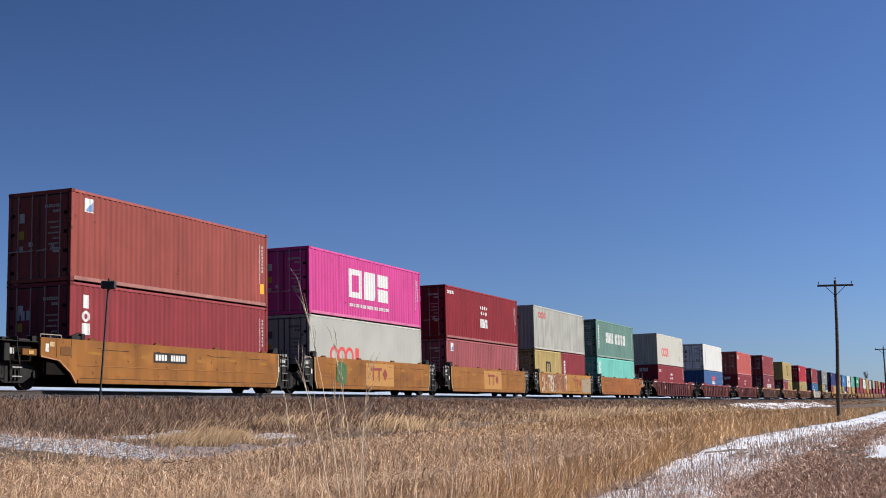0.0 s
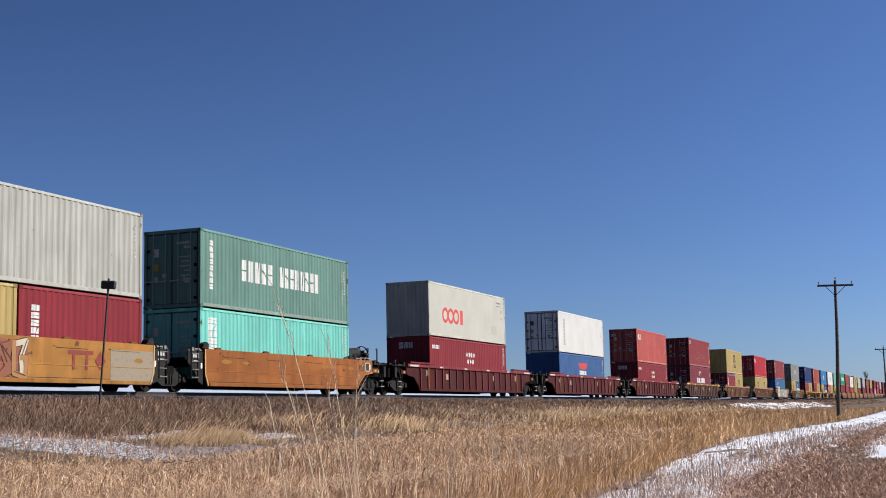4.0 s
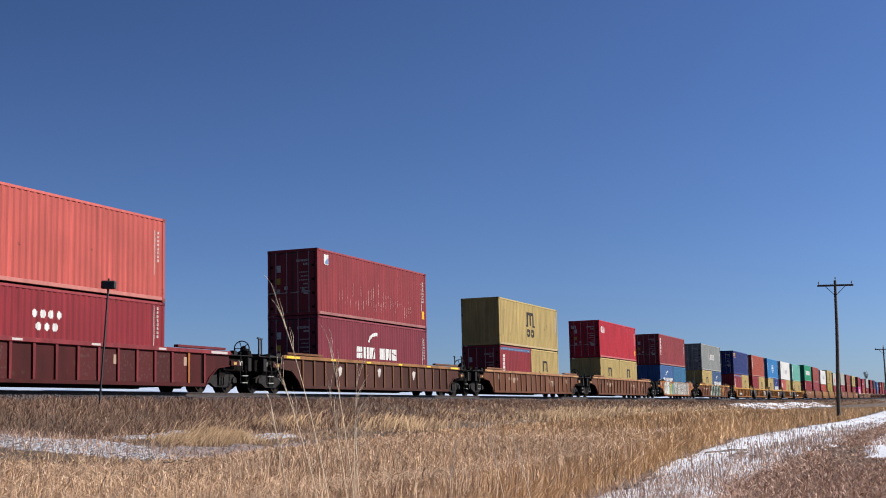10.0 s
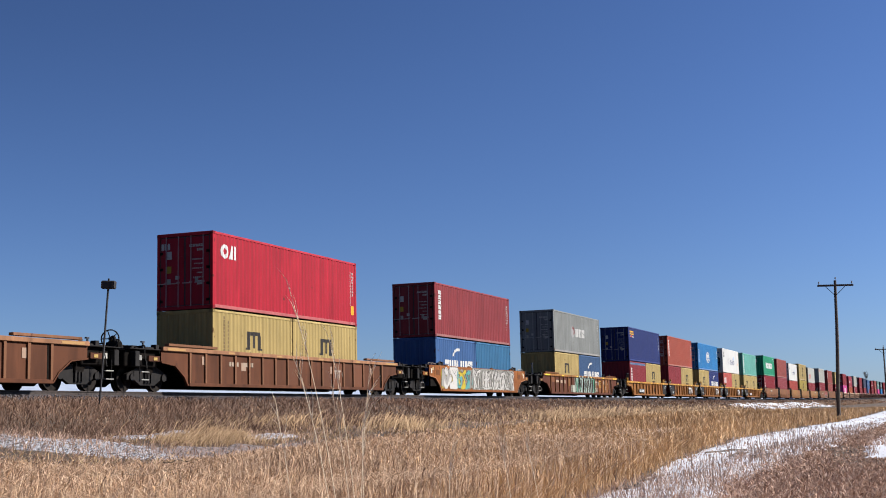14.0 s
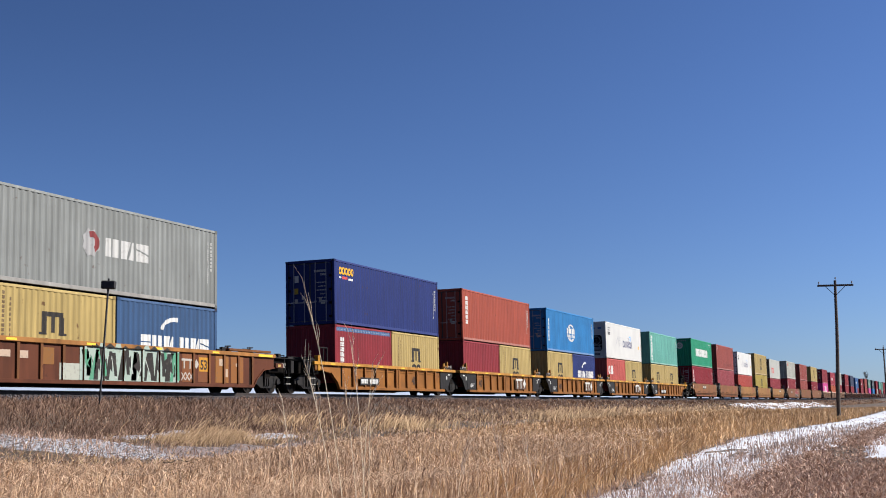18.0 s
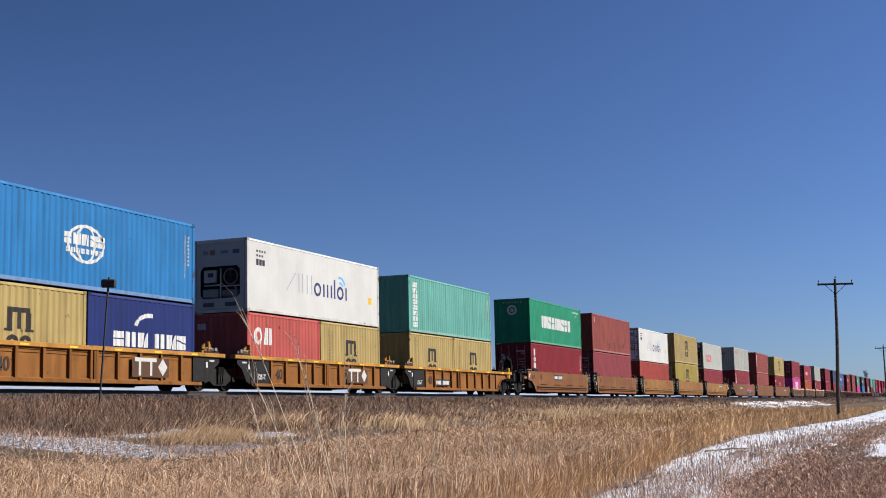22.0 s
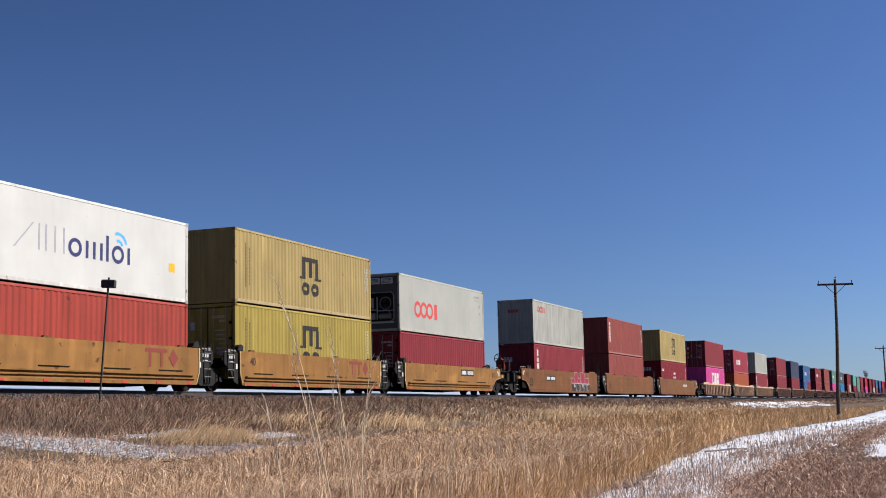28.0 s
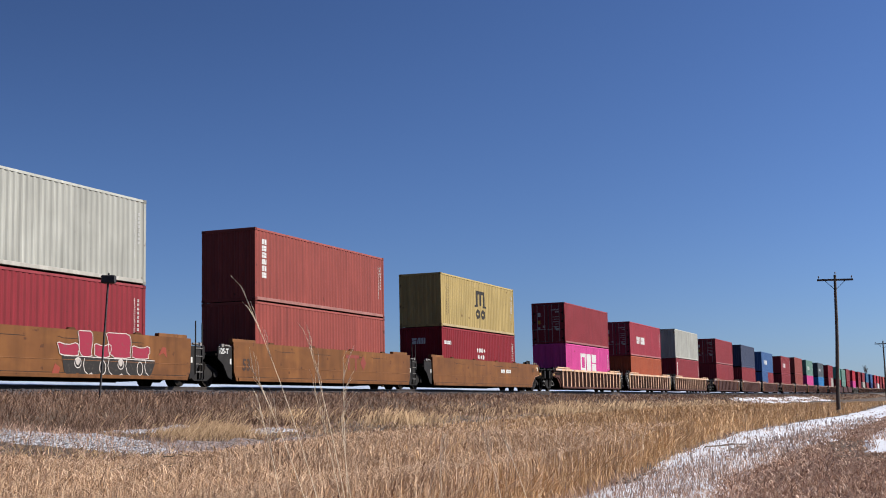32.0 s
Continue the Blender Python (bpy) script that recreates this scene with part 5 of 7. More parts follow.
x, y, r, bear, cap = field_points(330000, 4.6, 260, 1.2, 47)
hh = rng.uniform(.4, .95, len(x)) * (1 + .25 * np.sin(x * .35) * np.sin(y * .6)) * np.interp(y, [4, 7, 10, 15, 18], [.85, 1, .9, .8, .6])
hh = np.minimum(hh, cap * rng.uniform(.45, 1.1, len(x)))
k = hh > .05
x, y, r, hh, bear = x[k], y[k], r[k], hh[k], bear[k]
am = rng.random(len(x)) < np.interp(bear, [14, 26], [.95, .1])
for s, mt, nm in ((am, AMBER, "dense amber grass standing along the snowy ditch"), (~am, GOLD, "tall golden dry grass with seed heads filling the field")):
    blades("dry_grass", x[s], y[s], hh[s], np.maximum(.0035, .0042 * (r[s] / 10) ** .8) * rng.uniform(.5, 1.6, s.sum()), mt, .06, .24, .3, nm)
# feathery seed heads and broken tips among the stems
k = (rng.random(len(x)) < .4) & (r < 150)
xs, ys, rs, hs, bs = x[k], y[k], r[k], hh[k], bear[k]
am = rng.random(len(xs)) < np.interp(bs, [14, 26], [.95, .1])
for s, mt in ((am, AMBER), (~am, GOLD)):
    blades("seed_heads", xs[s] + rng.normal(0, .05, s.sum()), ys[s] + rng.normal(0, .05, s.sum()), rng.uniform(.04, .11, s.sum()), np.maximum(.004, rs[s] * .0006) * rng.uniform(.5, 1.4, s.sum()), mt, .3, .8, .4, "feathery dry seed heads over the grass", dz=hs[s] * rng.uniform(.45, .9, s.sum()))
# bent and broken leaves tangled among the stems
x, y, r, bear, cap = field_points(260000, 4.6, 120, 3, 47)
hh = np.minimum(rng.uniform(.2, .7, len(x)), cap * rng.uniform(.4, .95, len(x)))
k = hh > .05
x, y, r, hh, bear = x[k], y[k], r[k], hh[k], bear[k]
am = rng.random(len(x)) < np.interp(bear, [14, 26], [.95, .1])
for s, mt in ((am, AMBER), (~am, GOLD)):
    blades("bent_grass", x[s], y[s], hh[s], np.maximum(.0035, .0042 * (r[s] / 10) ** .8) * rng.uniform(.6, 1.5, s.sum()), mt, .15, .95, .15, "bent and broken dry grass leaves tangled together")
# crisp upright straw close by
x, y, r, bear, cap = field_points(70000, 4.6, 26, 10, 47)
hh = np.minimum(rng.uniform(.3, .95, len(x)), cap * rng.uniform(.5, 1.12, len(x)))
k = hh > .08
x, y, r, hh = x[k], y[k], r[k], hh[k]
blades("standing_straw", x, y, hh, np.maximum(.004, r * .00055) * rng.uniform(.6, 1.4, len(x)), STRAWM, .05, .16, 0, "crisp pale straw standing among the grass")
# loose straw lying on the tangle
x, y, r, bear, cap = field_points(100000, 4.6, 34, 8, 47)
s = cap > .12
x, y, r, cap = x[s], y[s], r[s], cap[s]
blades("loose_straw", x, y, rng.uniform(.03, .12, len(x)), np.maximum(.0035, r * .00045) * rng.uniform(.6, 1.4, len(x)), STRAWM, .5, 4.0, 0, "loose pale straw lying on the dry grass", dz=np.minimum(.65, cap * rng.uniform(.25, .85, len(x))))
# bank
x, y, r = scatter(600000, 22, 420, 2.2, 46)
k = (y > 17.3) & (y < 23.1) & (~in_snow(x, y) | (rng.random(len(x)) < np.where(x > 100, .45, .12))) & (rng.random(len(x)) < np.interp(y, [17.3, 18.6, 22.2, 23.1], [.6, 1, 1, .3]))
x, y, r = x[k], y[k], r[k]
hh = rng.uniform(.12, .34, len(x)) * np.interp(y, [18, 20, 22.2, 23.1], [1.1, 1.1, 1.05, .75])
gold = (rng.random(len(x)) < np.clip((x - 28) / 60, 0, .55) * np.clip((21.4 - y) / 1.5, 0, 1)) | (rng.random(len(x)) < .035)
for g, mt, nm in ((gold, GOLD, "golden tufts of dry grass along the bank"), (~gold, BANKG, "dark brown winter grass covering the railway bank")):
    blades("bank_grass", x[g], y[g], hh[g], np.maximum(.005, r[g] * .0003) * rng.uniform(.5, 1.5, g.sum()), mt, .15, .8, .3, nm)
# low turf at the foot of the bank
x, y, r = scatter(130000, 16, 120, 5, 47)
k = (y > 11.5) & (y < 18.4) & (~in_snow(x, y) | (rng.random(len(x)) < .25))
x, y, r = x[k], y[k], r[k]
for g, mt in ((rng.random(len(x)) < .45, WEED), (rng.random(len(x)) < .5, TUFTM)):
    blades("low_turf", x[g], y[g], rng.uniform(.05, .2, g.sum()), np.maximum(.005, r[g] * .0005) * rng.uniform(.5, 1.5, g.sum()), mt, .3, 1.2, .2, "short matted winter turf below the bank")
# wind-bent tufts along the foot of the bank
x, y, r = scatter(110000, 23, 110, 8, 40)
k = (y > 15.6) & (y < 18.9) & (clumped(x, y, .45, .5) | (x > 55)) & ~in_snow(x, y) & (rng.random(len(x)) < np.interp(x, [24, 27, 60, 110], [0, 1, 1, .5]))
x, y, r = x[k], y[k], r[k]
blades("grass_tufts", x, y, rng.uniform(.25, .62, len(x)), np.maximum(.005, r * .00036) * rng.uniform(.5, 1.4, len(x)), TUFTM, .9, .5, .2, "pale golden grass tufts bent by the wind")
# bent golden grass between the snow patches
x, y = rng.uniform(23, 30, 15000), rng.uniform(14.5, 17.5, 15000)
k = inside(x, y, [(23.7, 16.4), (23.5, 15.7), (24.7, 15.0), (26.9, 14.7), (26.4, 15.4), (26.4, 16.5), (28.4, 16.7), (26.6, 16.9), (25.0, 16.7)]) & clumped(x, y, 2.2, -.9)
x, y = x[k], y[k]
blades("grass_tufts", x, y, rng.uniform(.08, .3, len(x)), .009 * rng.uniform(.5, 1.4, len(x)), TUFTM, .9, .5, .2, "pale golden grass tufts bent by the wind")
# weeds by the snow trail
x, y, r = scatter(260000, 6, 200, -14, 24)
k = (y < np.interp(x, EDGE[:, 0], EDGE[:, 1]) - .4) & (y > -30) & (~in_snow(x, y) | (rng.random(len(x)) < np.where(x < 30, .4, 1) * np.interp(y, [3, 4.2, 7], [.4, .13, .03])))
x, y, r = x[k], y[k], r[k]
bear = np.degrees(np.arctan2(y, x))
hh = rng.uniform(.4, 1.0, len(x)) * np.interp(y, [-4, 1.2, 2.4, 3.4, 6], [.6, .45, .28, .2, .16])
# lower in front of the snow between the weeds
low = np.clip(1.17 - r * .0425, .03, 2)
hh = np.where((bear < 5.0) & (r < 38), np.minimum(hh, low * rng.uniform(.6, 1.1, len(x))), hh)
blades("brown_weeds", x, y, hh, np.maximum(.0035, r * .00034) * rng.uniform(.5, 1.5, len(x)), WEED, .05, .7, .2, "reddish-brown dry weeds with seed heads", "weeds")
for k in range(2):
    s = rng.random(len(x)) < .6
    blades("weed_heads", x[s] + rng.normal(0, .06, s.sum()), y[s] + rng.normal(0, .06, s.sum()), rng.uniform(.02, .075, s.sum()), np.maximum(.0045, r[s] * .00065) * rng.uniform(.5, 1.5, s.sum()), WEED, .1, 1.3, .5, "curled brown seed heads on the weeds", "weeds", dz=hh[s] * rng.uniform(.3, 1.0, s.sum()))
# stubble poking through the snow
x, y, r = scatter(70000, 8, 60, 3, 46)
k = in_snow(x, y) & (rng.random(len(x)) < np.interp(y, [4, 5.5, 9, 14], [1, .3, .2, 1.0]))
x, y, r = x[k], y[k], r[k]
blades("snow_stubble", x, y, rng.uniform(.06, .3, len(x)), np.maximum(.004, r * .0004), WEED, .1, .6, 0, "short dry stems poking through the snow")

# ragged fringe of the field along the snow
x, y, r = scatter(90000, 12, 130, 2, 24)
k = np.interp(x, EDGE[:, 0], EDGE[:, 1]) - y
k = (k > -.1) & (k < .55) & (rng.random(len(x)) < np.interp(k, [0, .12, .55], [1, .45, .05]))
x, y, r = x[k], y[k], r[k]
blades("fringe_grass", x, y, rng.uniform(.12, .5, len(x)), np.maximum(.004, r * .0004) * rng.uniform(.6, 1.4, len(x)), AMBER, .1, .5, .2, "ragged amber grass leaning out over the snow")

# thin grey stems standing in the trodden snow
x, y, r = scatter(42000, 12, 75, 3, 22)
k = in_snow(x, y) & (y > 3) & (rng.random(len(x)) < np.interp(np.interp(x, EDGE[:, 0], EDGE[:, 1]) - y, [0, .5, 1.4, 3], [.01, .05, .26, .4]))
x, y, r = x[k], y[k], r[k]
blades("snow_stems", x, y, rng.uniform(.1, .36, len(x)), np.maximum(.004, r * .0004) * rng.uniform(.6, 1.4, len(x)), STEMM, .04, .25, .15, "thin grey stems standing in the snow", "weeds")

# ballast stones along the near shoulder
n = 9000
x, y = rng.uniform(20, 75, n), rng.uniform(MID - 3.6, MID - 1.4, n)
sz = rng.uniform(.025, .07, n)
z = np.interp(y - MID, [-3.6, -3.3, -2.0, -1.4], [-.53, -.5, -.22, -.2]) + RAIL + grade(x) + sz * .3
oct_v = np.array([(1, 0, 0), (0, 1, 0), (-1, 0, 0), (0, -1, 0), (0, 0, .8), (0, 0, -.8)])
V = (oct_v[None] * rng.uniform(.6, 1.2, (n, 6, 1)) * sz[:, None, None] + np.stack([x, y, z], -1)[:, None]).reshape(-1, 3)
tri = np.array([(0, 1, 4), (1, 2, 4), (2, 3, 4), (3, 0, 4), (1, 0, 5), (2, 1, 5), (3, 2, 5), (0, 3, 5)]).ravel()
tagged(numpy_mesh("ballast_stones", V, np.full(n * 8, 3), ((np.arange(n) * 6)[:, None] + tri[None]).ravel(), STONEM), "loose grey ballast stones beside the rail", "stones", kind="stuff")


# ---- poles and marker ----
def utility_pole(x, y, h, lean=0.0):
    top = thing("utility_pole", "dark weathered wooden utility pole with one crossarm", "pole", "poles along the line")
    top.location = (x, y, float(ground_z(x, y)) - .1)
    part("shaft", mesh(("shaft", h), POLEM, lambda bm: [rod(bm, (lean * (i / 6 - .0), .02 * math.sin(i * 1.3), h * i / 6), (lean * (i + 1) / 6, .02 * math.sin((i + 1) * 1.3), h * (i + 1) / 6), .155 - .01 * i, 12, .155 - .01 * (i + 1)) for i in range(6)]), top)
    part("crossarm", mesh("crossarm", POLEM, lambda bm: box(bm, -.2, -.1, -1.25, 1.25, -.07, .07), .01), top, at=(lean, 0, h - .38))
    br = mesh("arm_brace", STEEL, lambda bm: [rod(bm, (-.13, 0, -.75), (-.15, .7, -.05), .022, 6)])
    part("arm_brace", br, top, at=(lean, 0, h - .38))
    b2 = part("arm_brace", br, top, at=(lean, 0, h - .38))
    b2.rotation_euler = (0, 0, 0)
    b2.scale = (1, -1, 1)
    pin = mesh("insulator", GLASSM, lambda bm: [rod(bm, (0, 0, 0), (0, 0, .12), .02, 6), rod(bm, (0, 0, .1), (0, 0, .22), .06, 8, .04)])
    for yy in (-1.14, 1.14):
        part("insulator", pin, top, at=(lean - .15, yy, h - .31))
    part("insulator", pin, top, at=(lean, 0, h))
    return top


utility_pole(94.7, 7.49, 10.15, .12).rotation_euler = (radians(1.75), radians(.7), 0)
utility_pole(207.8, 9.2, 9.75)
utility_pole(320, 10.4, 9.75)

# a bare tree far off beyond the line
tree = thing("bare_tree", "small leafless tree far off on the horizon", "tree")
tree.location = (698.8, 40.4, float(ground_z(698.8, 40.4)) - .2)
tr_rng = random.Random(5)


def limbs(bm, p, d, length, rad, depth):
    q = p + d * length
    rod(bm, p, q, rad, 5, rad * .65)
    if depth:
        for _ in range(4 if depth > 1 else 3):
            e = (d + Vector((tr_rng.uniform(-.3, .3), tr_rng.uniform(-.3, .3), tr_rng.uniform(.1, .5)))).normalized()
            limbs(bm, p + d * length * tr_rng.uniform(.6, 1), e, length * tr_rng.uniform(.55, .8), rad * .6, depth - 1)


part("trunk", mesh("tree_trunk", POLEM, lambda bm: rod(bm, (0, 0, 0), (0, 0, 6.0), .22, 8, .15)), tree)
part("crown", mesh("tree_crown", POLEM, lambda bm: [limbs(bm, Vector((0, 0, 5.4)), Vector((math.cos(a) * .12, math.sin(a) * .12, 1)).normalized(), 3.4, .05, 3) for a in (0.3, 1.6, 2.9, 4.1, 5.4)]), tree)

post = thing("trackside_marker", "thin leaning rod with a small black box on top", "marker")
post.location = (28.8, 21.6, float(ground_z(28.8, 21.6)) - .1)
tip = Vector((.13, -.18, 2.12 + EYE + 1.74 - float(ground_z(28.8, 21.6)) + .1))
part("rod", mesh("marker_rod", BLACKM, lambda bm: rod(bm, (0, 0, 0), tip + Vector((0, 0, .05)), .028, 8)), post)
part("box", mesh("marker_box", BLACKM, lambda bm: box(bm, -.2, .2, -.08, .08, -.24, -.01), .03), post, at=tuple(tip)).rotation_euler = (0, radians(2), radians(-YAW))


# ---- the train ----
P = dict(cream=(0.268, 0.262, 0.228), ink=(0.022, 0.029, 0.056), faded_wine=(0.14, 0.023, 0.028), plum=(0.1, 0.0135, 0.022), cherry=(0.17, 0.015, 0.026), dusty=(0.165, 0.04, 0.045), orange_brick=(0.18, 0.035, 0.0205), rust=(0.15, 0.031, 0.0245), brick=(0.13, 0.0165, 0.02), maroon=(0.118, 0.0035, 0.0085), wine=(0.126, 0.0108, 0.0158), coral_dark=(0.19, 0.027, 0.0185), coral=(0.25, 0.048, 0.04), red=(0.229, 0.0064, 0.016), pink=(0.31, 0.028, 0.138),
         white=(0.334, 0.329, 0.314), off=(0.215, 0.216, 0.194), yellow=(0.228, 0.168, 0.063), ochre_y=(0.19, 0.142, 0.03), sand=(0.207, 0.151, 0.057), teal=(0.066, 0.205, 0.172), sage=(0.068, 0.132, 0.112), mint=(0.088, 0.288, 0.248),
         navy=(0.0055, 0.013, 0.075), blue=(0.00912, 0.096, 0.238), midblue=(0.022, 0.06, 0.15), dull_blue=(0.02, 0.047, 0.104), steel=(0.016, 0.075, 0.15), green=(0.006, 0.142, 0.075), grey=(0.122, 0.128, 0.124), orange_red=(0.2, 0.04, 0.014), slate=(0.0366, 0.0457, 0.0548))
WORDS = dict(dusty="faded dusty red", orange_brick="orange-red", rust="rust-brown", brick="brick-red", maroon="dark maroon", wine="wine-red", coral_dark="faded red", cherry="cherry-red", cream="dirty cream", ink="dark ink-blue", faded_wine="faded wine-red", plum="dark plum-red", coral="coral-red", red="bright red", pink="bright pink", white="clean white", off="grey-white", yellow="mustard yellow",
             ochre_y="bright mustard yellow", sand="dusty sand-yellow", teal="teal green", sage="faded grey-green", mint="light turquoise", navy="dark navy blue", blue="sky blue", midblue="mid blue", dull_blue="dull blue", steel="weathered blue", green="bright green",
             grey="faded grey", orange_red="orange-red", slate="dark slate grey")
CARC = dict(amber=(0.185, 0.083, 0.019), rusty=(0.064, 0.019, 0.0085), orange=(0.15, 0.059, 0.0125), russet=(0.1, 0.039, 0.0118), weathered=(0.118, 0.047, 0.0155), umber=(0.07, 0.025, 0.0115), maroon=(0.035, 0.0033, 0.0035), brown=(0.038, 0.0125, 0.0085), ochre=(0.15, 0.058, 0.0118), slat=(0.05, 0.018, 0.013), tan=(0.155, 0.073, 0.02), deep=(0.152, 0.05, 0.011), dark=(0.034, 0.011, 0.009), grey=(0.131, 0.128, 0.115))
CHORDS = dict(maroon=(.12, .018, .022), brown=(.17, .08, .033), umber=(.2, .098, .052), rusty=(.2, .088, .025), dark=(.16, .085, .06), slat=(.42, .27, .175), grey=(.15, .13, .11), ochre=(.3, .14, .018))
A40, E40, A53, E53 = 1.75, 2.3, 3.65, 3.85
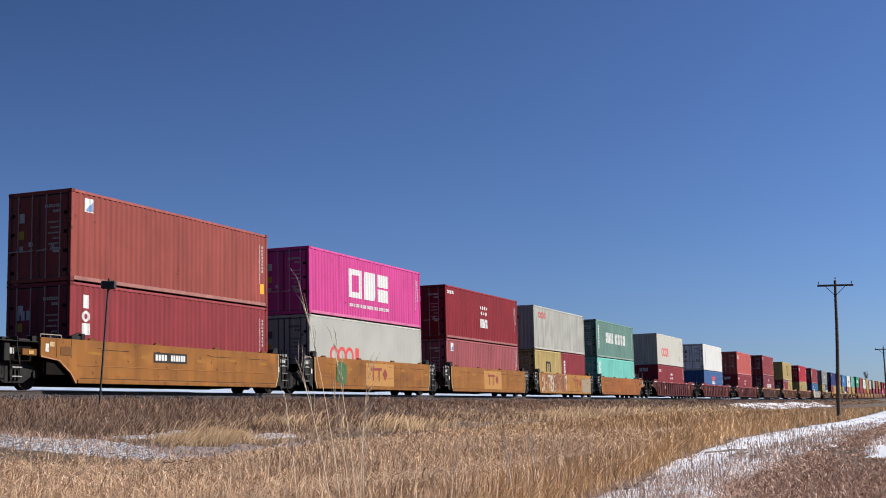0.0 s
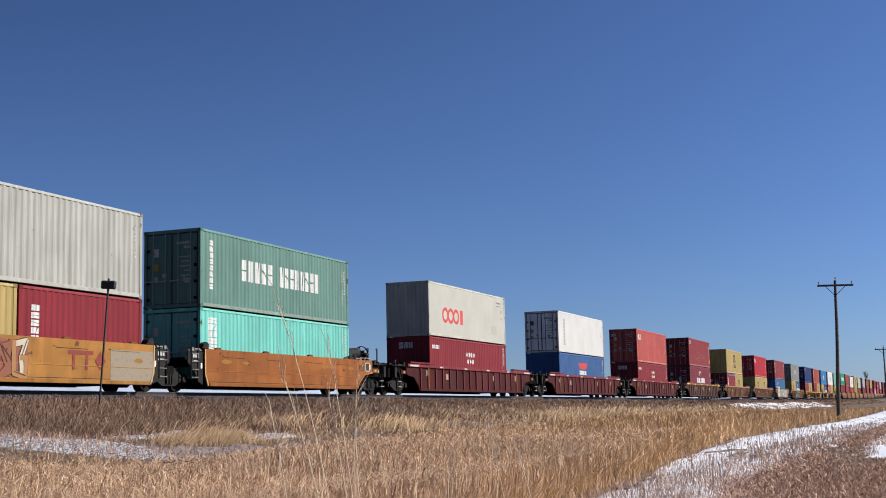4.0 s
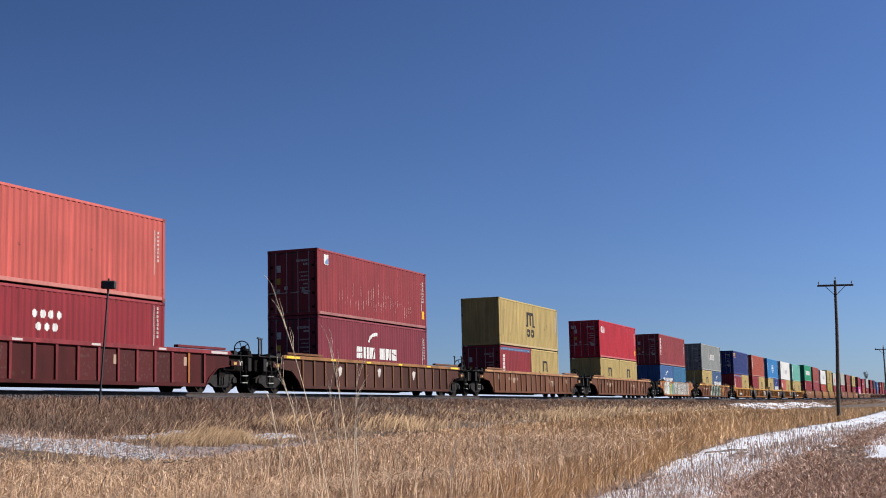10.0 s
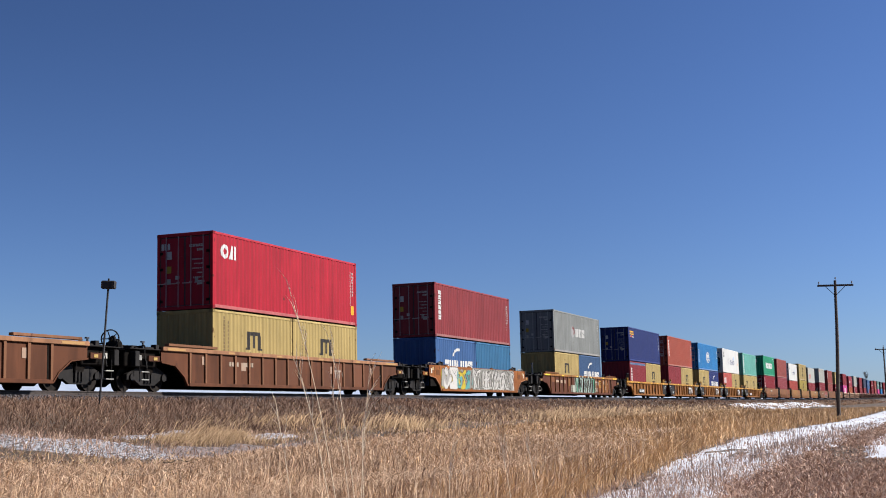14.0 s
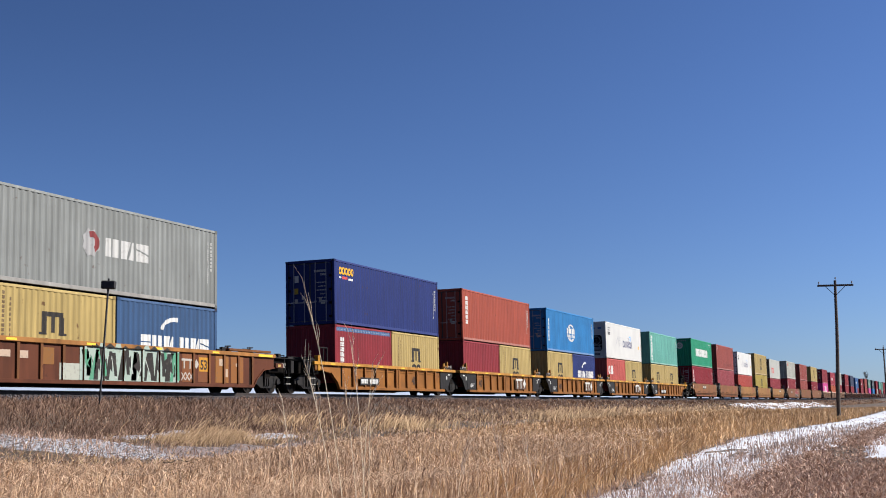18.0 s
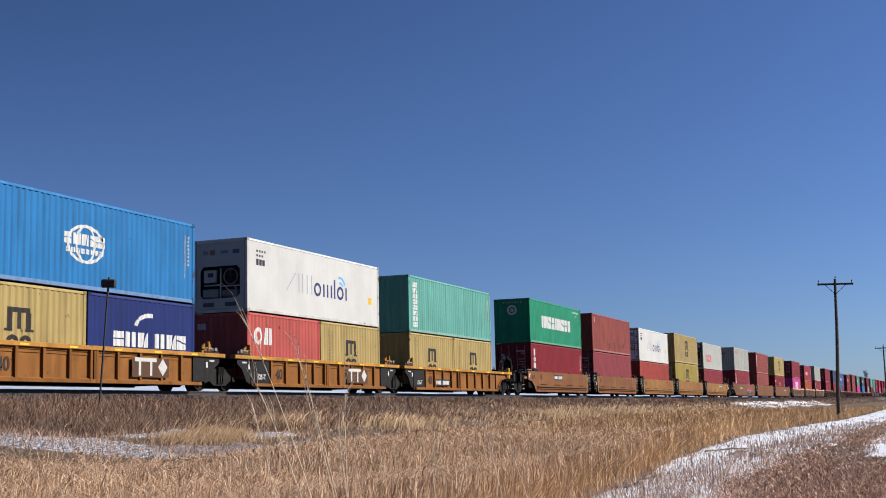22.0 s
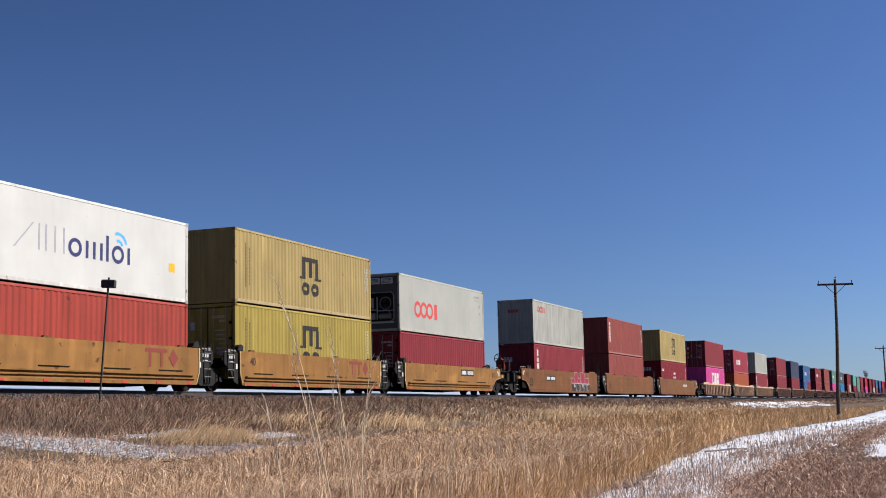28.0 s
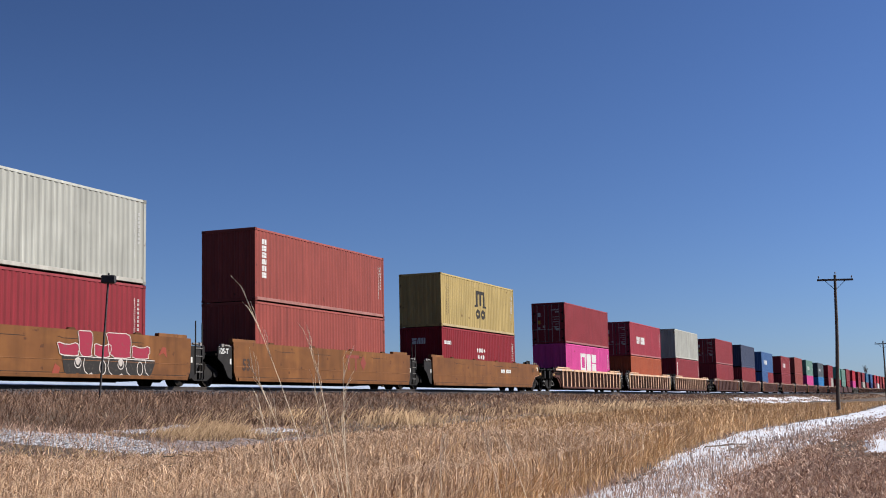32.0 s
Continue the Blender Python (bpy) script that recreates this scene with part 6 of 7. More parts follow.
# place, car style, 53-foot well, ends, car colour, hi-cube below, top container, bottom containers, brake wheel
TRAIN = [
    (10.1, "smooth", 0, "ae", "orange", 1, None, [], "right"),
    (31.78, "smooth", 0, "ea", "orange", 1, ("rust", "doors", "square", 1), [("brick", "doors", "stacked_three", 1)], ""),
    (47.51, "smooth", 0, "aa", "orange", 1, ("pink", "doors", "frames", 0), [("off", "doors", "rings_low", 0)], ""),
    (63.20, "smooth", 0, "aa", "orange", 0, ("maroon", "doors", "dots", 0), [("dusty", "doors", "square", 0)], ""),
    (78.81, "smooth", 0, "aa", "amber", 0, ("off", "front", "rings_small", 0), [("yellow", "doors", "arch", 0), ("wine", "doors", "tri_side", 0)], ""),
    (94.56, "smooth", 0, "ae", "deep", 0, ("sage", "doors", "two_rows", 0), [("mint", "doors", "side_word", 0)], "right"),
    (116.29, "ribbed", 1, "ee", "maroon", 0, ("cream", "front", "rings", 0), [("wine", "front", "dots_low", 0)], ""),
    (139.86, "ribbed", 1, "ee", "maroon", 0, ("white", "doors", "grey_side", 0), [("midblue", "front", "red_word", 0)], ""),
    (163.63, "ribbed", 1, "ee", "maroon", 0, ("coral", "doors", "slant_three", 0), [("wine", "front", "dots_low", 0)], "left"),
    (187.24, "ribbed", 1, "ee", "brown", 1, ("brick", "doors", "square+scrape", 1), [("plum", "doors", "swoosh", 0)], "left"),
    (210.89, "ribbed", 1, "ee", "umber", 0, ("yellow", "front", "arch", 0), [("wine", "doors", "tri_side+stripe", 0), ("yellow", "doors", "arch", 0)], "left"),
    (234.46, "ribbed", 1, "ee", "umber", 0, ("red", "doors", "slant_three", 1), [("yellow", "front", "arch", 0), ("yellow", "front", "arch", 0)], "left"),
    (256.19, "smooth", 0, "ee", "deep", 0, ("brick", "doors", "tri_side", 0), [("midblue", "front", "swoosh", 0), ("steel", "front", "", 0)], ""),
    (277.81, "ribbed", 1, "ee", "rusty", 0, ("grey", "doors", "three_blocks", 0), [("yellow", "front", "arch", 0), ("dull_blue", "front", "swoosh", 0)], ""),
    (299.68, "ledge", 0, "ea", "ochre", 0, ("navy", "doors", "yellow_word", 0), [("wine", "front", "tri_side+stripe", 0), ("yellow", "front", "arch", 0)], ""),
    (315.51, "ledge", 0, "aa", "ochre", 0, ("orange_brick", "doors", "tri_side", 0), [("wine", "front", "", 0), ("yellow", "front", "arch", 0)], ""),
    (331.39, "ledge", 0, "aa", "ochre", 0, ("blue", "doors", "globe", 0), [("yellow", "front", "arch", 0), ("navy", "front", "swoosh", 0)], ""),
    (347.26, "ledge", 0, "aa", "ochre", 0, ("white", "cooler", "wave_strokes", 0), [("coral", "front", "slant_three_small", 0), ("yellow", "front", "arch", 0)], ""),
    (363.05, "ledge", 0, "ae", "ochre", 0, ("teal", "front", "side_word", 0), [("yellow", "front", "arch", 0), ("yellow", "front", "arch", 0)], ""),
    (382.85, "band", 0, "ea", "weathered", 1, ("green", "front", "long_word", 0), [("maroon", "doors", "stacked_three", 0)], "left_tall"),
    (398.29, "band", 0, "aa", "weathered", 1, ("rust", "front", "stains", 0), [("faded_wine", "doors", "", 0)], ""),
    (413.80, "band", 0, "aa", "tan", 0, ("white", "doors", "wave_strokes", 0), [("coral_dark", "front", "", 0)], ""),
    (429.20, "band", 0, "aa", "tan", 1, ("sand", "front", "arch", 0), [("ochre_y", "doors", "arch", 0)], ""),
    (444.71, "band", 0, "ae", "tan", 0, ("off", "cooler_dark", "rings", 0), [("wine", "doors", "", 0)], ""),
    (466.38, "smooth53", 1, "ea", "russet", 1, ("off", "front", "rings_small", 0), [("wine", "front", "stacked_three", 1)], "left_red"),
    (485.84, "smooth53", 1, "aa", "russet", 1, ("rust", "front", "tri_side", 0), [("rust", "front", "", 0)], ""),
    (505.40, "smooth53", 1, "ae", "russet", 1, ("yellow", "front", "arch", 0), [("maroon", "front", "dots_low", 0)], ""),
    (528.89, "cage", 1, "ea", "slat", 1, ("wine", "doors", "", 0), [("pink", "front", "frames", 0)], ""),
    (548.50, "cage", 1, "aa", "slat", 0, ("cherry", "doors", "low_blocks", 0), [("orange_red", "front", "", 0)], ""),
    (567.56, "cage", 1, "ae", "slat", 1, ("off", "front", "", 0), [("wine", "front", "tri_side", 0)], ""),
    (590.9, "ribbed", 1, "ea", "dark", 1, ("wine", "doors", "", 0), [("wine", "front", "", 0)], ""),
    (610.2, "ribbed", 1, "aa", "dark", 1, ("ink", "front", "", 0), [("wine", "front", "", 0)], ""),
    (629.4, "ribbed", 1, "ae", "dark", 0, ("midblue", "front", "low_blocks", 0), [("midblue", "front", "", 0), ("wine", "front", "", 0)], ""),
    (652.0, "ribbed", 1, "ea", "dark", 0, ("wine", "doors", "low_blocks", 0), [("wine", "front", "", 0)], ""),
    (671.2, "ribbed", 1, "aa", "dark", 1, ("rust", "front", "", 0), [("rust", "front", "", 0)], ""),
    (690.4, "ribbed", 1, "ae", "dark", 1, ("sage", "doors", "low_blocks", 0), [("pink", "front", "", 0)], ""),
    (713.0, "ribbed", 1, "ee", "dark", 1, ("slate", "doors", "low_blocks", 0), [("blue", "front", "", 0)], ""),
    (736.5, "ribbed", 1, "ee", "dark", 1, ("maroon", "doors", "", 0), [("wine", "front", "", 0), ("off", "front", "", 0)], ""),
    (758.2, "smooth", 0, "ea", "dark", 1, ("teal", "front", "", 0), [("maroon", "front", "", 0)], ""),
    (773.9, "smooth", 0, "aa", "dark", 0, ("sage", "front", "", 0), [("sage", "front", "", 0)], ""),
    (789.6, "smooth", 0, "ae", "dark", 1, ("wine", "front", "", 0), [("maroon", "front", "", 0)], ""),
    (811.3, "ribbed", 1, "ee", "grey", 1, ("red", "front", "", 0), [("pink", "front", "", 0)], ""),
    (834.8, "ribbed", 1, "ea", "dark", 1, ("maroon", "front", "", 0), [("wine", "front", "", 0)], ""),
    (854.3, "ribbed", 1, "aa", "dark", 1, ("wine", "front", "", 0), [("off", "front", "", 0)], ""),
    (873.8, "ribbed", 1, "ae", "dark", 1, ("steel", "front", "", 0), [("wine", "front", "", 0)], ""),
    (897.3, "ribbed", 1, "ee", "dark", 1, ("midblue", "front", "", 0), [("navy", "front", "", 0)], ""),
    (920.8, "ribbed", 1, "ea", "dark", 1, ("red", "front", "", 0), [("brick", "front", "", 0)], ""),
    (940.3, "ribbed", 1, "aa", "dark", 1, ("red", "front", "", 0), [("white", "front", "", 0)], ""),
    (959.8, "ribbed", 1, "ae", "dark", 1, ("maroon", "front", "", 0), [("brick", "front", "", 0)], ""),
    (983.3, "ribbed", 1, "ea", "dark", 1, ("coral", "front", "", 0), [("wine", "front", "", 0)], ""),
    (1002.8, "ribbed", 1, "aa", "dark", 1, ("rust", "front", "", 0), [("yellow", "front", "", 0)], ""),
    (1022.3, "ribbed", 1, "ae", "dark", 1, ("wine", "front", "", 0), [("maroon", "front", "", 0)], ""),
]
CARWORDS = dict(amber="light amber-orange", weathered="weathered orange", russet="brownish orange", rusty="rust-orange", umber="dusty brown", orange="faded orange", maroon="dull maroon", brown="rusty brown", ochre="yellow-orange", tan="pale orange", deep="rust-streaked orange", dark="dark rusty brown", slat="dark brown", grey="faded grey")
STYLEWORDS = dict(smooth="well car with smooth sloping sides", band="well car with a ledge along its side", ribbed="well car with ribbed sides", cage="well car with deep pale ribs along its sides", ledge="well car with a yellow top ledge and black end panels", smooth53="long well car with smooth sides")
MOVING = []                     # things of the train: object, place along the train, offset over the rail


def carry(ob, x, y, z):
    MOVING.append((ob, x, y, z))


CARS = []
POSTS = {5: "r", 6: "LR", 7: "L", 8: "L", 9: "lr", 10: "R", 11: "L", 12: "R", 13: "l", 18: "R", 24: "l"}
for i, (X, style, w53, ends, cc, hc, upper, lower, brake) in enumerate(TRAIN):
    near = i < 31
    le, ri = ("end" if e == "e" else "art" for e in ends)
    tl = -(E53 if w53 else E40) if le == "end" else -(A53 if w53 else A40)
    tr = (LEN + (E53 if w53 else E40)) if ri == "end" else None
    car = well_car(style, CARC[cc], bool(w53), le, ri, tl, tr, CARWORDS[cc] + " " + STYLEWORDS[style], brake, CHORDS.get(cc), POSTS.get(i, ""))
    carry(car, X, NEAR, 0)
    CARS.append(car)
    base, Hb = .46, 2.896 if hc else 2.591
    if len(lower) == 2:
        for j, (c, e, mk, pl) in enumerate(lower):
            ob = container(P[c], 6.058, Hb, e, mk, WORDS[c] + " twenty-foot steel container in a well car", near)
            carry(ob, X + j * 6.134, NEAR, base)
    else:
        for c, e, mk, pl in lower:
            ob = container(P[c], LEN, Hb, e, mk, WORDS[c] + " forty-foot container in a well car", near, c == "white" or mk.startswith("rings"), bool(pl))
            carry(ob, X, NEAR, base)
    if upper:
        c, e, mk, pl = upper
        smooth = c == "white" or (mk == "rings")
        ob = container(P[c], LEN, 2.896, e, mk, WORDS[c] + (" refrigerated" if e.startswith("cooler") else "") + " forty-foot container stacked on another container", near, smooth, bool(pl))
        carry(ob, X, NEAR, base + Hb + .012)


# ---- marks on the cars ----
def side_marks(car, name, key, polys, colour, y, label="", lift=.0008):
    return marks(name, ("car", *key), polys, car, colour, y, label, lift)


def stencil(car, key, x, z, y, plate=True):
    if plate:
        side_marks(car, "data_panel", ("pl", x, z, y), rect(x, z, 2.0, .34), BLACK, y, "black panel with white marks")
    side_marks(car, "lettering", ("st", x, z, y), bars_row(x + .1, z + .07, .7, .2, 4, .25) + bars_row(x + 1.0, z + .07, .9, .2, 6, .25), WHITE, y - .004)


def red_mark(car, x, z, y, s=1.0, colour=(.135, .026, .02)):
    """One bar on two posts beside a diamond."""
    h, t = .56 * s, .12 * s
    p = rect(x, z + h - t, 1.16 * s, t) + rect(x + .2 * s, z, t, h - t) + rect(x + .8 * s, z, t, h - t)
    p += [[(x + 1.24 * s, z + h * .5), (x + 1.5 * s, z), (x + 1.76 * s, z + h * .5), (x + 1.5 * s, z + h)]]
    side_marks(car, "logo", ("tm", x, z, s, y), p, colour, y, "faded red stroke mark" if colour[1] < .1 else "white stroke mark")


STROKES = ([(0, 0), (.2, .9), (.55, .35), (.85, 1)], [(.9, .95), (.2, .8), (.75, .45), (.1, .05), (.95, .15)], [(.1, 1), (.05, .1), (.8, .05), (.9, .6), (.45, .55)],
           [(0, .5), (.5, 1), (1, .5), (.5, 0), (.05, .45)], [(.1, 0), (.1, 1), (.95, .8), (.3, .5), (1, 0)], [(.05, .9), (.95, 1), (.5, .6), (.55, 0), (.9, -.05)])


def band(points, w):
    """A brush stroke along points: a quad a stretch and a knob at each bend."""
    out = []
    for (px, pz), (qx, qz) in zip(points, points[1:]):
        d = math.hypot(qx - px, qz - pz) + 1e-6
        nx, nz = -(qz - pz) / d * w, (qx - px) / d * w
        out.append([(px - nx, pz - nz), (qx - nx, qz - nz), (qx + nx, qz + nz), (px + nx, pz + nz)])
    for px, pz in points[1:-1]:
        out.append([(px + w * math.cos(a * math.tau / 8), pz + w * math.sin(a * math.tau / 8)) for a in range(8)])
    return out


def graffiti(car, seed, x0, x1, z0, z1, y, fills, line, k, w=.075, back=None, glint=None):
    """A row of interlocking sprayed shapes: dark outlines, filled strokes in a few colours, thin highlights."""
    rr = random.Random(seed)
    if back:
        blobs = []
        for i in range(k * 2):
            cx, cz, r = x0 + (x1 - x0) * (i + .5) / (2 * k), (z0 + z1) / 2 + rr.uniform(-.12, .12), (z1 - z0) * rr.uniform(.36, .5)
            blobs.append([(min(x1, max(x0, cx + r * 1.1 * math.cos(a * math.tau / 10))), min(z1, max(z0, cz + r * rr.uniform(.8, 1.15) * math.sin(a * math.tau / 10)))) for a in range(10)])
        side_marks(car, "graffiti", ("gb", seed), blobs, back, y - .001, "sprayed ground colour", .0003)
    outline, inner, shine = [], [[] for _ in fills], []
    cell, h = (x1 - x0) / k, z1 - z0
    for i in range(k):
        for _ in range(2):
            p = rr.choice(STROKES)
            lean = rr.uniform(-.15, .25)
            pts = [(min(x1 - w, max(x0 + w, x0 + cell * (i + .02 + 1.05 * u + lean * v * .6 + rr.uniform(-.08, .08)))), min(z1 - w, max(z0 + w, z0 + h * (.06 + .86 * v + rr.uniform(-.06, .06))))) for u, v in p]
            outline += band(pts, w + .03)
            inner[rr.randrange(len(fills))] += band(pts, w)
            shine += band([(a + .02, b + w * .5) for a, b in pts[1:3]], .012)
    side_marks(car, "graffiti", ("gl", seed), outline, line, y - .006, "sprayed graffiti outlines", .0003)
    for ci, c in enumerate(fills):
        side_marks(car, "graffiti", ("gr", seed, ci), inner[ci], c, y - .011 - .004 * ci, "sprayed graffiti shapes", .0003)
    side_marks(car, "graffiti", ("gs", seed), shine, glint or line, y - .013 - .004 * len(fills), "sprayed graffiti highlights", .0003)


def words(car, text, x, z, size, y, colour):
    cu = bpy.data.curves.new("stencil_text", "FONT")
    cu.body, cu.size, cu.offset = text, size, size * .028
    cu.materials.append(LETTER)
    ob = new("stencil_text", cu)
    ob.parent, ob.location, ob.rotation_euler, ob.color = car, (x, y, z), (radians(90), 0, 0), (*colour, 1)


YS, YR, YL = -.307, -.247, -.212
INK = (.028, .016, .012)
stencil(CARS[1], 0, 4.0, .95, YS)
for k, x in ((2, 5.4), (3, 5.6), (4, 8.0)):
    red_mark(CARS[k], x, .62, YS - .002, 1.05)
side_marks(CARS[2], "paint_patch", ("pp", 2), rect(4.9, .36, 3.1, 1.05), (0.24, 0.12, 0.034), YS + .003, "lighter repainted patch")
side_marks(CARS[3], "paint_patch", ("pp", 3), rect(5.0, .36, 3.0, 1.05), (0.24, 0.12, 0.034), YS + .003)
side_marks(CARS[4], "paint_patch", ("pp", 4), rect(10.1, .3, 2.3, 1.0), (0.165, 0.135, 0.0975), YS + .003, "grey-brown scraped patch")
graffiti(CARS[2], 5, 1.9, 2.9, .38, 1.35, YS, [(0.03, 0.06, 0.025), (0.035, 0.08, 0.03)], (.025, .05, .02), 1, .13)
graffiti(CARS[4], 11, .3, 6.2, .26, 1.48, YS, [(0.32, 0.29, 0.24), (0.14, 0.052, 0.03), (0.3, 0.26, 0.2), (0.2, 0.1, 0.04)], (.05, .022, .014), 9, .085, (.15, .05, .032))
side_marks(CARS[12], "paint_patch", ("pp", 12), rect(4.6, .26, 7.15, 1.24), (.15, .145, .13), YS + .003, "grey paint sprayed over the side")
graffiti(CARS[12], 21, -.1, 2.4, .28, 1.48, YS, [(.33, .32, .3), (.2, .19, .18)], (.02, .02, .02), 2, .17, (.25, .2, .03))
graffiti(CARS[12], 23, 2.2, 4.7, .28, 1.4, YS, [(.3, .23, .02), (.22, .03, .02), (.06, .19, .18), (.15, .14, .13)], (.03, .022, .02), 4, .09, (.14, .13, .115))
graffiti(CARS[12], 22, 4.7, 11.8, .26, 1.5, YS, [(.27, .26, .24), (.15, .145, .13), (.33, .32, .3)], (.012, .011, .011), 14, .058)
def on_ribs(car, name, key, polys, colour, label=""):
    """Paint that runs over the side panels and the ribs standing before them."""
    side_marks(car, name, key, polys, colour, YR, label, .0003)
    ribs = []
    for ob in car.children:
        if ob.name.startswith("rib"):
            x = ob.location.x
            ribs += [q for q in (cut(cut(p, x - .052, 1), x + .052, -1) for p in polys) if len(q) > 2]
    if ribs:
        side_marks(car, name, ("on_rib", *key), ribs, colour, -.3 - (.0015 if name == "graffiti" else 0), label, .0002)


def slashes(seed, x0, x1, z0, z1, k, w):
    """A row of leaning spray strokes that rise and fall like a saw."""
    rr = random.Random(seed)
    out, step = [], (x1 - x0) / k
    for i in range(k):
        a, up = x0 + step * i, i % 2
        p = (a + rr.uniform(0, .1), z0 if up else z1 - rr.uniform(0, .15))
        q = (a + step * rr.uniform(.7, 1.1), z1 - rr.uniform(0, .12) if up else z0 + rr.uniform(0, .2))
        t = w * rr.uniform(.6, 1.3)
        out.append([(p[0], p[1]), (p[0] + t, p[1]), (q[0] + t * .5, q[1]), (q[0] - t * .2, q[1])])
        if rr.random() < .5:
            m_ = ((p[0] + q[0]) / 2, (p[1] + q[1]) / 2)
            out.append([(m_[0], m_[1]), (m_[0] + t * 1.2, m_[1] - .2), (m_[0] + t * 1.1, m_[1] + .22)])
    return out


MINT, LEAF = (.19, .235, .205), (.05, .16, .1)
on_ribs(CARS[13], "paint_patch", ("mint", 13), rect(3.95, .31, 5.4, 1.05), MINT, "pale mint sprayed patch")
on_ribs(CARS[13], "paint_patch", ("pale", 13), rect(3.0, .31, .94, .5), (.23, .235, .2), "pale sprayed corner")
on_ribs(CARS[13], "graffiti", ("leaf", 13), slashes(3, 4.0, 5.2, .33, 1.34, 3, .3) + slashes(4, 8.4, 9.3, .33, 1.34, 3, .25), LEAF, "green sprayed strokes")
on_ribs(CARS[13], "graffiti", ("black", 13), slashes(8, 4.2, 9.1, .33, 1.35, 15, .24), BLACK, "black sprayed strokes")
on_ribs(CARS[13], "graffiti", ("white", 13), slashes(12, 4.4, 9.2, .36, 1.2, 10, .07), (.28, .31, .285), "white sprayed strokes")
side_marks(CARS[13], "graffiti", ("over", 13), [[(x, 1.365), (x + w, 1.365), (x + w * .5, 1.365 + h)] for x, w, h in ((4.4, .4, .1), (5.1, .5, .12), (6.0, .3, .08), (6.6, .5, .12), (7.5, .5, .12), (8.3, .4, .1))], BLACK, -.333, "black sprayed tips")
side_marks(CARS[13], "graffiti", ("over2", 13), [[(x, 1.365), (x + w, 1.365), (x + w * .8, 1.365 + h), (x + w * .2, 1.365 + h)] for x, w, h in ((4.8, .3, .12), (5.6, .35, .12), (7.15, .35, .12), (8.0, .3, .12))], MINT, -.332, "mint sprayed tips")
for x, z, w, h, c in ((9.55, .34, .8, 1.0, (.11, .037, .012)), (11.7, .34, .9, 1.0, (.15, .06, .014)), (12.75, .34, .9, 1.0, (.14, .052, .013)), (-1.6, .95, .7, .35, (.11, .04, .014)), (2.2, .75, .55, .5, (.13, .055, .014)), (10.55, .34, .85, 1.0, (.1, .034, .012))):
    side_marks(CARS[13], "paint_patch", ("bay", x), rect(x, z, w, h), c, YR + .003, "worn ochre paint in a bay")
red_mark(CARS[13], 9.5, .8, YR - .002, .62, (.26, .235, .21))
side_marks(CARS[13], "lettering", ("pair", 13), [q for x in (9.62, 9.86, 10.1) for q in band([(x - .12, .4), (x + .12, .66)], .022) + band([(x - .12, .66), (x + .12, .4)], .022)], (.26, .235, .21), YR)
side_marks(CARS[13], "data_panel", ("box53", 13), rect(10.62, .72, .62, .5), (.3, .14, .012), YR - .001, "yellow painted box")
words(CARS[13], "53", 10.68, .8, .46, YR - .004, INK)
for x, z, w, h in ((-.9, .95, .9, .16), (.4, .92, .45, .2), (1.1, .9, .5, .22), (12.2, .55, .34, .3), (11.95, .95, .3, .26), (13.1, .95, .24, .12)):
    side_marks(CARS[13], "label_plate", ("p13", x), rect(x, z, w, h), (.27, .2, .15), YR - .001, "small faded data plate")


def rounded(p, times=2):
    """Cut the corners of an outline until it is round."""
    for _ in range(times):
        p = [((3 * ax + bx) / 4, (3 * az + bz) / 4) if f else ((ax + 3 * bx) / 4, (az + 3 * bz) / 4) for (ax, az), (bx, bz) in zip(p, p[1:] + p[:1]) for f in (1, 0)]
    return p


for k in (10, 11):
    red_mark(CARS[k], 9.3, .66, YR - .001, .62, (.24, .2, .17))
    side_marks(CARS[k], "lettering", ("bays", k), bars_row(.75, .95, .7, .16, 4, .25) + bars_row(1.75, .95, .75, .16, 5, .25), (.22, .17, .13), YR)
for k in (6, 7, 8, 9, 10, 11):
    bw = random.Random(k)
    ribs = sorted(ob.location.x for ob in CARS[k].children if ob.name.startswith("rib"))
    for p, q in zip(ribs[1:], ribs[2:-1]):
        if bw.random() < .45:
            c, v = bw.uniform(.78, 1.3), CARC[TRAIN[k][4]]
            side_marks(CARS[k], "bay_panel", ("bay", k, p), rect(p + .06, .31, q - p - .12, 1.04), tuple(c * a for a in v), YR + .006, "repainted panel between two ribs")


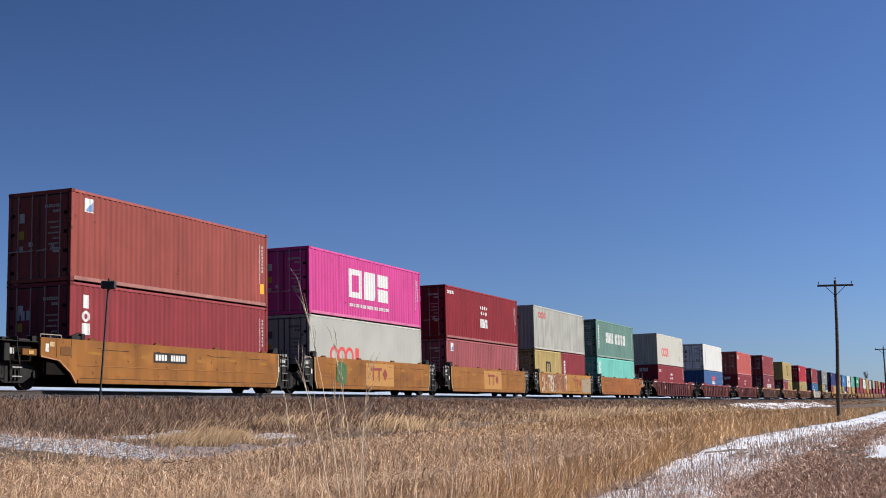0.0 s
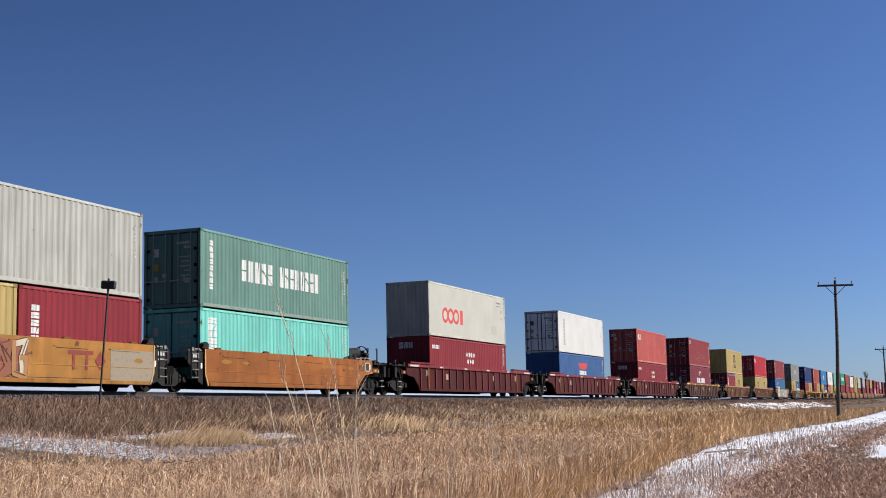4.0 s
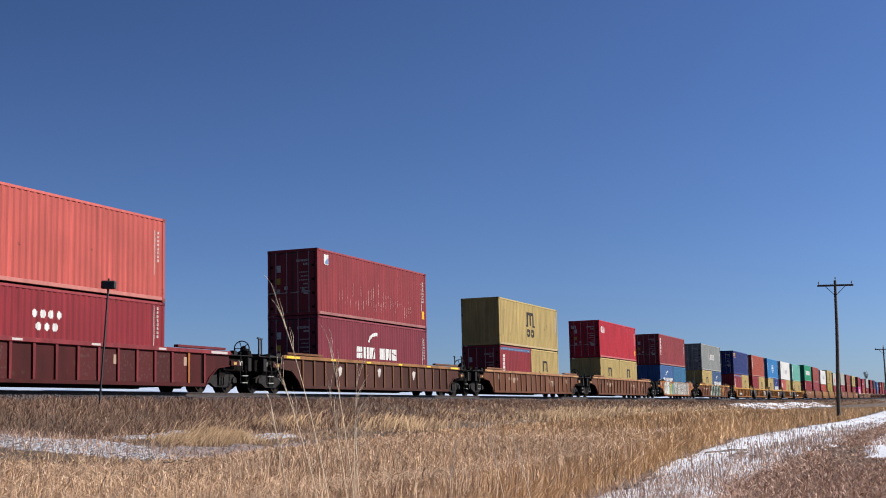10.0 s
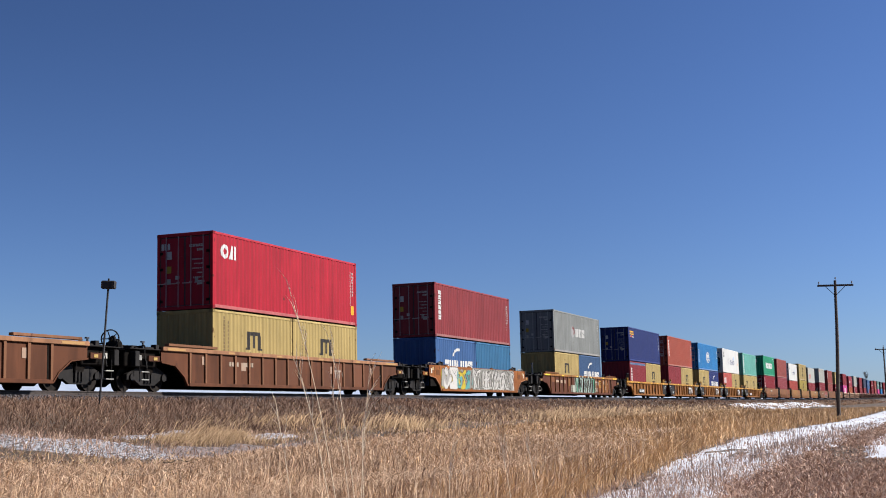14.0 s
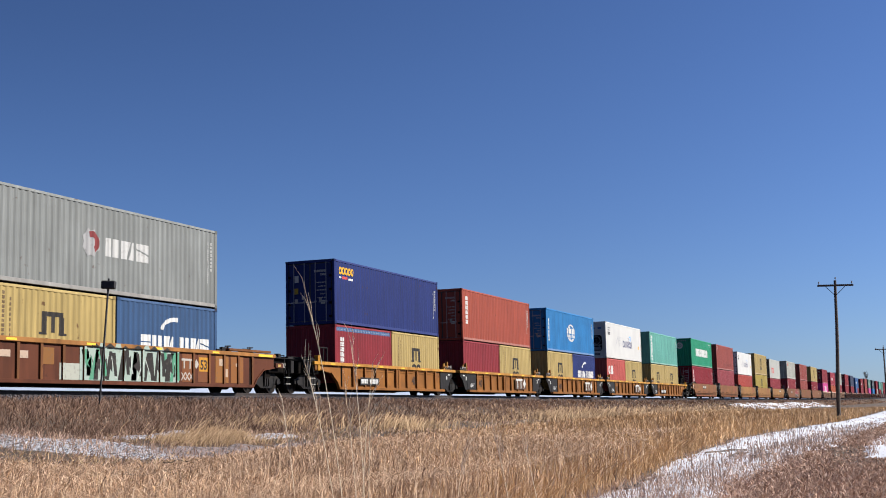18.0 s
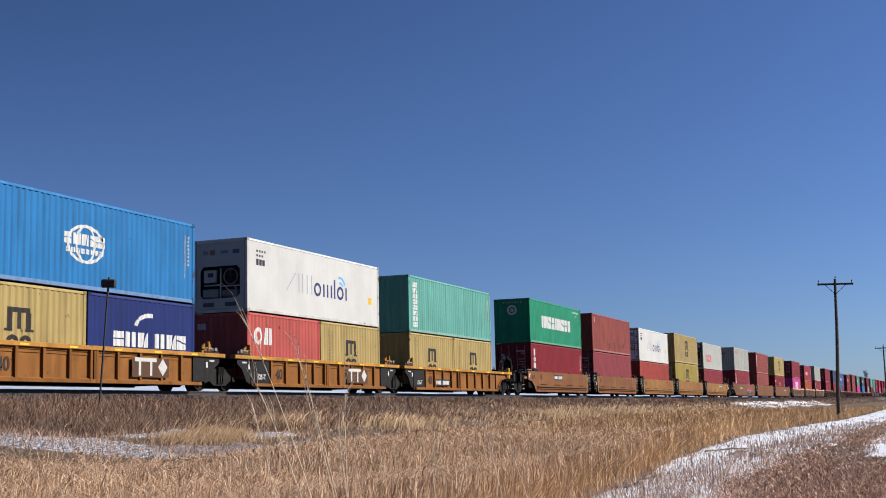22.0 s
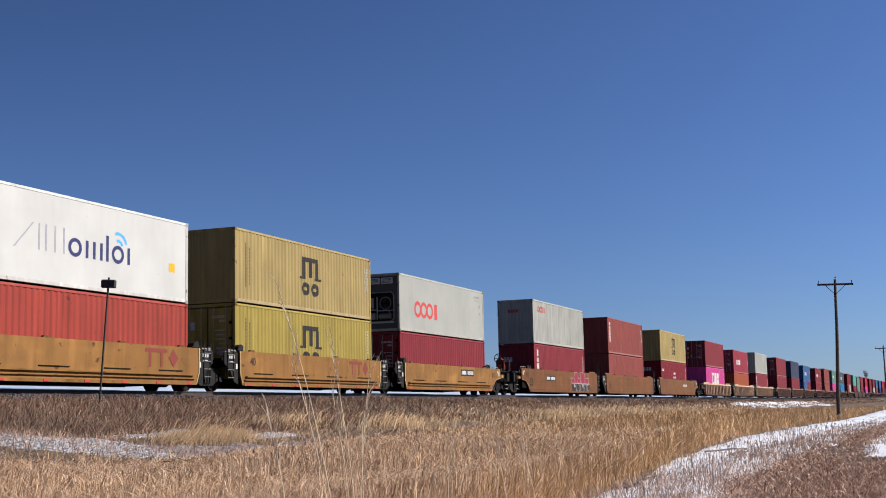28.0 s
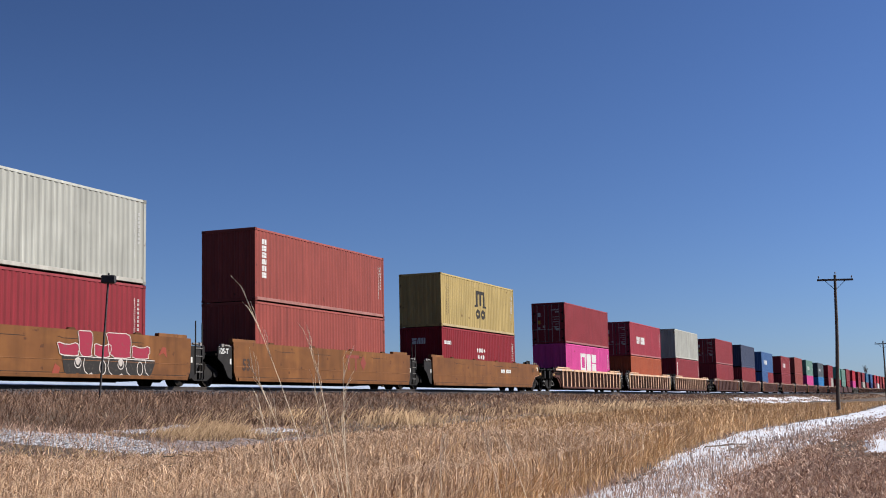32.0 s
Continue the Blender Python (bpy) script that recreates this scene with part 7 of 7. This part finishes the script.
def two_tone(car, blocks, x0, x1, z0, zm, y):
    """Sprayed letters: pink upper halves, black lower halves with drips, all edged in white."""
    pink, edge = [], []
    for a, b, top, lean in blocks:
        m_ = (a + b) / 2
        p = [(a, zm), (a + lean * .4, top - .2), (a + lean - .06, top), (m_ + lean, top - (.0 if top > 1.5 else .1)), (b + lean * .6, top + .01), (b + lean * .2 + .05, top - .25), (b - .06, zm + .15), (b, zm)]
        p = rounded(p, 1)
        pink.append(p)
        edge += band(p + p[:1], .013)
    low = [(x0, zm + .02), (x0 + .12, z0 + .16)]
    for i in range(12):
        f = (i + .5) / 12
        low.append((x0 + .2 + (x1 - x0 - .3) * f, z0 + (.13 if i % 3 == 1 else 0)))
    low += [(x1 - .05, z0 + .2), (x1 + .12, zm - .1), (x1 - .1, zm)]
    side_marks(car, "graffiti", ("tt_low", x0), [low], BLACK, y - .002, "black sprayed lower halves of letters")
    side_marks(car, "graffiti", ("tt_top", x0), pink, (.17, .013, .03), y - .004, "pink sprayed upper halves of letters", .0003)
    edge += band([(x0 - .05, zm + .02), (x0 + (x1 - x0) * .4, zm - .02), (x1 + .1, zm - .04)], .012)
    fill = []
    for k, f in enumerate((.16, .42, .62, .84)):
        cx, cz, h = x0 + (x1 - x0) * f, zm - .2 - .12 * (k % 2), .17 + .06 * (k % 2)
        edge += ring(cx, cz, .17, h, .03)
        if k % 2 == 0:
            fill.append([(cx + .1 * math.cos(a * math.tau / 10), cz + .05 + .12 * math.sin(a * math.tau / 10)) for a in range(10)])
        edge += band([(cx + .32, zm - .05), (cx + .26, zm - .25), (cx + .34, zm - .45), (cx + .55, z0 + .05)], .014)
    fill += [[(x0 + (x1 - x0) * f, z0 + .01), (x0 + (x1 - x0) * f + .5, z0 + .01), (x0 + (x1 - x0) * f + .4, z0 + .15)] for f in (.22, .55)]
    side_marks(car, "graffiti", ("tt_fill", x0), fill, (.28, .25, .23), y - .008, "pale sprayed drips")
    side_marks(car, "graffiti", ("tt_edge", x0), edge, (.34, .31, .29), y - .01, "white sprayed edges", .0003)


two_tone(CARS[24], [(7.4, 8.3, 1.28, -.1), (8.32, 8.95, 1.645, -.05), (9.05, 9.85, 1.3, .05), (9.8, 10.95, 1.645, -.15), (11.0, 11.95, 1.3, .05)], 7.5, 12.2, .23, .86, YS)
side_marks(CARS[24], "graffiti", ("dab", 24), [[(7.05, .3), (7.35, .26), (7.45, .5), (7.2, .62)], [(12.5, 1.0), (12.75, 1.3), (12.95, 1.28), (13.0, .95), (12.8, 1.1)]], (.16, .03, .018), YS, "faded red sprayed dabs")
words(CARS[25], "125-T", -3.05, 1.2, .27, -.25, WHITE)
# touched-up spots on the smooth sides
for k in (1, 2, 3, 4, 5):
    tr_ = random.Random(k)
    spots = []
    for x in (1.2, 3.2, 6.6, 9.4, 11.6):
        if k in (2, 3, 4) and 4.5 < x < 8.2:
            continue
        x, z, w, h = x + tr_.uniform(-.5, .5), 1.05 + tr_.uniform(-.1, .12), tr_.uniform(.2, .5), tr_.uniform(.05, .1)
        spots.append([(x + w * math.cos(a * math.tau / 22) * tr_.uniform(.75, 1), z + h * math.sin(a * math.tau / 22) * tr_.uniform(.55, 1)) for a in range(22)])
    side_marks(CARS[k], "graffiti", ("spots", k), spots, (.172, .078, .0125), YS + .002, "yellow touched-up paint spots")
gear = mesh("top_gear", GRIMEM, lambda bm: [rod(bm, (-.5, 0, .05), (.5, 0, .05), .035, 6), box(bm, -.2, .15, -.06, .06, 0, .16), rod(bm, (.3, 0, 0), (.3, 0, .22), .03, 6), rod(bm, (.1, 0, .2), (.5, 0, .22), .025, 6)])
for x in (LEN + .3, LEN + 1.9):
    part("lock_gear", gear, CARS[13], at=(x, -.1, 1.5))
stencil(CARS[14], 1, 1.9, .4, -.303)
words(CARS[14], "40", 8.0, .5, .55, YL, INK)
for k, x in ((15, 8.1), (16, 8.1), (17, 8.1)):
    side_marks(CARS[k], "data_panel", ("tp",), rect(8.05, .41, 2.1, .64), (.055, .026, .013), -.303, "dark brown patch behind a white block mark")
    red_mark(CARS[k], 8.2, .46, -.309, 1.05, (.33, .33, .31))
for k in (15, 16, 17, 18):
    words(CARS[k], "125-T", .3, .46, .27, -.256, WHITE)
    words(CARS[k], "40", 1.82, .5, .55, YL, INK)
stencil(CARS[18], 2, 2.6, .4, -.303)
stencil(CARS[19], 3, 4.0, 1.0, YS)
words(CARS[19], "40", .9, 1.0, .4, YS, INK)
for k in (20, 21, 22):
    red_mark(CARS[k], 9.2, .78, YS, 1.1)
    words(CARS[k], "40", .6, 1.0, .4, YS, INK)
    words(CARS[k], "125-T", -.95, 1.15, .2, -.232, WHITE)
stencil(CARS[23], 4, 7.5, 1.0, YS)
stencil(CARS[24], 5, 1.55, .95, YS)
side_marks(CARS[5], "data_panel", ("ep", 5), rect(LEN + 1.05, 1.02, .42, .4), (.3, .3, .29), YS - .002, "small framed data plate")
side_marks(CARS[5], "lettering", ("ep2", 5), rect(LEN + 1.09, 1.06, .34, .32), (.02, .02, .02), YS - .006)
words(CARS[24], "53", -2.05, .6, .68, YS, (.012, .008, .007))
words(CARS[25], "53", -1.5, .62, .6, YS, INK)
red_mark(CARS[25], 7.3, .8, YS, 1.2)
stencil(CARS[26], 6, 8.5, .95, YS, False)
for x, z in ((1.4, .72), (5.5, .74), (9.6, .7)):
    side_marks(CARS[9], "label_plate", ("shield", x), [[(x, z + .36), (x + .13, z), (x + .3, z + .12), (x + .42, z + .4), (x + .2, z + .46)]], (.3, .28, .26), YR, "torn white paper patch")
for k in (6, 7, 8, 10, 11):
    for x, z in ((-1.1, .95), (1.6, .8), (9.0, .85), (13.0, .9)):
        side_marks(CARS[k], "label_plate", ("lp", x), rect(x, z, .34, .3), (.22, .15, .11), YR, "small faded data plate")

# ---- tall reeds swaying close by ----
STALKS = []


def reed(x, y, h, droop, seed):
    rr = random.Random(seed)
    top = thing("grass_stalk", "tall pale dry reed with a drooping feathery head", "grass", "tall reeds in the foreground")
    top.location = (x, y, float(ground_z(x, y)) - .05)
    top.rotation_euler = (0, 0, radians(-YAW))

    def spine(f):
        return Vector((droop * f ** 3, .05 * math.sin(seed) * f * f, h * (f - .04 * abs(droop) * f * f)))

    def stem(bm):
        for i in range(12):
            rod(bm, spine(i / 12), spine((i + 1) / 12), .0036 - .0002 * i, 5, .0034 - .0002 * i)

    def head(bm):
        for j in range(9):
            f = .80 + .19 * j / 8
            o = spine(f)
            d = Vector((.02 + droop * .3 + rr.uniform(-.03, .05), rr.uniform(-.03, .03), rr.uniform(.12, .2)))
            m = o + d * .55
            rod(bm, o, m, .0014, 4, .0019)
            rod(bm, m, o + d + Vector((droop * .15 + rr.uniform(-.02, .03), 0, -.01)), .0019, 4, .0006)

    def leaf(bm):
        for k in range(2):
            z, s = h * (.12 + .2 * k), (-1) ** (k + seed)
            v = [bm.verts.new(p) for p in ((0, -.004, z), (0, .004, z), (s * .05, .004, z + .2), (s * .05, -.004, z + .2), (s * .14, 0, z + .33))]
            bm.faces.new((v[0], v[1], v[2], v[3])), bm.faces.new((v[3], v[2], v[4]))
    part("stem", mesh(("stem", seed), STALKM, stem), top)
    part("seed_head", mesh(("head", seed), STALKM, head), top)
    part("leaves", mesh(("leaf", seed), STALKM, leaf), top)
    STALKS.append((top, seed))


# distance from the near corner, bearing, height and droop of each reed
for k, (r, a, h, dr) in enumerate(((7.0, 25.8, 1.98, -.12), (7.3, 25.3, 1.72, -.08), (6.8, 26.0, 1.6, -.1), (7.6, 25.0, 1.25, .05), (7.2, 28.2, 1.3, -.08), (8.0, 25.5, 1.4, -.05), (8.4, 18.6, 1.12, -.08), (7.4, 25.6, 1.5, .06), (8.8, 21.5, 1.0, .05), (9.5, 17.2, 1.05, -.06))):
    reed(r * math.cos(radians(a)), r * math.sin(radians(a)), h, dr, 60 + k)


def branch(name, x0, y0, x1, y1, r, lift, label):
    """A dead branch lying from one point to the other, kinked on the way, with side twigs."""
    rr = random.Random(int(x0 * 10 + y0 * 7))
    top = thing(name, label, "branch")
    top.location = (x0, y0, float(ground_z(x0, y0)) + lift)
    d = Vector((x1 - x0, y1 - y0, float(ground_z(x1, y1) - ground_z(x0, y0))))
    pts = [d * f + Vector((rr.uniform(-.03, .03), rr.uniform(-.04, .04), rr.uniform(0, .05))) * (1 if 0 < f < 1 else 0) for f in (0, .25, .5, .75, 1)]
    part("limb", mesh(("limb", x0, y0), POLEM, lambda bm: [rod(bm, pts[i], pts[i + 1], r * (1 - .15 * i), 6, r * (.85 - .15 * i)) for i in range(4)]), top)
    for i in (1, 2, 3):
        e = pts[i] + d * rr.uniform(.1, .22) + Vector((rr.uniform(-.15, .15), rr.uniform(-.2, .2), rr.uniform(.0, .05)))
        part("side_twig", mesh(("twig", x0, y0, i), POLEM, lambda bm: rod(bm, pts[i], e, r * .5, 5, r * .2)), top)


for x0, y0, x1, y1, r in ((18.9, 4.75, 19.9, 4.6, .03), (18.6, 4.55, 19.5, 4.5, .035), (20.6, 4.95, 24.0, 5.0, .022), (33.9, 6.1, 36.2, 5.2, .03), (32.4, 5.3, 35.8, 4.7, .025), (30.2, 4.3, 31.0, 4.1, .05)):
    branch("fallen_branch", x0, y0, x1, y1, r, .045, "dark dead branch lying in the trodden snow")
for x0, y0, x1, y1, r in ((11.6, 8.6, 12.4, 8.2, .009), (14.6, 9.9, 14.9, 9.6, .006), (15.5, 7.2, 16.2, 6.9, .01)):
    branch("dead_twig", x0, y0, x1, y1, r, .5, "dark broken twig caught in the dry grass")


# ---- what moves ----
SLACK = [.03, -.03, -.15, -.16, -.05, .03, .12, .16, .15, .06, -.08, -.13, -.06, -.05, -.03, 0, .05]      # the train runs in and out a little, every 2 s


def run(t):
    """How far the train has come at t seconds."""
    return 13.923 * t - .00266 * t * t + float(np.interp(t, np.arange(0, 34, 2), SLACK))


def motions():
    times = [0, 2, 4, 6, 8, 10, 12, 14, 16, 18, 20, 22, 24, 26, 28, 30, 32]
    for ob, x, y, z in MOVING:
        walk(ob, [(t, pose(x - run(t), y, RAIL + z + float(grade(x - run(t))))) for t in times])
    for x, sets in ((-.9, WHEELS[0]), (.9, WHEELS[1])):
        first = sets[0]
        walk(first, [(i / 30, pose(x, 0, .42, 0, -math.degrees(run(i / 30) / .42) % 360, 0)) for i in range(961)])
        for ob in sets[1:]:
            ob.rotation_mode = "QUATERNION"
            ob.animation_data_create()
            ob.animation_data.action = first.animation_data.action
            ob.animation_data.action_slot = first.animation_data.action_slot
    # lean of the tallest reed, in degrees
    sway = [(0, -4.6), (1, -5), (2, -6), (3, -6), (4.5, -11), (6, -15.3), (7, -9), (8, -8), (9, -11), (10, -8.7), (11, -10.9), (12, -10), (13, -4), (14, -6.3), (15.5, -8), (17, -6), (18, -3.9),
            (19, -8), (20, -13.4), (21, -11), (22, -14.9), (23, -11.9), (24, -10), (25, -12), (26.5, -10), (28, -8), (29, -10.8), (30, -8), (31, -8.9), (32, -13.5)]
    axis = Vector((math.sin(radians(YAW)), math.cos(radians(YAW)), 0))
    for ob, seed in STALKS:
        p = Matrix.Translation(ob.location)
        rr = random.Random(seed)
        gain, off, ph = (1, 0, 0) if seed == 60 else (rr.uniform(.5, 1.0), rr.uniform(-2, 5), rr.uniform(0, 6))
        rows = []
        for t, s in sway:
            s = s * gain + off + (0 if seed == 60 else 1.6 * math.sin(t * 2.3 + ph))
            rows.append((t, p @ Matrix.Rotation(radians(s), 4, axis) @ pose(0, 0, 0, 0, 0, -YAW)))
        walk(ob, rows)


motions()
